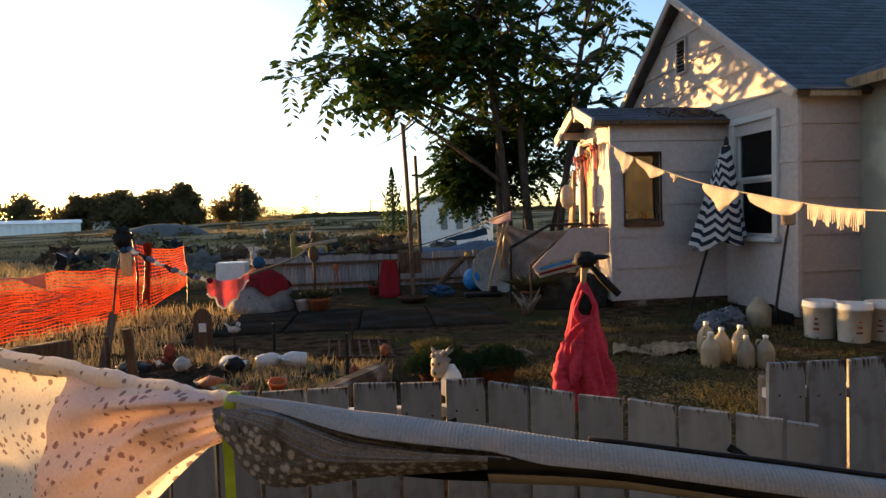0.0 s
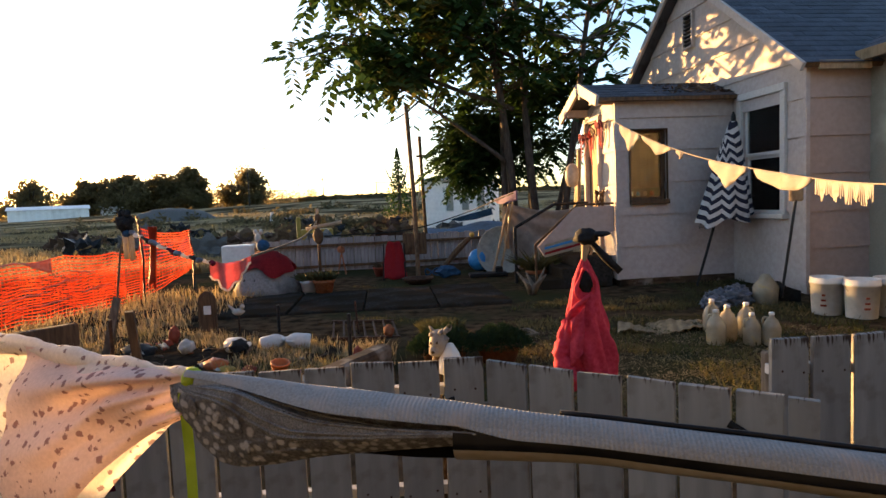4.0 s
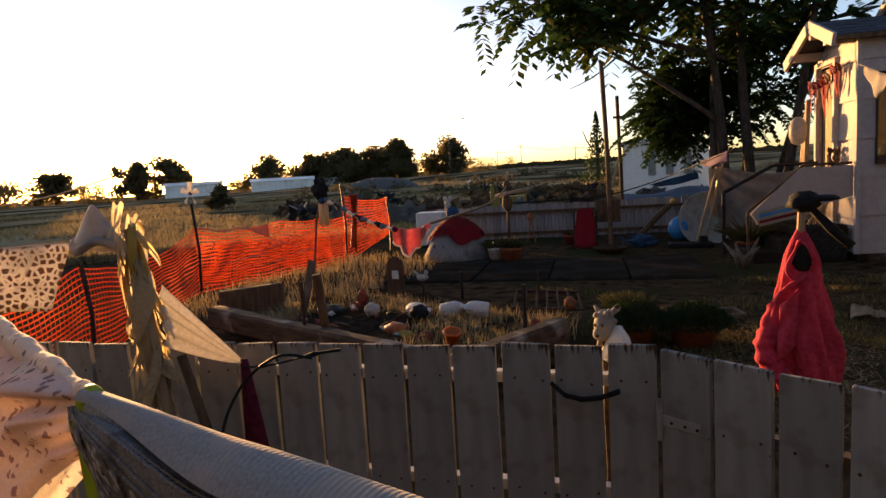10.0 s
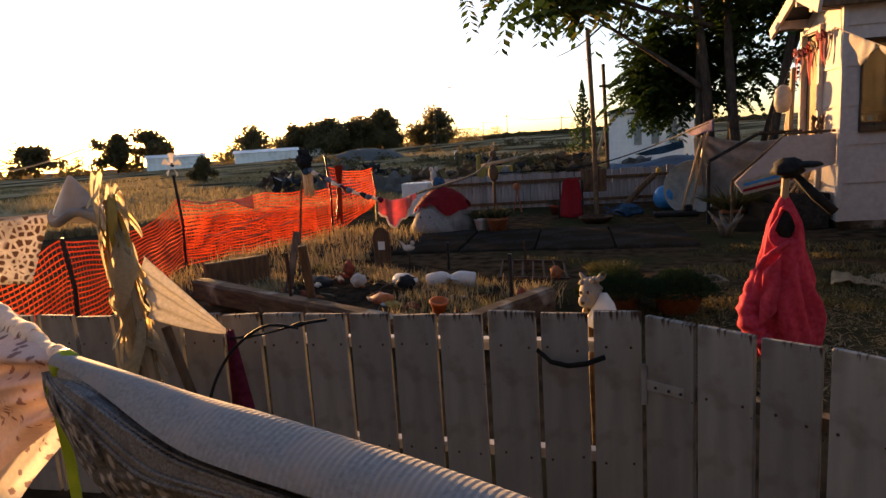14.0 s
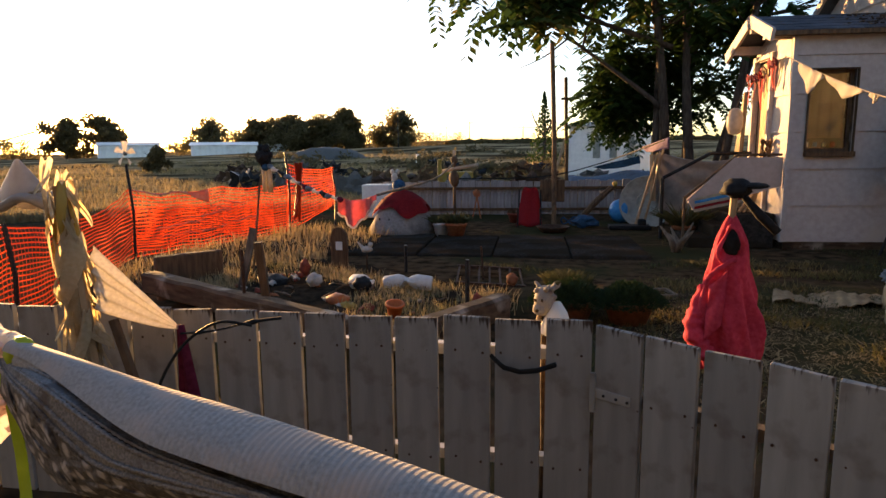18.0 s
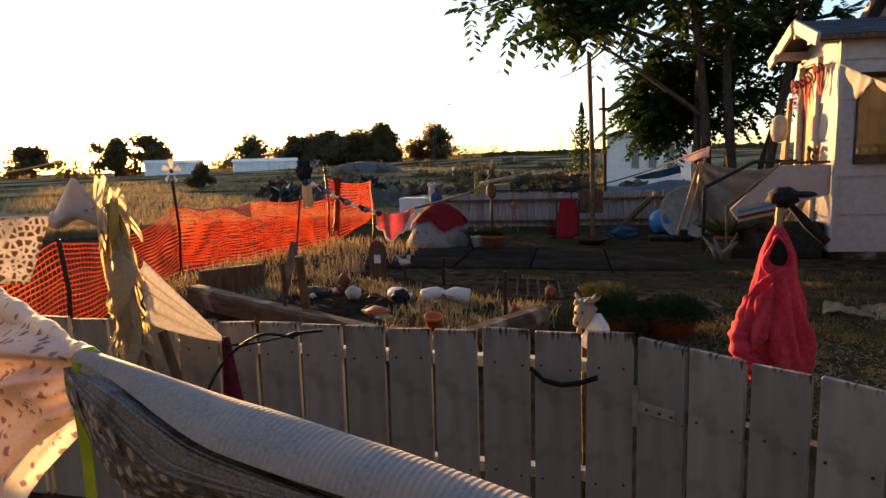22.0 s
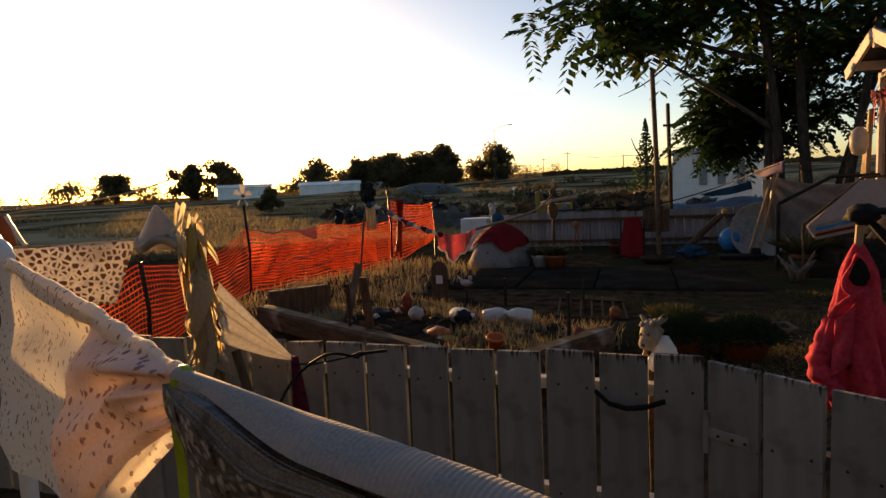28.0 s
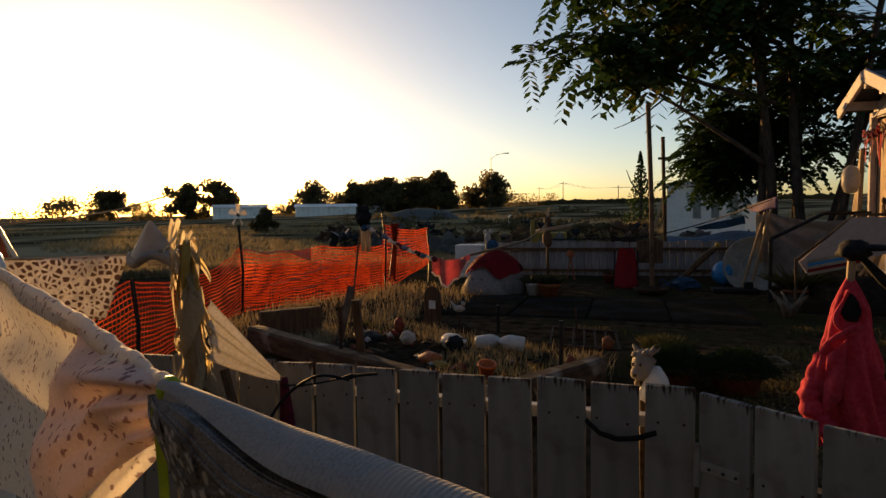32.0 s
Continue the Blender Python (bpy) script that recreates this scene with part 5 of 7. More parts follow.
for i in range(260):
    t = i / 260
    x, y = -46 + 62 * t + rnd(-3, 3), 158 + 12 * t + rnd(-8, 8)
    blob(bm, (x, y, ground_height(x, y) + 0.5), (rnd(1.2, 3), rnd(1, 2), rnd(0.5, 1.3)), 0.5, 1)
solo("hedgerow", bm, FAR_LEAF_HAZE, I4, "low dark scrub along the far edge of the field", "scrub", kind="stuff")


def warehouse(x, y, w, d, h, ang, label, sunk=0.6):
    root = thing("warehouse", pose(x, y, ground_height(x, y) - sunk, 0, 0, ang), label, "building", group="far sheds")
    bm = bmesh.new()
    n = 24
    a = [(-w / 2 + w * i / (2 * n), -d / 2 + (0.1 if i % 4 in (1, 2) else 0.0)) for i in range(2 * n + 1)] + [(w / 2, d / 2), (-w / 2, d / 2)]
    slab(bm, a, 0, h)
    part("wall", bm, METAL_WHITE, root)
    bm = bmesh.new()
    f = [bm.verts.new((sx * (w / 2 + 0.3), yy, zz)) for sx in (-1, 1) for yy, zz in ((-d / 2 - 0.3, h), (0, h + d * 0.09), (d / 2 + 0.3, h))]
    bm.faces.new((f[0], f[3], f[4], f[1]))
    bm.faces.new((f[1], f[4], f[5], f[2]))
    bm.faces.new((f[0], f[1], f[2]))
    bm.faces.new((f[3], f[5], f[4]))
    bm.faces.new((f[0], f[2], f[5], f[3]))
    part("roof", bm, METAL_WHITE, root)


warehouse(-88, 118, 13.5, 8, 3.0, 36, "long white metal shed far across the field", sunk=1.0)
warehouse(-103.2, 106.6, 11.5, 8, 3.2, 42, "white metal shed beside the far trees")
warehouse(-84, 133, 5, 5, 2.2, 30, "small white shed among the far trees")


def pole_line(name, x, y, h, r, label, arm=0.0, lamp=False):
    root = thing(name, pose(x, y, ground_height(x, y) - 0.2), label, name.replace("_", " "), group="far poles")
    bm = bmesh.new()
    sweep(bm, [(0, 0, 0), (0, 0, h)], [r, r * 0.7], 7)
    part("pole", bm, DARK_STEEL if lamp else OLD_WOOD, root)
    if lamp:
        bm = bmesh.new()
        sweep(bm, [(0, 0, h - 0.2), (1.0, 0.3, h + 0.5), (2.4, 0.7, h + 0.75)], r * 0.5, 6)
        arm_ob = part("arm", bm, DARK_STEEL, root)
        bm = bmesh.new()
        box(bm, (2.7, 0.8, h + 0.72), (0.8, 0.3, 0.14), bevel=0.03)
        part("lamp_head", bm, DARK_STEEL, arm_ob)
    elif arm:
        bm = bmesh.new()
        box(bm, (0, 0, h - 0.6), (arm, 0.15, 0.15))
        part("crossarm", bm, OLD_WOOD, root)


pole_line("street_lamp", -40.5, 102.4, 9.0, 0.09, "thin street lamp with a curved arm across the field", lamp=True)
ups = [(-78, 248, 10), (-58, 212, 10.2), (-38, 205, 8), (-22, 190, 9), (-9, 170, 9)]
for x, y, h in ups:
    pole_line("utility_pole", x, y, h - ground_height(x, y) + 1.4, 0.16, "distant wooden utility pole with a crossarm", arm=2.4)
bm = bmesh.new()
for (x0, y0, h0), (x1, y1, h1) in zip(ups, ups[1:]):
    for o in (-0.9, 0.9):
        sweep(bm, [(x0 + o, y0, h0 + 0.6), ((x0 + x1) / 2 + o, (y0 + y1) / 2, (h0 + h1) / 2 - 0.4), (x1 + o, y1, h1 + 0.6)], 0.035, 4)
solo("overhead_wires", bm, DARK_STEEL, I4, "thin overhead wires between the utility poles", "wire", kind="stuff")

# white-walled building beyond the fence
bld = thing("outbuilding", pose(-2.6, 28.2, 0.2, 0, 0, -6), "white outbuilding with a low cream roof edge", "building")
bm = bmesh.new()
box(bm, (1.5, 2.0, 0.95), (3.0, 4.0, 2.1))
part("wall", bm, METAL_WHITE, bld)
bm = bmesh.new()
f = [bm.verts.new(p) for p in ((-0.2, -0.2, 2.0), (3.2, -0.2, 1.95), (3.2, 4.2, 2.0), (-0.2, 4.2, 2.3), (-0.2, -0.2, 2.08), (3.2, -0.2, 2.03), (3.2, 4.2, 2.08), (-0.2, 4.2, 2.38))]
for q in ((0, 1, 2, 3), (4, 7, 6, 5), (0, 4, 5, 1), (1, 5, 6, 2), (2, 6, 7, 3), (3, 7, 4, 0)):
    bm.faces.new([f[i] for i in q])
part("roof", bm, SIDING, bld)
for x in (1.2, 1.9, 2.6):
    bm = bmesh.new()
    box(bm, (x, -0.03, 1.1), (0.3, 0.05, 0.9))
    part("window", bm, DISH, bld)
bm = bmesh.new()
sweep(bm, [(-0.5, -0.4, 0), (-0.1, -0.05, 1.6)], 0.06, 6)
part("prop", bm, PALE_WOOD, bld)
# scattered junk in the field: crates, machinery, a mound of scrap
rj = random.Random(9)
for i in range(40):
    a, d = rj.uniform(-0.62, 0.0), rj.uniform(17, 40)
    x, y = d * math.sin(a), d * math.cos(a)
    bm = bmesh.new()
    blob(bm, (0, 0, 0.2), (rj.uniform(0.3, 0.9), rj.uniform(0.2, 0.5), rj.uniform(0.2, 0.5)), 0.9, 3, 2.4)
    solo("rubble_lump", bm, (RUSTY, DARK_STEEL, OLD_WOOD, CONCRETE)[i % 4], pose(x, y, ground_height(x, y) - 0.1), "dark lump of rubble lying in the dry field", "rubble", group="field scrap")
bm = bmesh.new()
box(bm, (0, 0, 0.35), (1.0, 0.6, 0.5), bevel=0.03)
box(bm, (-0.55, 0, 0.55), (0.12, 0.5, 0.9), bevel=0.02)
solo("crate", bm, YELLOW_PAINT, pose(-5.1, 19.6, ground_height(-5.1, 19.6), 0, 0, 20), "faded yellow crate in the field", "crate")

# grey gravel mound before the far trees, pale marker post, dark scrub
bm = bmesh.new()
for v in blob(bm, (0, 0, 0), (3.7, 2.4, 1.1), 0.2, 4, 1.1):
    v.co.z = max(v.co.z, -0.3) + 0.12 * noise.noise(v.co * 1.7)
solo("gravel_mound", bm, CONCRETE, pose(-28.5, 55, ground_height(-28.5, 55), 0, 0, 20), "long low mound of grey gravel in the field", "mound", smooth=True)
bm = bmesh.new()
box(bm, (0, 0, 0.35), (0.2, 0.12, 0.7), bevel=0.02)
solo("marker_post", bm, BUCKET_WHITE, pose(-15.3, 43.6, ground_height(-15.3, 43.6)), "short white marker post in the dry field", "post")
rb = random.Random(63)
vs, fs = [], []
for _ in range(52):
    a, d = rb.uniform(-0.6, 0.02), rb.uniform(19, 75)
    x, y, w = d * math.sin(a), d * math.cos(a), rb.uniform(0.5, 1.7)
    g = ground_height(x, y)
    for _ in range(90):
        o = Vector((rb.gauss(0, 0.42), rb.gauss(0, 0.42), abs(rb.gauss(0, 0.22)))) * w
        e, f2 = Vector((rb.gauss(0, 1), rb.gauss(0, 1), rb.gauss(0, 1))) * 0.07 * w, Vector((rb.gauss(0, 1), rb.gauss(0, 1), rb.gauss(0, 1))) * 0.07 * w
        k = len(vs)
        c = Vector((x, y, g)) + o
        vs.extend([c - e, c - f2, c + e, c + f2])
        fs.append((k, k + 1, k + 2, k + 3))
me = bpy.data.meshes.new("scrub")
me.from_pydata([tuple(v) for v in vs], [], fs)
me.materials.append(SCRUB)
tagged(new("scrub", me), "dark tufts of scrub scattered over the dry field", "scrub", kind="stuff")

# ---- back of the yard ----
back = thing("board_fence", I4, "low whitewashed board fence at the back of the yard", "fence")
fa, fb = Vector((-4.2, 11.6, 0)), Vector((0.75, 12.85, 0))
fd = (fb - fa)
fang = math.atan2(fd.y, fd.x)
bm = bmesh.new()
box(bm, (0, 0, 0.33), (0.13, 0.02, 0.66))
me = bpy.data.meshes.new("fence_board")
bm.to_mesh(me)
bm.free()
me.materials.append(BACK_BOARD)
nb = int(fd.length / 0.135)
for i in range(nb):
    p = fa + fd * ((i + 0.5) / nb)
    ob = new("fence_board", me)
    ob.parent = back
    ob.matrix_basis = pose(p.x, p.y, rnd(-0.02, 0.02) - 0.02, 0, rnd(-1, 1), math.degrees(fang))
for z in (0.5, 0.1):
    bm = bmesh.new()
    box(bm, (fa + fb) / 2 + Vector((0.01, -0.035, z)), (fd.length, 0.04, 0.05), turn=Matrix.Rotation(fang, 3, "Z"))
    part("fence_rail", bm, OLD_WOOD, back)
bm = bmesh.new()
box(bm, (0, 0, 0.33), (0.5, 0.35, 0.6), bevel=0.02)
solo("white_box", bm, BUCKET_WHITE, pose(-4.0, 10.9, 0, 0, 0, 10), "white box standing at the end of the fence", "box")
# blue tarp and pale cloth slung behind the fence
def tarp(u, v):
    return Vector((-1.1 + 2.6 * u, 14.3 + 1.3 * v + 0.2 * math.sin(u * 5), 0.35 + 0.25 * v + 0.12 * u + 0.06 * math.sin(u * 9 + v * 3)))
bm = bmesh.new()
sheet(bm, tarp, 16, 6, 0.01)
solo("tarpaulin", bm, BLUE_TARP, I4, "blue tarpaulin spread over a low heap behind the fence", "tarpaulin", smooth=True)
bm = bmesh.new()
blob(bm, (0.2, 15.0, 0.18), (1.4, 0.6, 0.32), 0.3, 2)
solo("earth_mound", bm, OLD_WOOD, I4, "low heap under the blue tarpaulin", "heap")


def cloth(name, pts, mat, label, drop=0.0, thick=0.003, waves=6, amp=0.03, kind_="cloth", nu=16, nv=8):
    """A cloth between four corners: two along the top, two along the foot, with folds."""
    a, b, c, d = (Vector(p) for p in pts)
    nrm = (b - a).cross(d - a).normalized()

    def f(u, v):
        p = (a * (1 - u) + b * u) * (1 - v) + (d * (1 - u) + c * u) * v
        return p + nrm * amp * (math.sin(u * waves + v * 2) * (0.3 + v) + 0.6 * noise.noise(p * 4)) + Vector((0, 0, -drop * math.sin(u * math.pi) * (1 - v)))
    bm = bmesh.new()
    sheet(bm, f, nu, nv, thick)
    return solo(name, bm, mat, I4, label, kind_, smooth=True)


def hung_sheet(u, v):
    """Plastic pinned at its two upper corners: folds fan out from the first one, and that side falls in a gathered tail."""
    top = Vector((0.82 + 1.25 * u, 11.0 - 0.5 * u, 1.16 - 0.07 * u - 0.1 * math.sin(math.pi * u)))
    foot = Vector((0.95 + 1.1 * u, 10.85 - 0.42 * u, 0.04 + 0.34 * smooth(0.1, 0.6, u)))
    p = top.lerp(foot, v)
    fan = math.atan2(v + 0.04, u + 0.1)
    return p + Vector((0.12, -0.97, 0)) * (0.055 * math.sin(fan * 13) * smooth(0, 0.25, u + v) * (0.4 + 0.6 * v) + 0.04 * noise.noise(Vector((u * 5, v * 4, 1)))) + Vector((-0.1 * math.sin(math.pi * v) * (1 - u) ** 3, 0, 0))


bm = bmesh.new()
sheet(bm, hung_sheet, 60, 40, 0.002)
solo("plastic_sheet", bm, SHEETING, I4, "cloudy white plastic sheet hung in folds beside the steps", "plastic sheet", smooth=True)
cloth("blue_white_cloth", [(-0.4, 13.6, 0.86), (0.5, 13.3, 1.08), (0.52, 13.3, 0.92), (-0.2, 13.6, 0.8)], BLUE_TARP, "blue cloth slung on a cord", amp=0.02)
cloth("lilac_cloth", [(0.55, 12.0, 1.25), (0.98, 11.4, 1.4), (0.95, 11.4, 1.2), (0.6, 12.0, 1.15)], PURPLE_CLOTH, "lilac cloth hung at the end of a cord", amp=0.02)
bm = bmesh.new()
sweep(bm, along([(0.9, 11.3, 1.35), (-0.2, 12.6, 0.95), (-1.2, 12.3, 0.72), (-2.4, 10.5, 0.75)], 8), 0.012, 5)
solo("cord", bm, BLACK_RUBBER, I4, "dark cord strung along the back fence", "cord")
# leaning timbers, dish, ball, tray
lean = thing("leaning_timbers", I4, "bundle of pale timber crutches leaning by the dish", "timber")
for a, b, r in (((0.5, 10.62, 0.02), (0.8, 10.86, 1.15), 0.022), ((0.62, 10.6, 0.02), (0.88, 10.9, 1.2), 0.02), ((0.75, 10.85, 0.4), (0.72, 10.9, 1.12), 0.05)):
    bm = bmesh.new()
    sweep(bm, [a, b], r, 6)
    part("timber", bm, PALE_WOOD, lean)
bm = bmesh.new()
lathe(bm, [(0.02, 0.0), (0.36, -0.03), (0.42, 0.05), (0.43, 0.05), (0.37, -0.05), (0.02, -0.03)], 28, (0.66, 10.98, 0.36), Euler((radians(78), 0, radians(-12))).to_matrix())
sweep(bm, [(0.66 + 0.16 * math.cos(t), 10.92, 0.36 + 0.16 * math.sin(t)) for t in [2 * math.pi * i / 24 for i in range(25)]], 0.01, 5, cap=False)
solo("dish", bm, DISH, I4, "large pale round dish propped on its rim", "dish", smooth=True)
bm = bmesh.new()
blob(bm, (0, 0, 0.2), (0.2, 0.2, 0.2), 0.0, 3)
solo("ball", bm, BLUE_BALL, pose(0.26, 11.2, 0), "shiny blue play ball on the ground", "ball", smooth=True)
bm = bmesh.new()
box(bm, (0, 0, 0.035), (0.62, 0.3, 0.06), bevel=0.012)
box(bm, (0.18, 0, 0.1), (0.12, 0.1, 0.12), bevel=0.02)
solo("tray", bm, BLACK_RUBBER, pose(0.42, 10.35, 0, 0, 0, 8), "black plastic boot tray with a small silver box", "tray")
bm = bmesh.new()
sweep(bm, [(-0.42, 11.6, 0.03), (-0.15, 11.65, 0.34), (0.08, 11.68, 0.56)], [0.05, 0.06, 0.05], 7)
solo("plank", bm, OLD_WOOD, I4, "dark red-brown plank leaning on the fence", "plank")
bm = bmesh.new()
blob(bm, (0.13, 11.64, 0.62), (0.05, 0.05, 0.05), 0.1, 2)
solo("globe", bm, YELLOW_PAINT, I4, "small yellow globe on the plank's end", "globe")
# clothes pole with a square panel, and a second pole behind
pl = thing("pole", I4, "tall thin grey wooden pole in the yard", "pole")
bm = bmesh.new()
sweep(bm, [(-0.72, 10.3, 0), (-0.8, 10.75, 1.4), (-0.93, 11.25, 2.95)], 0.038, 8)
part("shaft", bm, OLD_WOOD, pl)
bm = bmesh.new()
box(bm, (-0.8, 10.62, 0.56), (0.4, 0.03, 0.36), bevel=0.01)
part("panel", bm, OLD_WOOD, pl, "dark square panel")
bm = bmesh.new()
sweep(bm, [(-1.01, 14.4, 0.0), (-1.08, 14.4, 2.75)], 0.04, 7)
box(bm, (-1.0, 14.38, 2.3), (0.34, 0.05, 0.05))
solo("pole", bm, OLD_WOOD, I4, "dark wooden pole behind the fence", "pole")
# red draped chair
rc = thing("garden_chair", pose(-1.12, 10.35, 0, 0, 0, 8), "garden chair wholly draped in red cloth", "chair")
bm = bmesh.new()
sheet(bm, lambda u, v: Vector(((u - 0.5) * (0.27 + 0.13 * v), 0.16 - 0.28 * v * v + 0.015 * math.sin(u * 14), 0.62 - 0.6 * v - 0.09 * (2 * u - 1) ** 4 * (1 - v) + 0.015 * math.sin(u * 9))), 12, 12, 0.01)
part("drape", bm, RED_CLOTH, rc, smooth=True)
for x in (-0.18, 0.18):
    for y in (-0.12, 0.16):
        bm = bmesh.new()
        sweep(bm, [(x, y, 0), (x * 0.95, y, 0.58 if y > 0 else 0.3)], 0.014, 6)
        part("leg", bm, DARK_STEEL, rc)
# clutter by the pole
bm = bmesh.new()
sweep(bm, [(0.12 * math.cos(t), 0.08 * math.sin(t), 0.1 + 0.06 * math.sin(2 * t)) for t in [i * 0.5 for i in range(20)]], 0.012, 6)
blob(bm, (0.25, 0, 0.1), (0.2, 0.12, 0.1), 0.5, 2)
solo("coiled_hose", bm, BLUE_TARP, pose(-0.5, 10.4, 0), "coiled blue hose and cloth at the pole's foot", "hose")
bm = bmesh.new()
lathe(bm, [(0.16, 0), (0.24, 0.07), (0.25, 0.09), (0.22, 0.08), (0.12, 0.02)], 18)
solo("basin", bm, RUSTY, pose(-0.66, 9.75, 0), "shallow brown basin on the path's edge", "basin", smooth=True)

# plaster mound with red cloth and plush head
bm = bmesh.new()
lathe(bm, [(0.47, 0.0), (0.45, 0.12), (0.38, 0.33), (0.26, 0.5), (0.12, 0.6), (0.02, 0.62)], 24, wobble=0.12)
mound = thing("plaster_mound", pose(-2.76, 9.0, 0), "pale bell-shaped plaster mound with dark holes", "mound")
part("body", bm, PLASTER, mound, smooth=True)
for i in range(3):
    bm = bmesh.new()
    blob(bm, (-0.22 + 0.16 * i, -0.37 + 0.03 * abs(i - 1), 0.25), (0.018, 0.018, 0.022), 0.1, 2)
    part("hole", bm, BLACK_RUBBER, mound)
def red_drape(u, v):
    a = 2 * math.pi * u
    low = 0.36 + 0.07 * math.sin(3 * a + 1.0) + 0.03 * math.sin(7 * a)
    z = 0.66 + (low - 0.66) * v
    prof = [(0.62, 0.02), (0.6, 0.12), (0.5, 0.26), (0.33, 0.38), (0.12, 0.45), (0.0, 0.47)]
    r = 0.02
    for (z0, r0), (z1, r1) in zip(prof, prof[1:]):
        if z1 <= z - 0.03 <= z0:
            r = r0 + (r1 - r0) * (z0 - z + 0.03) / (z0 - z1)
    r = r * 1.08 + 0.015 + 0.012 * math.sin(9 * a + 4 * v) * v
    return Vector((r * math.cos(a), r * math.sin(a), z))


bm = bmesh.new()
sheet(bm, red_drape, 56, 14)
solo("red_drape", bm, RED_CLOTH, pose(-2.76, 9.0, 0), "red cloth draped over the plaster mound", "cloth", smooth=True)


def figure(name, pieces, m, label, category="doll"):
    """A doll or animal figure in one plain mesh, its colours as material slots."""
    out = bmesh.new()
    mats = []
    for make, mat in pieces:
        if mat not in mats:
            mats.append(mat)
        n0 = len(out.faces)
        make(out)
        out.faces.ensure_lookup_table()
        for fc in out.faces[n0:]:
            fc.material_index = mats.index(mat)
    me = bpy.data.meshes.new(name)
    out.to_mesh(me)
    out.free()
    for x in mats:
        me.materials.append(x)
    me.polygons.foreach_set("use_smooth", [True] * len(me.polygons))
    ob = new(name, me)
    ob.matrix_world = m
    return tagged(ob, label, category)


figure("plush_head", [(lambda b: blob(b, (0, 0, 0.09), (0.1, 0.09, 0.09), 0.1), BLUE_TARP), (lambda b: (blob(b, (-0.07, 0, 0.2), (0.05, 0.05, 0.08), 0.2), blob(b, (-0.1, 0, 0.29), (0.035, 0.03, 0.04), 0.1), blob(b, (-0.02, 0, 0.29), (0.035, 0.03, 0.04), 0.1)), STONE)],
       pose(-2.8, 8.97, 0.63), "grey plush animal sitting on the mound")

# dolls on poles with the pink scarf strung between
figure("pole_doll", [(lambda b: sweep(b, [(-0.42, 0.18, -1.45), (-0.12, 0.03, -0.2), (-0.03, 0, 0.02)], 0.016, 6), BARE_WOOD), (lambda b: (blob(b, (0, 0, 0.16), (0.1, 0.09, 0.1), 0.7, 3, 3.2), blob(b, (0.03, 0, 0.27), (0.05, 0.05, 0.06), 0.7, 3, 3), blob(b, (-0.05, 0, 0.28), (0.03, 0.04, 0.06), 0.7, 2, 3), blob(b, (0.1, 0, 0.2), (0.04, 0.04, 0.05), 0.6, 2, 3)), BLACK_CLOTH),
                     (lambda b: blob(b, (0.02, 0, 0.05), (0.07, 0.06, 0.05), 0.2), BLUE_TARP), (lambda b: (box(b, (-0.01, 0, -0.12), (0.055, 0.04, 0.3)), box(b, (0.07, 0.01, -0.13), (0.055, 0.04, 0.3))), CREAM_CLOTH)],
       pose(-2.5, 5.15, 1.06) @ Matrix.Diagonal((0.62, 0.62, 0.68, 1)), "dark-headed rag doll tied on a leaning pole")
scarf = thing("scarf_line", I4, "twisted cloth line with a pink kerchief hung on it", "cloth line")
line_pts = along([(-2.46, 5.15, 1.1), (-1.98, 4.95, 0.93), (-1.62, 4.85, 0.84)], 6)
for i in range(len(line_pts) - 1):
    bm = bmesh.new()
    a, b = line_pts[i], line_pts[i + 1]
    sweep(bm, [a.lerp(b, k / 4) + Vector((0, 0, 0.006 * math.sin(i * 4 + k))) for k in range(5)], [0.017 + 0.006 * math.sin(i * 2.2 + k * 0.9) for k in range(5)], 8)
    part("cloth_band", bm, (BLUE_BAG, THIN_WHITE, BLACK_CLOTH, BLUE_BAG, THIN_WHITE, MAROON)[i % 6], scarf, smooth=True)
bm = bmesh.new()
sheet(bm, lambda u, v: Vector((-1.66 + 0.34 * u, 4.86 + 0.03 * math.sin(u * 12), 0.86 - 0.03 * math.sin(u * 3.14) - v * (0.06 + 0.16 * (1 - abs(1.7 * u - 0.65)) + 0.012 * math.sin(u * 31)) + 0.03 * u)), 24, 8, 0.002)
part("kerchief", bm, BANDANA, scarf, "thin pink kerchief with a ragged pale hem", smooth=True)
bm = bmesh.new()
sweep(bm, [Vector((-1.66 + 0.34 * u / 24, 4.855 + 0.03 * math.sin(u / 2), 0.86 - 0.03 * math.sin(u / 24 * 3.14) - (0.06 + 0.16 * (1 - abs(1.7 * u / 24 - 0.65)) + 0.012 * math.sin(u / 24 * 31)) + 0.03 * u / 24)) for u in range(25)], 0.009, 5)
part("hem", bm, THIN_WHITE, scarf, "pale ragged hem", smooth=True)
bm = bmesh.new()
sweep(bm, along([(-1.32, 4.86, 0.885), (-1.7, 7.4, 0.9), (-2.38, 10.35, 1.02)], 6), 0.011, 6)
part("cord", bm, BARE_WOOD, scarf)
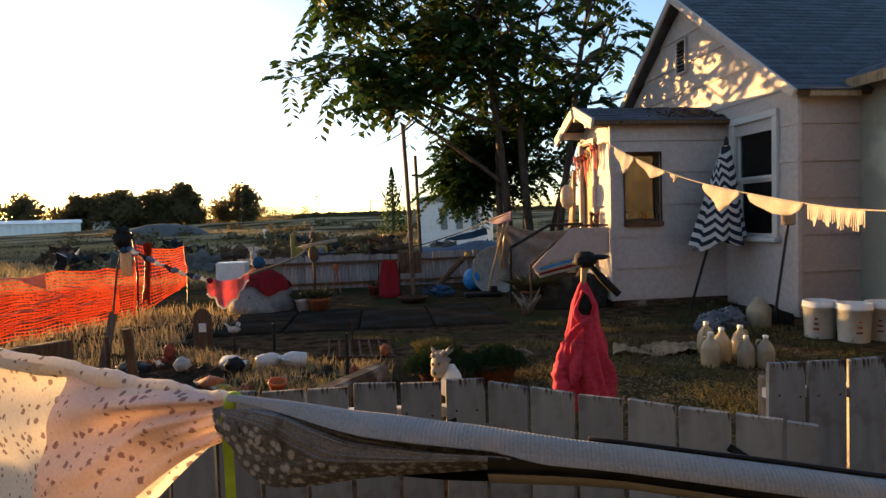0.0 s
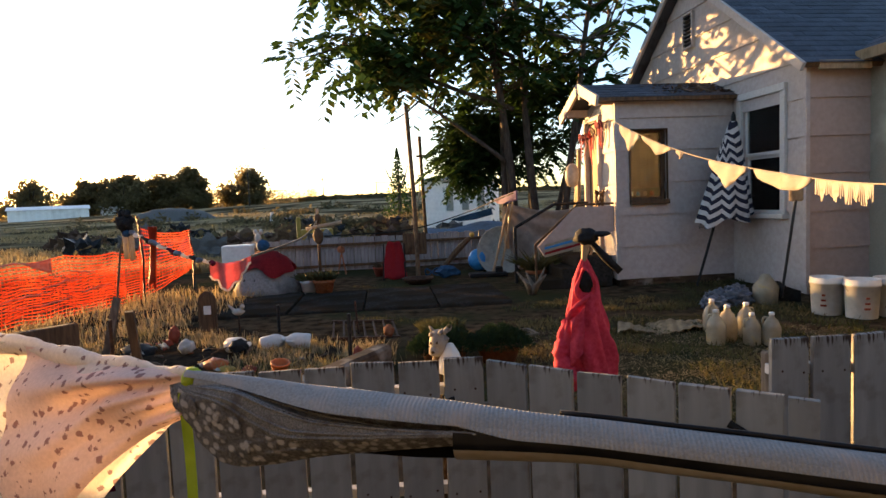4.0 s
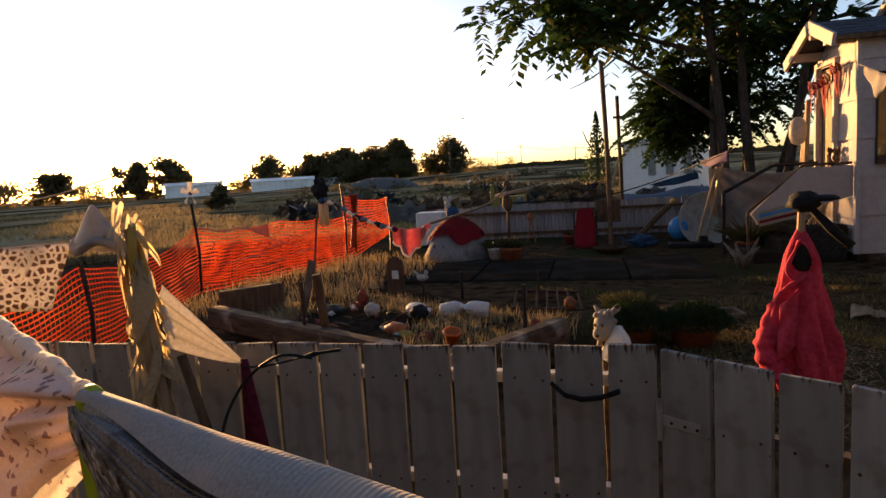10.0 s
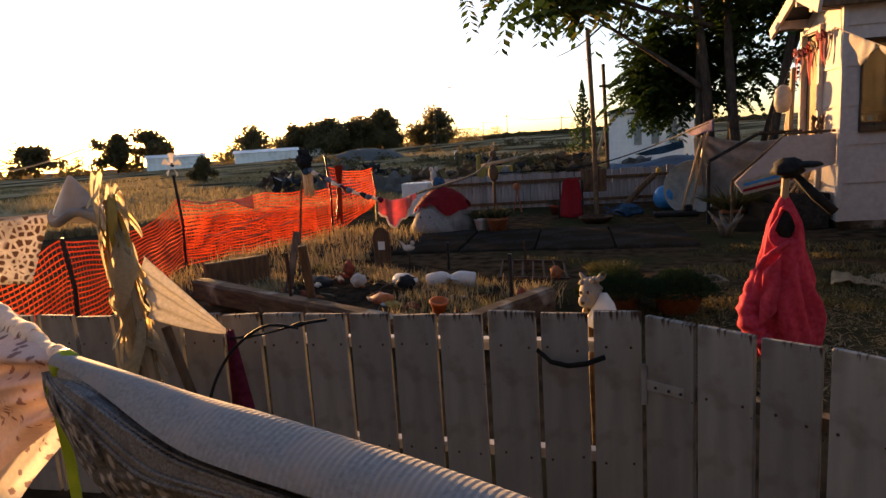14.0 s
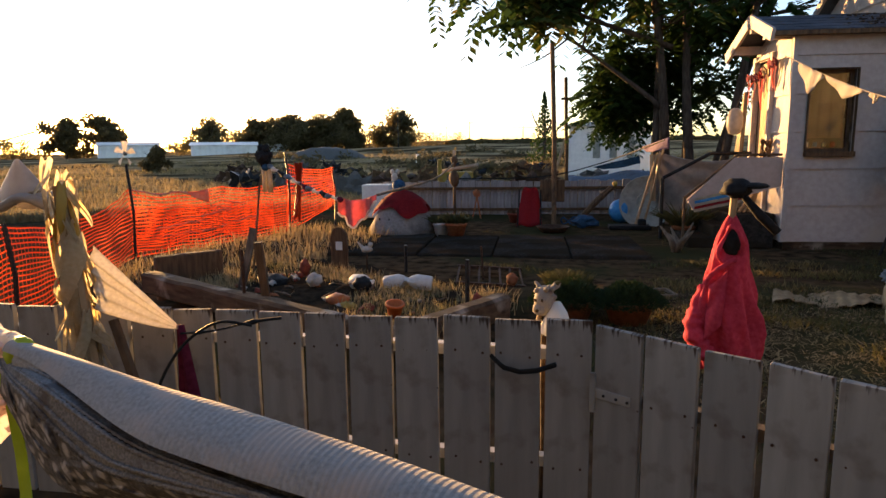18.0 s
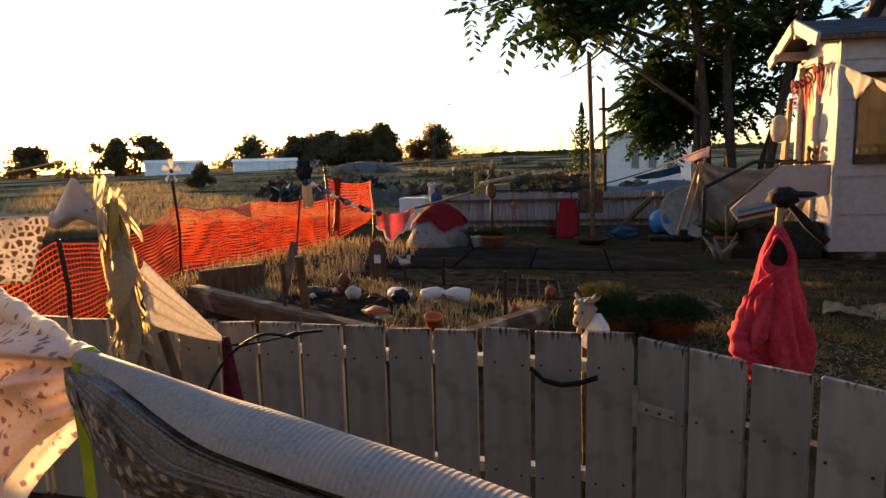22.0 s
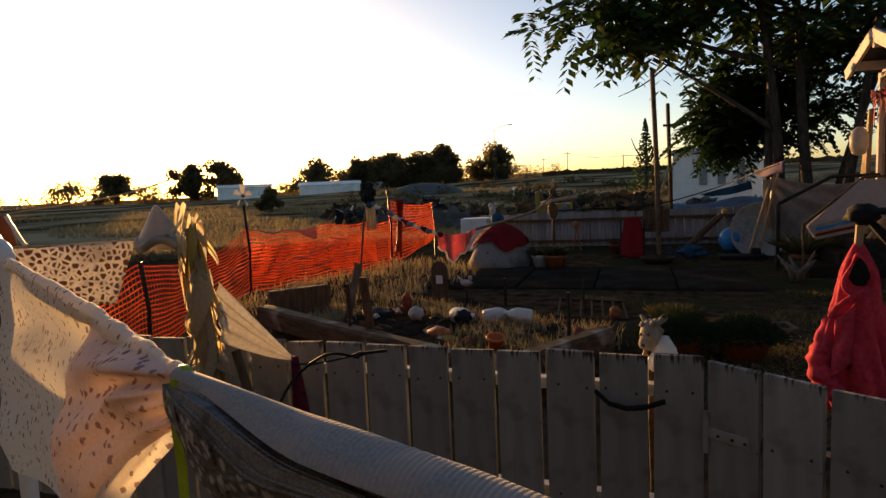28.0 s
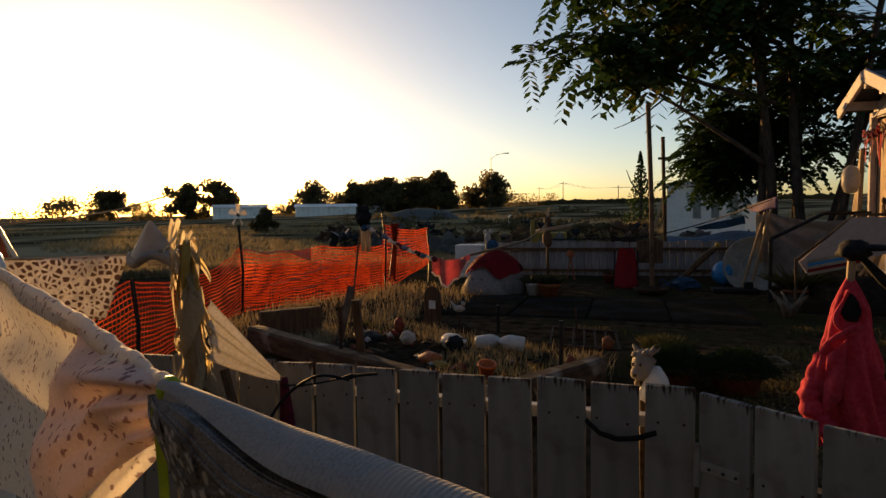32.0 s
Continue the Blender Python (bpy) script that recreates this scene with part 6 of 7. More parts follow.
figure("pole_doll", [(lambda b: sweep(b, [(0.0, 0, -1.0), (0.0, 0, 0.0)], 0.025, 6), OLD_WOOD), (lambda b: (blob(b, (0, 0, 0.06), (0.06, 0.06, 0.08), 0.2), blob(b, (0.0, 0, -0.25), (0.09, 0.07, 0.14), 0.2)), OLD_WOOD),
                     (lambda b: (sweep(b, [(-0.2, 0, -0.12), (0, 0, -0.08), (0.4, 0.02, -0.02)], 0.035, 6), box(b, (0, 0, 0.16), (0.04, 0.04, 0.12))), CREAM_CLOTH)],
       pose(-2.4, 10.45, 1.0), "thin scarecrow doll with outstretched pale sleeves")
bm = bmesh.new()
sweep(bm, [(-2.17, 11.3, 0), (-2.24, 11.3, 0.4)], 0.015, 5)
sweep(bm, [(-2.32, 11.3, 0), (-2.24, 11.3, 0.38)], 0.012, 5)
blob(bm, (-2.24, 11.28, 0.46), (0.07, 0.06, 0.07), 0.5, 2)
solo("flower_ornament", bm, TERRACOTTA, I4, "dusty round flower ornament on sticks", "ornament")


def pot_plant(name, m, r, h, mat, leaf, n, spread, ln, label, seed):
    q = random.Random(seed)
    root = thing(name, m, label, "potted plant")
    bm = bmesh.new()
    lathe(bm, [(r * 0.7, 0), (r * 0.95, h * 0.8), (r * 1.05, h * 0.82), (r * 1.05, h), (r * 0.9, h), (r * 0.85, h * 0.85)], 20)
    part("pot", bm, mat, root, smooth=True)
    vs, fs = [], []
    for _ in range(n if leaf is SHRUB else 0):
        # small upright sprigs through a low, uneven cushion
        a, k, t = q.uniform(0, 6.28), q.random() ** 0.5, q.random()
        top = 1 + 0.5 * noise.noise(Vector((math.cos(a) * k * 2, math.sin(a) * k * 2, seed)))
        p = Vector((math.cos(a) * r * 1.5 * k * (1 - 0.3 * t), math.sin(a) * r * 1.5 * k * (1 - 0.3 * t), h * 0.8 + ln * 0.9 * t * top * (1 - 0.5 * k * k)))
        d = Vector((q.gauss(0, 0.5) + math.cos(a) * k * 0.6, q.gauss(0, 0.5) + math.sin(a) * k * 0.6, q.uniform(0.2, 1.2))).normalized() * q.uniform(0.02, 0.045)
        s = d.orthogonal().normalized() * 0.0035
        b = len(vs)
        vs.extend([p, p + d * 0.5 + s, p + d, p + d * 0.5 - s])
        fs.append((b, b + 1, b + 2, b + 3))
    for _ in range(0 if leaf is SHRUB else n):
        a, k = q.uniform(0, 6.28), q.random() ** 0.5
        p = Vector((math.cos(a) * r * k * 0.9, math.sin(a) * r * k * 0.9, h * 0.85))
        d = Vector((math.cos(a) * k * spread, math.sin(a) * k * spread, 1)).normalized()
        L = ln * q.uniform(0.5, 1.1)
        s = d.cross(Vector((q.uniform(-1, 1), q.uniform(-1, 1), 0.2))).normalized() * (0.0035 if n > 600 else 0.007)
        mid = p + d * L * 0.55
        tip = p + d * L + Vector((math.cos(a), math.sin(a), -0.5)) * L * 0.22 * k
        b = len(vs)
        vs.extend([p - s, p + s, mid + s * 1.5, mid - s * 1.5, tip])
        fs.extend([(b, b + 1, b + 2, b + 3), (b + 3, b + 2, b + 4)])
    me = bpy.data.meshes.new("foliage")
    me.from_pydata([tuple(v) for v in vs], [], fs)
    me.materials.append(leaf)
    ob = new("foliage", me)
    ob.parent = root
    tagged(ob, kind="stuff")
    return root


pot_plant("potted_plant", pose(-1.88, 8.8, 0), 0.15, 0.22, TERRACOTTA, GREEN_GRASS, 260, 0.85, 0.2, "leafy plant in a terracotta pot beside the path", 1)
pot_plant("potted_plant", pose(-2.15, 8.95, 0), 0.12, 0.2, BUCKET_WHITE, GREEN_GRASS, 120, 1.2, 0.2, "small green plant in a pale pot", 2)
pot_plant("potted_plant", pose(-1.45, 10.9, 0), 0.14, 0.16, RED_PAINT, OLD_WOOD, 60, 1.0, 0.12, "dried-up plant in a dark red pot", 3)
pot_plant("potted_shrub", pose(0.14, 4.85, 0), 0.19, 0.17, TERRACOTTA, SHRUB, 7000, 0.55, 0.17, "bushy dark rosemary in a wide terracotta pot", 4)
pot_plant("potted_shrub", pose(0.55, 4.95, 0), 0.18, 0.16, TERRACOTTA, SHRUB, 7000, 0.55, 0.16, "bushy dark rosemary in a terracotta pot", 5)
pot_plant("potted_shrub", pose(0.08, 5.25, 0), 0.15, 0.16, TERRACOTTA, GREEN_GRASS, 1500, 0.45, 0.16, "tall light green grass in a pot", 6)
# gnarled driftwood by the steps
rg = random.Random(3)
drift = thing("driftwood", pose(1.0, 8.2, 0), "gnarled grey driftwood by the steps", "driftwood")
for i in range(8):
    a = rg.uniform(0, 6.28)
    bm = bmesh.new()
    sweep(bm, [(0, 0, 0.0), (0.08 * math.cos(a), 0.08 * math.sin(a), 0.14), (0.2 * math.cos(a + 0.4), 0.15 * math.sin(a), rg.uniform(0.15, 0.4))], [0.045, 0.03, 0.008], 6)
    part("branch", bm, BARE_WOOD, drift, smooth=True)
pot_plant("potted_plant", pose(1.15, 9.4, 0), 0.16, 0.2, TERRACOTTA, GREEN_GRASS, 200, 1.3, 0.4, "straggly green plant behind the driftwood", 8)
# striped textile hung on the stair rail
towel = thing("striped_towel", HM, "white towel with blue and red stripes over the rail", "towel")
for i, mt in enumerate((CREAM_CLOTH, BLUE_BALL, CREAM_CLOTH, RED_CLOTH, CREAM_CLOTH)):
    bm = bmesh.new()
    sheet(bm, lambda u, v, i=i: Vector((-1.04 + 0.55 * u, 0.0 - 0.008 * math.sin(u * 12), 0.62 + 0.12 * u - 0.034 * (i + v))), 10, 1, 0.004)
    part("stripe", bm, mt, towel)
# decorations round the doorway
rd = random.Random(12)
for i in range(14):
    y0, z0 = 0.34 + 0.065 * i, 2.26 - 0.012 * i + rd.uniform(-0.04, 0.04)
    ln, wd_, sw = rd.uniform(0.14, 0.5), rd.uniform(0.03, 0.07), rd.uniform(-0.05, 0.05)
    bm = bmesh.new()
    sheet(bm, lambda u, v: Vector((-0.08 - 0.03 * math.sin(v * 3 + i) * v, y0 + sw * v + (u - 0.5) * wd_ * (1 - 0.4 * v) * (1 + 0.3 * math.sin(v * 9 + i)), z0 - ln * v)), 4, 10, 0.003)
    # a faded cloth flower at the head of each second ribbon
    if i % 2 == 0:
        for k in range(7):
            blob(bm, (-0.11 + 0.012 * math.sin(k * 2.1), y0 + 0.035 * math.cos(k * 0.9), z0 - 0.03 + 0.035 * math.sin(k * 0.9)), (0.018, 0.026, 0.026), 0.4, 1)
    solo("hanging_ribbon", bm, (MAROON, RED_CLOTH, BANDANA, MAROON, PALE_WOOD)[i % 5], HM, "faded ribbon with a cloth flower over the porch doorway" if i % 2 == 0 else "faded ribbon hanging over the porch doorway", "ribbon", group="door ribbons")
bm = bmesh.new()
for i in range(4):
    sweep(bm, [(-0.1 - 0.02 * i, 1.2 + 0.06 * i, 0.0), (-0.12, 1.22 + 0.05 * i, 1.1), (-0.1, 1.2, 1.95)], 0.03, 6)
solo("rolled_blinds", bm, PALE_WOOD, HM, "rolled reed blinds standing beside the doorway", "blind")
bm = bmesh.new()
for i in range(40):
    a = rd.uniform(0, 6.28)
    blob(bm, (-0.1 + 0.05 * math.cos(a), 0.42 + 0.06 * math.sin(a), rd.uniform(0.95, 1.3)), (0.02, 0.02, 0.035), 0.3, 1)
solo("dried_wreath", bm, OLD_WOOD, HM, "dark dried bouquet hung on the porch corner", "wreath")
for i in range(3):
    bm = bmesh.new()
    sweep(bm, [(-0.3 - 0.06 * i, 0.3, 0.42), (-0.06 - 0.01 * i, 0.36 + 0.04 * i, 1.05 - 0.1 * i)], 0.02, 6)
    solo("leaning_lath", bm, PALE_WOOD, HM, "pale wooden lath leaning in the porch corner", "lath", group="laths")
bm = bmesh.new()
lathe(bm, [(0.02, -0.17), (0.07, -0.15), (0.1, -0.06), (0.1, 0.05), (0.075, 0.13), (0.03, 0.17)], 18)
lantern = solo("paper_lantern", bm, TARP, pose(1.7, 9.45, 1.55), "white oval paper lantern hanging before the porch doorway", "lantern", smooth=True)
bm = bmesh.new()
sweep(bm, along([(0, 0, 0.16), (0.12, -0.02, 0.5), (0.3, -0.1, 0.88)], 4), 0.004, 5)
part("cord", bm, BARE_WOOD, lantern)
nb_house = thing("neighbour_house", pose(4.3, 24.2, 0, 0, 0, -8), "pale neighbouring house with a low cream gable roof", "building")
bm = bmesh.new()
box(bm, (2.5, 1.5, 1.5), (5.0, 3.0, 3.0))
part("wall", bm, METAL_WHITE, nb_house)
bm = bmesh.new()
f = [bm.verts.new(p) for p in ((-0.3, -0.3, 2.95), (5.3, -0.3, 2.95), (5.3, 3.3, 2.95), (-0.3, 3.3, 2.95), (-0.3, 1.5, 3.9), (5.3, 1.5, 3.9))]
for q in ((0, 1, 5, 4), (2, 3, 4, 5), (0, 4, 3), (1, 2, 5), (0, 3, 2, 1)):
    bm.faces.new([f[k] for k in q])
part("roof", bm, SIDING, nb_house)
# trinkets inside the porch window
shelf = thing("window_shelf", HM, "small shelf of trinkets inside the porch window", "shelf")
bm = bmesh.new()
box(bm, (0.4, 0.15, 1.2), (0.46, 0.08, 0.02))
part("board", bm, OLD_WOOD, shelf)
for i in range(4):
    bm = bmesh.new()
    lathe(bm, [(0.02, 1.212), (0.028, 1.23), (0.028, 1.25), (0.018, 1.275)], 10, (0.24 + 0.1 * i, 0.14, 0))
    solo("trinket", bm, (BUCKET_WHITE, BLUE_BALL, CREAM_CLOTH, RED_CLOTH)[i], HM, "small pale trinket on the window shelf", "trinket", group="shelf trinkets", smooth=True)

# umbrella, tools, jugs, buckets by the house
um = thing("patio_umbrella", pose(3.5, 8.5, 0.84), "closed black and white zigzag patio umbrella leaning on the house", "umbrella")
def brolly(u, v):
    a = 2 * math.pi * u
    r = (0.045 + 0.29 * v ** 0.85) * (1 + 0.11 * math.cos(8 * a) * v)
    return Vector((r * math.cos(a) + 0.12 * (1 - v), 0.55 * r * math.sin(a), 1.27 * (1 - v) + 0.05 * math.cos(4 * a) * v * v + 0.12 * (r * math.cos(a)) * v))
bm = bmesh.new()
sheet(bm, brolly, 64, 14)
part("canopy", bm, ZIGZAG, um, smooth=True)
bm = bmesh.new()
sweep(bm, [(-0.36, -0.02, -0.84), (-0.1, 0.0, 0.05), (0.12, 0, 1.33)], 0.018, 8)
part("pole", bm, DARK_STEEL, um)
bm = bmesh.new()
lathe(bm, [(0.03, 1.3), (0.03, 1.36), (0.012, 1.42)], 10, (0.12, 0, -0.03))
part("finial", bm, DARK_STEEL, um)
br = thing("broom", I4, "long dark-handled broom leaning against the house", "broom")
bm = bmesh.new()
sweep(bm, [(3.63, 7.2, 0.05), (3.84, 7.33, 1.1)], 0.015, 8)
part("handle", bm, DARK_STEEL, br)
bm = bmesh.new()
box(bm, (3.85, 7.34, 1.17), (0.14, 0.05, 0.16), bevel=0.015)
head_ob = part("head", bm, PALE_WOOD, br, "pale tan broom head")
bm = bmesh.new()
for i in range(22):
    sweep(bm, [(3.79 + 0.0055 * i, 7.34, 1.24), (3.785 + 0.006 * i, 7.335 + 0.01 * math.sin(i * 2.1), 1.33)], 0.003, 4)
part("bristles", bm, PALE_WOOD, head_ob)
bm = bmesh.new()
sheet(bm, lambda u, v: Vector((3.55 + 0.3 * u, 7.22 + 0.05 * math.sin(u * 3), 0.0 + 0.17 * v * (1 - 0.3 * abs(2 * u - 1)))), 8, 5, 0.01)
solo("shovel_blade", bm, BLACK_RUBBER, I4, "black plastic snow-shovel blade against the wall", "shovel")


def jug(m, label, s=1.0, mat=None, group="jugs on the grass"):
    mat = mat or JUG
    root = thing("jug", m @ Matrix.Scale(s, 4), label, "jug", group=group)
    bm = bmesh.new()
    lathe(bm, [(0.066, 0), (0.075, 0.012), (0.076, 0.14), (0.072, 0.165), (0.05, 0.215), (0.025, 0.24), (0.02, 0.262), (0.02, 0.27)], 18)
    part("body", bm, mat, root, smooth=True)
    bm = bmesh.new()
    sweep(bm, along([(0.03, 0, 0.235), (0.065, 0, 0.232), (0.078, 0, 0.2), (0.072, 0, 0.16)], 3), 0.011, 7)
    part("handle", bm, mat, root, smooth=True)
    bm = bmesh.new()
    lathe(bm, [(0.022, 0.262), (0.023, 0.268), (0.023, 0.284), (0.02, 0.286)], 14)
    part("cap", bm, BUCKET_WHITE, root, smooth=True)


rjg = random.Random(7)
for x, y, s in ((2.31, 5.36, 1.08), (2.45, 5.5, 1.12), (2.44, 5.84, 1.1), (2.64, 5.6, 1.12), (2.58, 5.33, 0.98), (2.72, 5.3, 1.0)):
    jug(pose(x, y, 0, 0, 0, rjg.uniform(0, 360)), "cloudy plastic jug of yellowish liquid on the grass", s * 0.92)
bm = bmesh.new()
lathe(bm, [(0.1, 0), (0.12, 0.02), (0.13, 0.2), (0.07, 0.28), (0.04, 0.33)], 14, wobble=0.3)
solo("plastic_container", bm, JUG, pose(3.42, 7.1, 0), "crumpled golden plastic container catching the sun", "container", smooth=True)
for i, (x, y, s) in enumerate(((2.8, 6.85, 0.1), (2.95, 7.15, 0.11), (3.12, 7.1, 0.12), (3.62, 7.5, 0.13), (3.3, 7.6, 0.1))):
    bm = bmesh.new()
    blob(bm, (0, 0, s * 0.7), (s * 1.25, s, s * 0.8), 0.7, 4, 3.6)
    solo("plastic_bag", bm, BLUE_BAG if i != 3 else BLACK_RUBBER, pose(x, y, 0), "crumpled pale blue plastic bag by the wall" if i != 3 else "crumpled black bag by the wall", "bag", group="bags by the wall", smooth=True)


def bucket(m, label):
    root = thing("bucket", m, label, "bucket", group="buckets by the house")
    bm = bmesh.new()
    lathe(bm, [(0.125, 0), (0.13, 0.004), (0.148, 0.3), (0.155, 0.3), (0.155, 0.325), (0.15, 0.33), (0.15, 0.365), (0.143, 0.365), (0.12, 0.02)], 26)
    part("body", bm, BUCKET_WHITE, root, smooth=True)
    bm = bmesh.new()
    sweep(bm, [(0.158 * math.cos(a), -0.158 * abs(math.sin(a)) * 0.4, 0.31 - 0.12 * math.sin(a)) for a in [math.pi * i / 12 for i in range(13)]], 0.003, 5)
    wire = part("wire_handle", bm, DARK_STEEL, root)
    bm = bmesh.new()
    sweep(bm, [(-0.04, -0.066, 0.19), (0.04, -0.066, 0.19)], 0.009, 8)
    part("grip", bm, BUCKET_WHITE, wire)
    for k in range(3):
        bm = bmesh.new()
        box(bm, (-0.03, -0.142 - 0.003 * k, 0.1 + 0.05 * k), (0.05 - 0.01 * k, 0.01, 0.018))
        part("printed_mark", bm, RED_PAINT, root, "faded red print")


for x, y in ((3.76, 6.52), (3.96, 6.3), (4.26, 6.36), (4.75, 6.2)):
    bucket(pose(x, y, 0, 0, 0, rjg.uniform(-30, 30)), "white plastic pail standing by the house wall")
def mat_strip(u, v):
    """A long buckled mat: shallow ridges across it, ragged ends, one corner turned up."""
    x, y = 1.6 + 0.92 * u + 0.08 * v, 5.72 + 0.1 * u + 0.42 * v + 0.03 * math.sin(u * 9)
    z = 0.025 + 0.006 * math.sin(u * 62) + 0.022 * math.sin(u * 11 + v * 2) + 0.02 * noise.noise(Vector((u * 7, v * 4, 0))) + 0.05 * max(0, u + v - 1.6)
    return Vector((x, y, z))


bm = bmesh.new()
sheet(bm, mat_strip, 90, 10, 0.006)
solo("cardboard_strip", bm, CARDBOARD, I4, "buckled strip of corrugated cardboard on the grass", "cardboard")
# bunting from the porch corner to the right
bunt = thing("bunting", I4, "line of cream cloth pennants strung from the porch", "bunting")
bl = along([(2.08, 8.62, 2.24), (2.4, 7.7, 1.86), (2.67, 6.64, 1.56), (2.97, 5.22, 1.31), (3.07, 4.37, 1.235), (3.2, 3.4, 1.22)], 12)
bm = bmesh.new()
sweep(bm, bl, 0.005, 5)
part("cord", bm, PENNANT, bunt)
def pennant(s0, s1, drop, round_=False):
    n = len(bl) - 1
    def f(u, v):
        s = (s0 + (s1 - s0) * u) * n
        i = min(n - 1, int(s))
        p = bl[i].lerp(bl[i + 1], s - i)
        shape = (math.sin(u * math.pi) ** 0.6 if round_ else 1 - abs(2 * u - 1))
        return p + Vector((0.012 * math.sin(u * 17 + v * 3), 0.01 * math.sin(u * 9), -drop * v * (0.12 + 0.88 * shape)))
    b = bmesh.new()
    sheet(b, f, 12, 5, 0.002)
    part("pennant", b, PENNANT, bunt, smooth=True)
for s0, s1, dr, rd_ in ((0.07, 0.155, 0.27, False), (0.16, 0.285, 0.15, False), (0.3, 0.33, 0.09, False), (0.405, 0.49, 0.23, False), (0.5, 0.605, 0.13, True)):
    pennant(s0, s1, dr, rd_)
# the last one is a strip of lace with a ragged fringe
bm = bmesh.new()
rf = random.Random(41)
n_ = len(bl) - 1
for i in range(46):
    q0, q1 = (0.61 + 0.145 * i / 46) * n_, (0.61 + 0.145 * (i + 0.97) / 46) * n_
    a, b = bl[int(q0)].lerp(bl[int(q0) + 1], q0 % 1), bl[int(q1)].lerp(bl[int(q1) + 1], q1 % 1)
    d0 = d1 = 0.1 + 0.025 * math.sin(i * 0.55) + rf.uniform(0, 0.045)
    w0 = Vector((0.012 * math.sin(i * 0.7), 0, 0))
    f = [bm.verts.new(p) for p in (a, b, b + w0 + Vector((0, 0, -d1)), a + w0 + Vector((0, 0, -d0)))]
    bm.faces.new(f)
    if i % 2:
        bm.faces.new([bm.verts.new(p) for p in (b, b + (b - a) * 0.2, b + (b - a) * 0.2 - Vector((0, 0, 0.09)), b - Vector((0, 0, 0.09)))])
part("lace_strip", bm, PENNANT, bunt, "ragged lace strip with a fringe")

# ---- raised bed ----
bed = thing("raised_bed", I4, "weathered timber edging of the raised garden bed", "garden bed")
for a, b, r in (((-3.15, 4.42, 0.17), (-0.9, 3.55, 0.17), 0.1), ((-0.62, 3.52, 0.16), (-0.25, 4.5, 0.14), 0.085)):
    a, b = Vector(a), Vector(b)
    d = b - a
    bm = bmesh.new()
    box(bm, (a + b) / 2 + Vector((0, 0, 0.03)), (d.length, 0.13, 0.17), turn=d.to_track_quat("X", "Z").to_matrix(), bevel=0.02)
    bmesh.ops.subdivide_edges(bm, edges=[e for e in bm.edges if e.calc_length() > 0.5], cuts=12)
    for v in bm.verts:
        v.co += Vector((0, 1, 1)) * 0.012 * noise.noise(v.co * 3.0)
    part("timber", bm, LOG, bed)
bm = bmesh.new()
box(bm, (-3.08, 4.82, 0.18), (0.08, 0.56, 0.38), turn=Matrix.Rotation(radians(-32), 3, "Z"), bevel=0.01)
part("end_board", bm, OLD_WOOD, bed)
bm = bmesh.new()
sheet(bm, lambda u, v: Vector((-3.0 + 2.5 * u, 4.45 - 0.85 * u + (2.3 - 0.2 * u) * v, 0.14 * (1 - v * v) + 0.06 * noise.noise(Vector((u * 7, v * 7, 2))))), 30, 20)
solo("bed_soil", bm, SOIL_AND_SHADE, I4, "dark loose soil of the raised bed", "soil", smooth=True)
for p, q, r, mt, lb in (((-2.4, 4.55, 0.05), (-2.33, 4.7, 0.62), 0.035, BARE_WOOD, "grey wooden stake leaning in the bed"), ((-1.72, 3.96, 0.05), (-1.745, 3.9, 0.64), 0.035, OLD_WOOD, "dark square stake upright in the bed"),
                        ((-1.9, 3.94, 0.1), (-1.91, 3.95, 0.58), 0.012, RUSTY, "thin rusty rod in the bed"), ((-0.43, 4.23, 0), (-0.43, 4.23, 0.53), 0.014, DARK_STEEL, "thin dark rod by the bed's edge"),
                        ((-1.64, 6.24, 0), (-1.64, 6.24, 0.28), 0.016, DARK_STEEL, "short dark peg beside the path"), ((-0.8, 6.1, 0), (-0.82, 6.1, 0.32), 0.01, RUSTY, "thin rod by the grating")):
    bm = bmesh.new()
    sweep(bm, [p, q], r, 4 if r > 0.03 else 6)
    solo("stake", bm, mt, I4, lb, "stake")
# rounded wooden sign with a pale notice
sg = thing("wooden_sign", pose(-2.28, 6.05, 0) @ Matrix.Diagonal((0.6, 1, 0.94, 1)), "round-topped brown board sign with a pale notice", "sign")
bm = bmesh.new()
prof = [(-0.15, 0), (0.15, 0)] + [(0.15 * math.cos(math.pi * i / 10), 0.36 + 0.14 * math.sin(math.pi * i / 10)) for i in range(11)]
fr = [bm.verts.new((x, -0.015, z)) for x, z in prof]
bk = [bm.verts.new((x, 0.015, z)) for x, z in prof]
bm.faces.new(fr)
bm.faces.new(bk[::-1])
for i in range(len(prof)):
    bm.faces.new((fr[i], bk[i], bk[(i + 1) % len(prof)], fr[(i + 1) % len(prof)]))
part("board", bm, OLD_WOOD, sg)
bm = bmesh.new()
box(bm, (0.01, -0.02, 0.3), (0.12, 0.006, 0.09))
part("notice", bm, BUCKET_WHITE, sg)
for x, y, z, rx, rz in ((-1.6, 4.97, 0.17, 84, 68), (-1.36, 5.04, 0.15, 80, 105), (-0.97, 5.1, 0.16, 82, -75)):
    jug(pose(x, y, z, rx, 0, rz), "empty white plastic jug lying in the bed", 0.8, TRIM, "jugs in the bed")
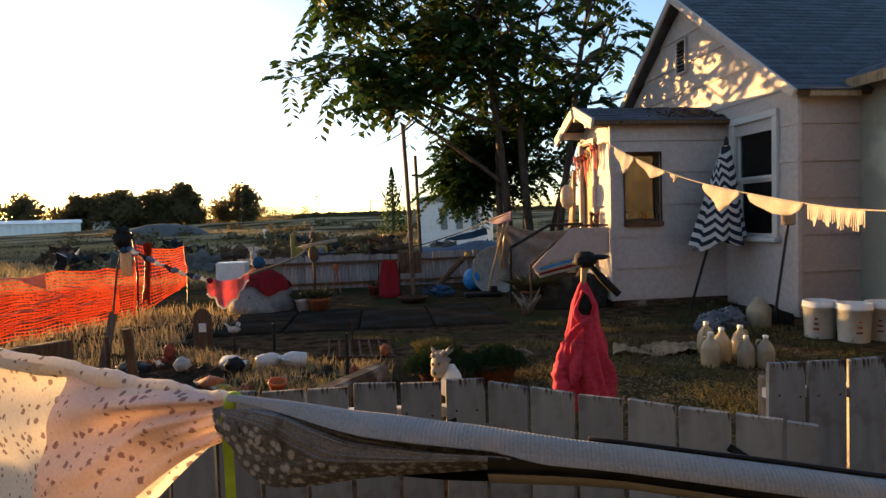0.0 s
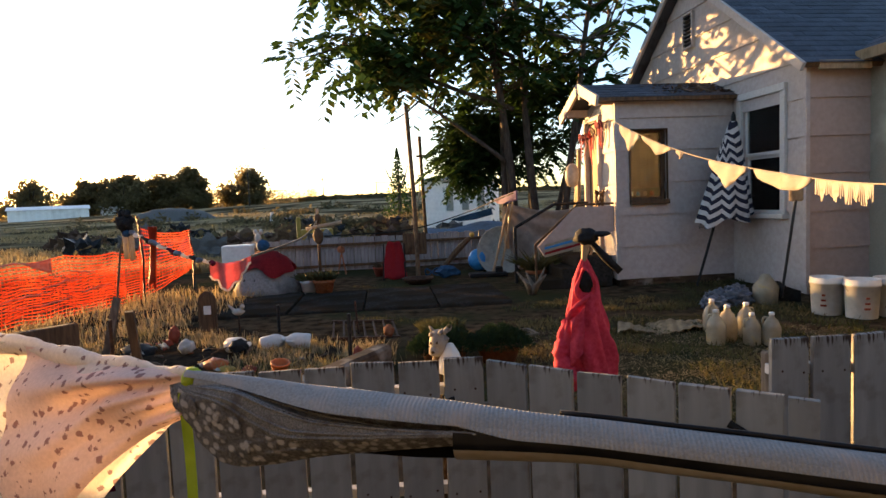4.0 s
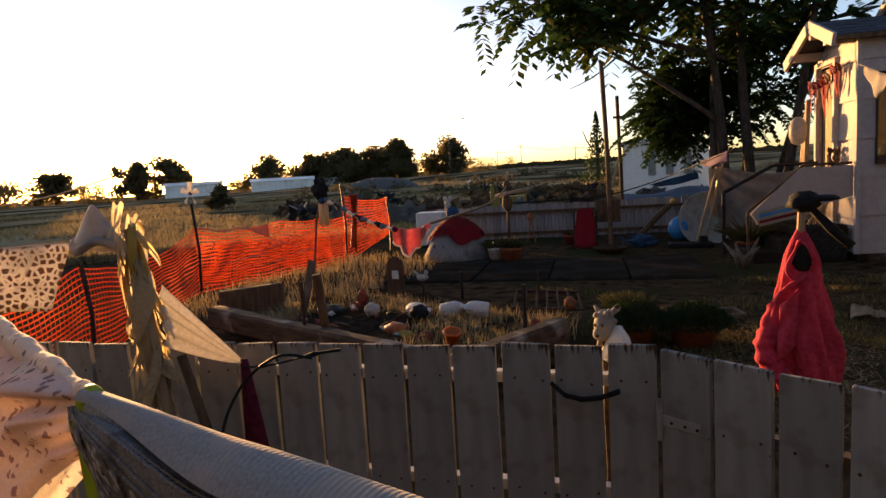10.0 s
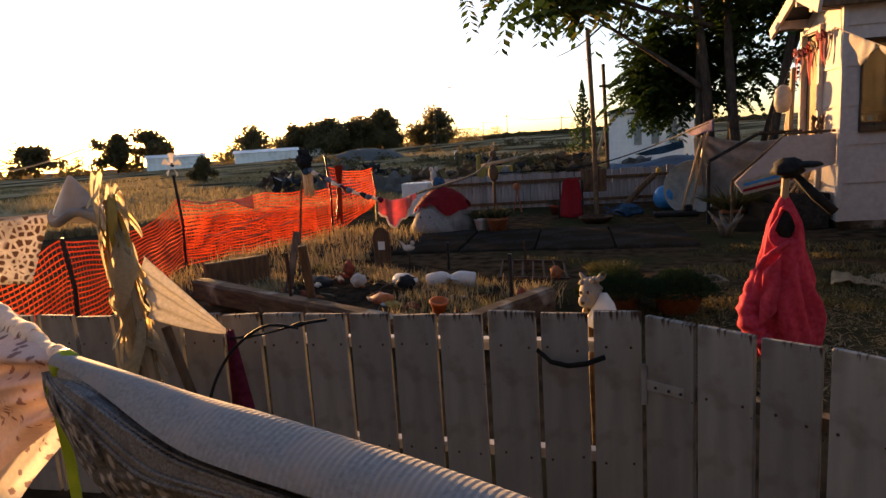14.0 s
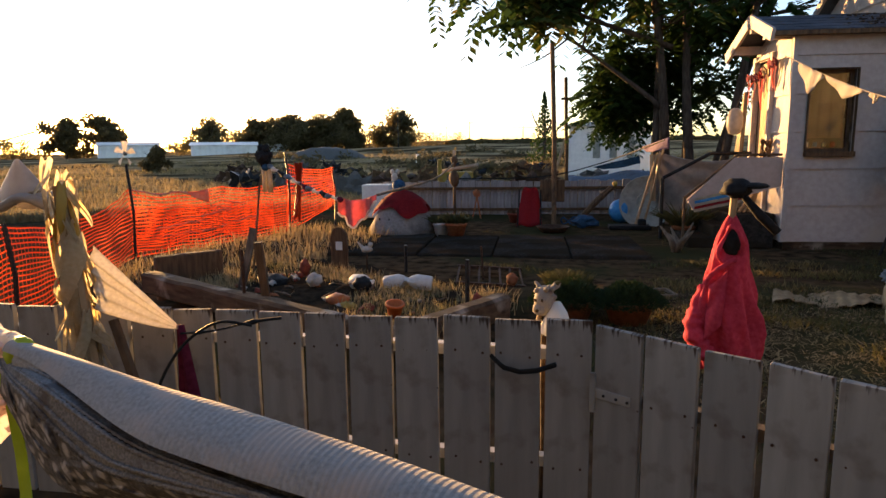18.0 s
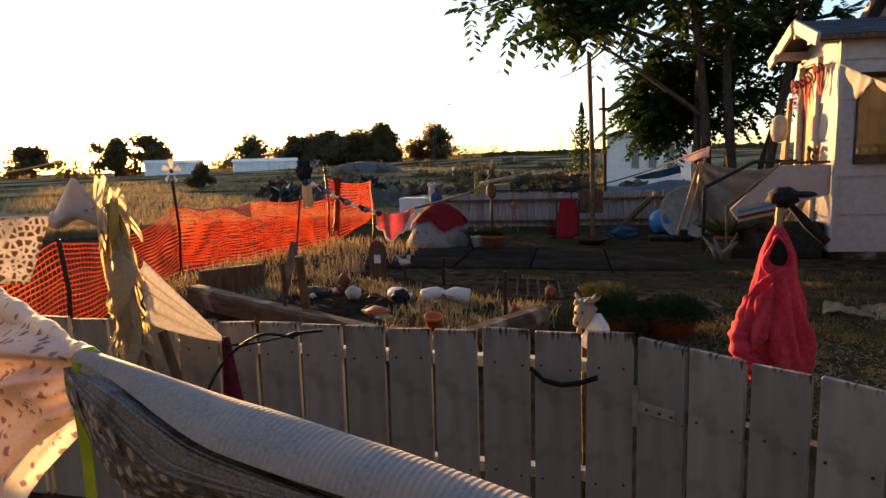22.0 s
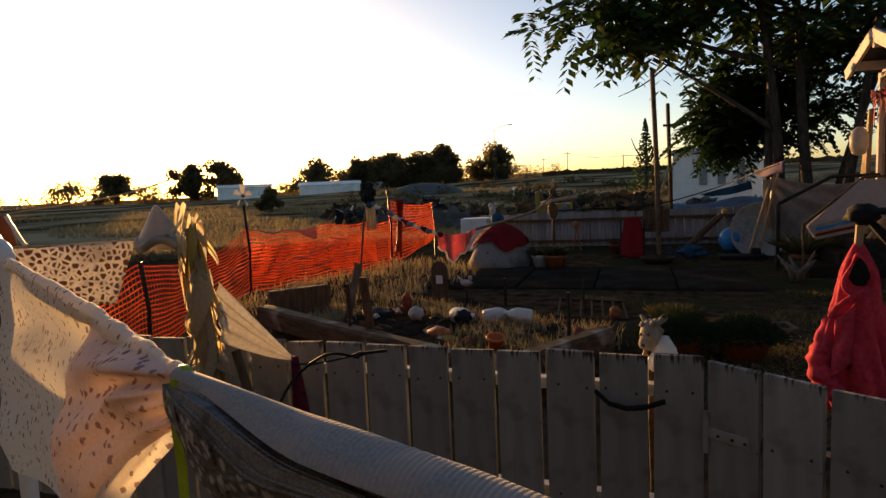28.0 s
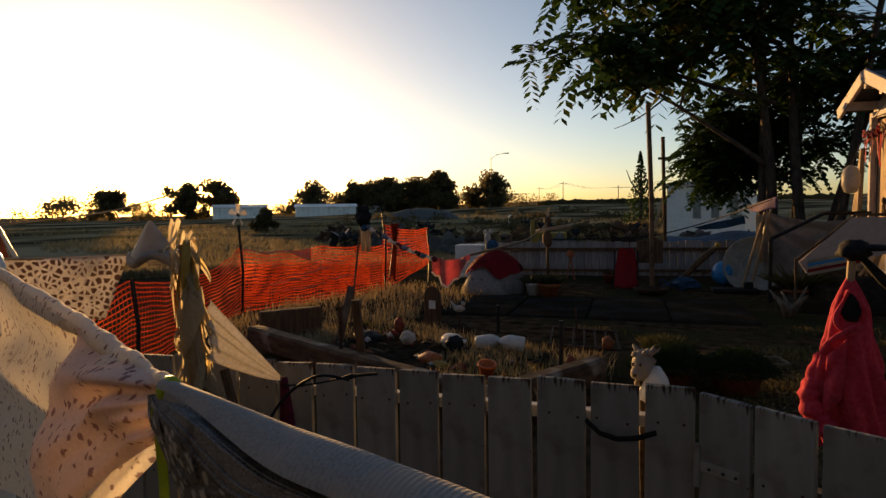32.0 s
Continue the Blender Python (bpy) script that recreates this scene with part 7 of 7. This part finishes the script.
# stones, shells and bits among the dry grass
for x, y, z, s, mt, lb in ((-1.87, 4.82, 0.2, (0.1, 0.08, 0.08), STONE, "white rounded stone among dry grass"),
                           (-2.35, 4.95, 0.14, (0.22, 0.16, 0.08), BLACK_RUBBER, "black crumpled plastic in the bed"), (-1.47, 4.88, 0.17, (0.12, 0.1, 0.09), BLACK_RUBBER, "dark upturned pot in the bed"),
                           (-1.44, 4.4, 0.16, (0.15, 0.1, 0.07), ORANGE_PLASTIC, "broken orange crockery in the bed"), (-1.34, 4.33, 0.14, (0.1, 0.09, 0.04), YELLOW_PAINT, "faded yellow scrap in the bed"), (-1.3, 3.95, 0.17, (0.08, 0.06, 0.03), STONE, "small pale stone on the soil"),
                           (-2.12, 5.1, 0.24, (0.06, 0.06, 0.1), RED_PAINT, "dull red jar standing in the bed"), (-0.35, 5.25, 0.2, (0.06, 0.06, 0.07), TERRACOTTA, "small round clay pot by the shrubs"), (-0.5, 4.75, 0.12, (0.07, 0.05, 0.1), RED_PAINT, "dark red ornament by the shrubs"),
                           (-0.3, 4.65, 0.14, (0.06, 0.05, 0.12), RUSTY, "rusty ornament by the shrubs")):
    bm = bmesh.new()
    blob(bm, (0, 0, 0), [q * 0.72 for q in s], 0.3, 3, 1.9)
    solo("bed_stone" if mt in (STONE, BUCKET_WHITE) else "bed_ornament", bm, mt, pose(x, y, z, 0, 0, rd.uniform(0, 360)), lb, "stone" if mt in (STONE, BUCKET_WHITE) else "ornament", smooth=True)
bm = bmesh.new()
lathe(bm, [(0.055, 0), (0.085, 0.13), (0.095, 0.13), (0.095, 0.155), (0.08, 0.155), (0.07, 0.1)], 16)
solo("flower_pot", bm, ORANGE_PLASTIC, pose(-0.8, 3.9, 0.21, 10, 8, 0) @ Matrix.Scale(0.62, 4), "empty orange plant pot in the bed", "flower pot", smooth=True)
figure("bird_figure", [(lambda b: (blob(b, (0, 0, 0.1), (0.09, 0.06, 0.05), 0.15), blob(b, (0.06, 0, 0.17), (0.035, 0.035, 0.04), 0.1), sweep(b, [(-0.06, 0, 0.12), (-0.15, 0.02, 0.2)], [0.03, 0.006], 6)), STONE), (lambda b: sweep(b, [(0, 0, -0.2), (0, 0, 0.08)], 0.012, 5), RUSTY)],
       pose(-1.84, 5.75, 0.24) @ Matrix.Scale(0.66, 4), "small pale bird figure on a rod", "figurine")
rs = random.Random(31)
for i in range(36):
    x = rs.uniform(-2.6, -0.7)
    y = 4.5 - 0.32 * (x + 3) + rs.uniform(0.1, 1.0)
    bm = bmesh.new()
    w = rs.uniform(0.018, 0.055)
    if i % 3 == 0:
        blob(bm, (0, 0, w * 0.4), (w, w * 0.7, w * 0.5), 0.5, 2, 2.5)
    elif i % 3 == 1:
        sheet(bm, lambda u, v: Vector(((u - 0.5) * w * 2.4, (v - 0.5) * w * 1.6, 0.02 + w * 0.7 * math.sin(u * 3) + 0.01 * math.sin(v * 9))), 5, 4, 0.004)
    else:
        sweep(bm, [(-w * 1.8, 0, 0.02), (0, w * 0.3, 0.035), (w * 1.9, 0, 0.05)], [w * 0.2, w * 0.26, w * 0.12], 6)
    mt, lb = ((BLACK_RUBBER, "scrap of black plastic on the bed's soil"), (STONE, "small white shard on the bed's soil"), (OLD_WOOD, "brown stick end lying on the bed's soil"), (TERRACOTTA, "terracotta shard on the bed's soil"), (RED_PAINT, "dull red scrap on the bed's soil"), (BARE_WOOD, "grey wood chip on the bed's soil"))[i % 6]
    solo("bed_scrap", bm, mt, pose(x, y, 0.13, rs.uniform(-15, 15), rs.uniform(-15, 15), rs.uniform(0, 360)), lb, "scrap", group="scraps in the bed", smooth=True)
# iron grating lying on the ground, small frame
gr = thing("grating", pose(-0.75, 6.15, 0.03, 2, 3, 14), "old rusty iron grating lying on the ground", "grating")
for i in range(7):
    bm = bmesh.new()
    box(bm, (-0.3 + 0.1 * i, 0, 0), (0.018, 0.7, 0.02))
    part("bar", bm, RUSTY, gr)
for y in (-0.35, 0.35):
    bm = bmesh.new()
    box(bm, (0, y, 0.002), (0.64, 0.03, 0.03))
    part("rim", bm, RUSTY, gr)
fr_ = thing("seed_tray", pose(0.68, 5.85, 0.02, 0, 0, 20), "empty wooden seed tray rim lying on the ground", "seed tray")
for c, s in (((0, -0.12, 0), (0.42, 0.025, 0.02)), ((0, 0.12, 0), (0.42, 0.025, 0.02)), ((-0.2, 0, 0), (0.025, 0.22, 0.02)), ((0.2, 0, 0), (0.025, 0.22, 0.02))):
    bm = bmesh.new()
    box(bm, c, s)
    part("side", bm, BARE_WOOD, fr_)


def grass(name, region, n, h, mat, label, seed, wide=0.004, base=0.0, lying=0.0):
    """Blades over a region given by a function of two numbers from 0 to 1."""
    q = random.Random(seed)
    vs, fs = [], []
    made = 0
    while made < n:
        c = region(q.random(), q.random())
        if c is None:
            continue
        for _ in range(q.randint(3, 8)):
            p = Vector((c[0] + q.gauss(0, 0.05), c[1] + q.gauss(0, 0.05), (c[2] if len(c) > 2 else 0) + base))
            L = h * q.uniform(0.4, 1.25)
            a = q.uniform(0, 6.28)
            d = Vector((math.cos(a), math.sin(a), 0))
            s = Vector((-d.y, d.x, 0)) * wide * q.uniform(0.6, 1.3)
            m1 = p + Vector((0, 0, L * 0.6)) + d * L * 0.12
            tp = p + Vector((0, 0, L * q.uniform(0.75, 1) * (1 - lying))) + d * L * (q.uniform(0.25, 0.6) + lying)
            m1 = p + (tp - p) * 0.55 + Vector((0, 0, L * 0.08))
            b = len(vs)
            vs.extend([p - s, p + s, m1 + s * 0.8, m1 - s * 0.8, tp])
            fs.extend([(b, b + 1, b + 2, b + 3), (b + 3, b + 2, b + 4)])
            made += 1
    me = bpy.data.meshes.new(name)
    me.from_pydata([tuple(v) for v in vs], [], fs)
    me.materials.append(mat)
    return tagged(new(name, me), label, "grass", kind="stuff")


def in_bed(a, b):
    x = -2.95 + 2.6 * a
    y = 4.5 - 0.32 * (x + 3) + 1.55 * b
    k = noise.noise(Vector((x * 2.1, y * 2.1, 5)))
    bare = -2.6 < x < -1.15 and 0.03 < b < 0.62
    need = 0.3 if bare else (-0.12 if x > -1.2 or b > 0.62 else 0.05)
    return None if k < need else (x, y, 0.1 * (1 - b))


grass("dry_grass", in_bed, 6500, 0.15, STRAW, "tall straw-coloured grass growing in the bed", 1)
grass("dry_grass", lambda a, b: (-4.6 + 1.9 * a, 5.0 + 4.0 * b), 3500, 0.19, STRAW, "straw-coloured weeds along the net", 2)
grass("green_weeds", lambda a, b: in_bed(a, 0.25 + 0.75 * b), 2600, 0.12, GREEN_GRASS, "low green weeds among the dry grass", 12, wide=0.006)


def yard_spot(a, b):
    x, y = -2.5 + 7.0 * a, 3.0 + 6.5 * b
    k = noise.noise(Vector((x * 0.8, y * 0.8, 9)))
    if k < 0.02 or (-2.9 < x < 0.9 and 6.95 < y < 9.4) or (x < -0.2 and 3.4 < y < 6.6):
        return None
    return (x, y)


grass("short_grass", yard_spot, 15000, 0.045, GREEN_GRASS, "patchy short grass in the yard", 3, wide=0.003)
grass("dry_litter", lambda a, b: (0.6 + 3.0 * a, 3.4 + 2.6 * b), 12000, 0.05, STRAW, "dry straw litter on the yard's ground", 4, wide=0.0025, lying=0.8)


def tuft_spot(a, b):
    x, y = 0.7 + 3.2 * a, 3.6 + 4.2 * b
    return None if noise.noise(Vector((x * 1.6, y * 2.6, 21))) < 0.12 else (x, y)


grass("dry_tufts", tuft_spot, 9000, 0.075, DRY_TUFT, "uneven tufts of dry golden grass in the yard", 14, wide=0.0035, lying=0.25)


def field_spot(a, b):
    ang, d = -1.25 + 1.35 * a, 13.5 + 60 * b * b
    x, y = d * math.sin(ang), d * math.cos(ang)
    if noise.noise(Vector((x * 0.12, y * 0.12, 1))) < -0.1:
        return None
    return (x, y, ground_height(x, y) - 0.03)


grass("field_grass", field_spot, 95000, 0.26, FIELD_WEED, "dry weeds over the field beyond the yard", 5, wide=0.012)

# ---- by the near fence ----
# rag doll with long ears looking over the boards
figure("rag_doll", [(lambda b: (blob(b, (0, 0, 0.20), (0.052, 0.058, 0.068), 0.12, 3), blob(b, (-0.02, -0.035, 0.17), (0.034, 0.035, 0.03), 0.1, 2),
                                sweep(b, [(-0.022, 0.01, 0.25), (-0.05, 0.01, 0.285)], [0.016, 0.005], 6), sweep(b, [(0.03, 0.01, 0.25), (0.06, 0.0, 0.275), (0.078, 0, 0.285)], [0.014, 0.018, 0.004], 6)), PENNANT),
                    (lambda b: [blob(b, (0.05 * math.cos(i * 2.4) * (0.5 + 0.5 * (i % 3) / 2), -0.012 + 0.035 * math.sin(i * 2.4), 0.235 + 0.028 * math.cos(i * 1.3)), (0.017, 0.017, 0.014), 0.4, 1, 4) for i in range(14)], PENNANT),
                    (lambda b: (blob(b, (-0.038, -0.05, 0.21), (0.008, 0.006, 0.009), 0, 1), blob(b, (-0.002, -0.056, 0.212), (0.008, 0.006, 0.009), 0, 1), blob(b, (-0.026, -0.068, 0.168), (0.012, 0.007, 0.008), 0.1, 1)), LOG),
                    (lambda b: sweep(b, [(0.034, 0.006, 0.258), (0.064, -0.004, 0.284), (0.08, -0.004, 0.292)], [0.009, 0.013, 0.003], 6), GREEN_GRASS),
                    (lambda b: sweep(b, [(-0.01, 0.0, 0.17), (-0.03, -0.02, 0.1), (-0.07, -0.03, 0.06)], [0.016, 0.012, 0.007], 6), PALE_WOOD),
                    (lambda b: lathe(b, [(0.015, 0.15), (0.045, 0.1), (0.085, 0.02), (0.075, 0.01), (0.02, 0.11)], 16, (0.065, -0.01, 0.05), wobble=0.3), BUCKET_WHITE),
                    (lambda b: sweep(b, [(0.0, -0.01, -0.77), (0.004, 0.0, -0.45), (-0.003, -0.005, -0.2), (0.0, 0, 0.16)], [0.012, 0.014, 0.012, 0.015], 8), LOG)],
       pose(0.338, 2.42, 0.592) @ Matrix.Diagonal((0.64, 0.68, 0.72, 1)), "cream cloth doll with long ears on a wrapped stick")
# pink hooded sweatshirt on a post
sc = thing("scarecrow", pose(0.92, 2.95, 0), "scarecrow in a coral hooded sweatshirt with a black cap", "scarecrow")
HOOD = ((0, 0.006, 0.016), (0.08, 0.03, 0.016), (0.18, 0.054, 0.018), (0.27, 0.064, 0.018), (0.36, 0.07, 0.016), (0.5, 0.088, 0.014), (0.66, 0.108, 0.01), (0.78, 0.118, 0.012), (0.9, 0.114, 0.016), (1, 0.105, 0.02))


def hoodie(u, v):
    a = 2 * math.pi * u
    c, s = math.cos(a), math.sin(a)
    for (v0, w0, x0), (v1, w1, x1) in zip(HOOD, HOOD[1:]):
        if v <= v1:
            break
    t = (v - v0) / (v1 - v0)
    w, x = w0 + (w1 - w0) * t, x0 + (x1 - x0) * t
    crease = smooth(0.22, 0.6, v) * (0.13 * math.sin(5 * a + 2.2 * v + 0.6) + 0.1 * math.sin(9 * a - 3 * v + 2 * math.sin(v * 5)))
    crump = 0.13 * noise.noise(Vector((c * 2.0, s * 2.0, v * 4))) + 0.05 * noise.noise(Vector((c * 5, s * 5, v * 11)))
    # the hood's mouth is a hollow towards the yard's near side
    mouth = math.exp(-((v - 0.2) / 0.09) ** 2) * max(0.0, -s) ** 3
    k = 1 + crease + crump * (0.4 + 0.6 * v)
    return Vector((w * k * c + x, w * (0.7 - 0.55 * mouth) * k * s, 0.985 - 0.59 * v + 0.012 * math.sin(3 * a + 1) * v))


bm = bmesh.new()
sheet(bm, hoodie, 110, 70)
part("sweatshirt", bm, PINK_CLOTH, sc, smooth=True)
# black blob set into the hood's mouth to act as its inner shade
bm = bmesh.new()
blob(bm, (0.018, -0.02, 0.866), (0.03, 0.014, 0.05), 0.4, 3)
part("hood_opening", bm, BLACK_CLOTH, sc, "black blob standing for the shade inside the hood's opening", smooth=True)
bm = bmesh.new()
rim_ = [(0.016 + 0.038 * math.cos(t) * (1 - 0.5 * math.sin(t)) + 0.004 * math.sin(3 * t), -0.036 - 0.012 * math.sin(t * 2), 0.862 + 0.07 * math.sin(t)) for t in [2 * math.pi * i / 30 for i in range(31)]]
sweep(bm, rim_, [0.007 + 0.002 * math.sin(i * 0.9) for i in range(31)], 8, cap=False)
sweep(bm, along([(0.03, -0.042, 0.815), (-0.01, -0.056, 0.79), (-0.05, -0.058, 0.755), (-0.066, -0.05, 0.72)], 5), [0.009 + 0.0006 * (i % 4) for i in range(16)], 8)
part("hood_rim", bm, PINK_CLOTH, sc, "turned edge of the hood", smooth=True)
bm = bmesh.new()
sheet(bm, lambda u, v: Vector((-0.052 + 0.055 * u - 0.012 * v, -0.062 - 0.012 * math.sin(u * 3.1) - 0.02 * v, 0.775 - 0.06 * (1 - u) - 0.2 * v)) + Vector((0, -0.006 * math.sin(v * 9 + u * 4), 0)), 14, 18, 0.004)
part("front_flap", bm, PINK_CLOTH, sc, "loose front edge of the sweatshirt", smooth=True)
bm = bmesh.new()
sleeve = along([(-0.062, 0.0, 0.7), (-0.085, -0.03, 0.63), (-0.1, -0.05, 0.565), (-0.082, -0.068, 0.5), (-0.045, -0.075, 0.455), (-0.01, -0.07, 0.43)], 9)
sweep(bm, sleeve, [0.02 + 0.012 * smooth(0, 20, k) + 0.0032 * math.sin(k * 1.15 + 0.8 * math.sin(k * 0.4)) - 0.012 * smooth(34, 45, k) for k in range(len(sleeve))], 16, squash=1.15)
for v in bm.verts:
    v.co += Vector((1, 1, 0.6)) * 0.011 * noise.noise(v.co * 30)
part("bunched_sleeve", bm, PINK_CLOTH, sc, "bunched sunlit sleeve", smooth=True)
bm = bmesh.new()
sweep(bm, [(0.02, 0, 0), (0.0, 0, 0.6), (0.02, 0, 1.06)], 0.013, 8)
part("post", bm, PALE_WOOD, sc)
bm = bmesh.new()
blob(bm, (0.022, 0, 1.068), (0.05, 0.045, 0.036), 0.35, 3)
cap_ob = part("cap", bm, BLACK_CLOTH, sc, "black cloth cap", smooth=True)
bm = bmesh.new()
blob(bm, (0.085, -0.012, 1.078), (0.045, 0.035, 0.012), 0.2, 3)
part("brim", bm, BLACK_CLOTH, cap_ob, smooth=True)
bm = bmesh.new()
sweep(bm, [(0.05, 0, 1.04), (0.11, 0, 0.97), (0.17, 0, 0.91)], [0.012, 0.018, 0.016], 7, squash=0.5)
part("strap", bm, BLACK_CLOTH, sc, "black strap hanging aside", smooth=True)
bm = bmesh.new()
blob(bm, (0.095, 0.02, 0.47), (0.05, 0.045, 0.08), 0.4, 3)
part("lining", bm, BLACK_CLOTH, sc)

# ragged cloth-wound post before the fence
rag = thing("ragged_post", pose(-0.98, 1.88, 0), "wooden post wound with ragged cream cloth and lace", "scarecrow")
bm = bmesh.new()
sweep(bm, [(0.06, 0.02, 0), (0.0, 0.02, 0.6), (-0.06, 0.02, 1.12)], [0.03, 0.026, 0.018], 8)
part("post", bm, PALE_WOOD, rag)
rr = random.Random(21)
for i in range(84):
    z = 1.2 - 0.009 * i + rr.uniform(-0.02, 0.02)
    a = rr.uniform(0, 6.28)
    ln = rr.uniform(0.07, 0.26)
    wd = rr.uniform(0.012, 0.05)
    x0 = -0.06 + 0.11 * (1.14 - z)
    tw = rr.uniform(-1.5, 1.5)
    def strip_(u, v, z=z, a=a, ln=ln, wd=wd, x0=x0, i=i, tw=tw):
        r = 0.03 + 0.012 * math.sin(v * 3.5 + i) + 0.02 * v * (i % 3)
        aa = a + (u - 0.5) * wd / 0.036 * (1 - 0.5 * v) + tw * v
        return Vector((x0 + r * math.cos(aa), 0.02 + r * math.sin(aa), z - ln * v + 0.008 * math.sin(u * 9 + i)))
    bm = bmesh.new()
    sheet(bm, strip_, 6, 10)
    part("cloth_strip", bm, LACE if i % 6 else YELLOW_PAINT, rag, smooth=True)
bm = bmesh.new()
sheet(bm, lambda u, v: Vector((0.02 + 0.265 * u, 0.04 + 0.05 * u + 0.008 * math.sin(v * 24 + 1) * (1 - u) ** 0.7, (0.94 - 0.25 * u) - v * 0.2 * (1 - u) ** 0.85 - 0.006 * math.sin(v * 9) * (1 - u))), 20, 40, 0.0008)
part("stretched_cloth", bm, THIN_WHITE, rag, "thin white cloth pulled out to a point", smooth=True)
bm = bmesh.new()
sheet(bm, lambda u, v: Vector((0.285 + (u - 0.5) * (0.02 + 0.07 * v) + 0.02 * v, 0.085 + 0.01 * math.sin(u * 8), 0.7 - 0.3 * v)), 6, 8, 0.002)
part("maroon_tail", bm, MAROON, rag, "maroon velvet tail", smooth=True)
bm = bmesh.new()
sweep(bm, along([(-0.72, 1.86, 0.1), (-0.72, 1.86, 0.45), (-0.68, 1.92, 0.62), (-0.58, 1.98, 0.71), (-0.5, 2.05, 0.69)], 6), 0.0048, 7)
solo("black_hose", bm, BLACK_RUBBER, I4, "thin black hose arched against the fence", "hose")
bm = bmesh.new()
sweep(bm, along([(-0.69, 1.96, 0.675), (-0.6, 2.0, 0.68), (-0.5, 2.06, 0.7), (-0.44, 2.12, 0.7)], 5), [0.0035 + 0.004 * (i % 7 == 3) + 0.002 * (i > 8) for i in range(16)], 6)
solo("black_scarf_end", bm, BLACK_CLOTH, I4, "twisted black cloth end tied over the fence", "cloth")
bm = bmesh.new()
sweep(bm, [(-0.88, 1.9, 0.72), (-0.72, 1.88, 0.3), (-0.66, 1.88, 0.0)], 0.016, 6)
solo("leaning_stick", bm, OLD_WOOD, I4, "dark stick leaning against the fence", "stick")
# white bag and spotted cloth strung further out
bm = bmesh.new()
def bagf(u, v):
    a = 2 * math.pi * u
    r = 0.008 + 0.1 * v ** 0.95
    return Vector((r * math.cos(a) + 0.02 * v, 0.55 * r * math.sin(a), -0.13 * v + 0.006 * math.sin(7 * a) * v))
sheet(bm, bagf, 30, 12)
sweep(bm, [(0.02 + 0.11 * math.cos(t), 0.06 * math.sin(t), -0.14 - 0.018 * math.cos(3 * t)) for t in [2 * math.pi * i / 28 for i in range(29)]], 0.016, 8, cap=False)
solo("plastic_bag", bm, TARP, pose(-1.35, 2.02, 1.2), "white plastic bag with a rolled rim hung on the line", "bag", smooth=True)
cloth("spotted_cloth", [(-1.72, 1.62, 1.075), (-1.45, 2.0, 1.07), (-1.5, 1.93, 0.84), (-1.68, 1.7, 0.86)], LEOPARD, "white fabric with brown leopard spots hung on a line", waves=9, amp=0.012, thick=0.002)
bm = bmesh.new()
sweep(bm, along([(-2.7, 0.6, 1.15), (-1.72, 1.62, 1.08), (-1.45, 2.0, 1.075), (-1.03, 1.9, 1.12)], 6), 0.005, 5)
solo("cord", bm, CREAM_CLOTH, I4, "thin pale cord holding the spotted cloth", "cord")
cloth("red_canvas", [(-3.5, 1.9, 1.2), (-2.9, 2.33, 1.17), (-2.85, 2.42, 0.75), (-3.45, 1.95, 0.7)], ORANGE_PLASTIC, "taut red-orange canvas on a pale guy rope", amp=0.01, thick=0.004)
bm = bmesh.new()
sweep(bm, [(-2.9, 2.33, 1.17), (-2.8, 2.5, 0.7), (-2.78, 2.55, 0.0)], 0.012, 6)
solo("guy_pole", bm, BUCKET_WHITE, I4, "thin white pole at the canvas's corner", "pole")
bm = bmesh.new()
sweep(bm, along([(-2.9, 2.33, 1.18), (-2.3, 2.5, 1.24), (-1.6, 2.3, 1.3)], 5), 0.004, 5)
solo("cord", bm, CREAM_CLOTH, I4, "pale cord strung from the canvas", "cord")
# shiny pinwheel on a stick at the net
pw = thing("pinwheel", pose(-4.95, 6.15, 0.08), "faded pinwheel fixed on the net post", "pinwheel")
for i in range(5):
    a = i * 1.2566
    bm = bmesh.new()
    sheet(bm, lambda u, v: Vector((0.14 * v * math.cos(a + 0.5 * u), -0.03 - 0.03 * u, 1.14 + 0.14 * v * math.sin(a + 0.5 * u))), 3, 3, 0.002)
    part("vane", bm, THIN_WHITE, pw)
bm = bmesh.new()
blob(bm, (0, -0.04, 1.14), (0.025, 0.02, 0.025), 0, 2)
part("hub", bm, DARK_STEEL, pw)
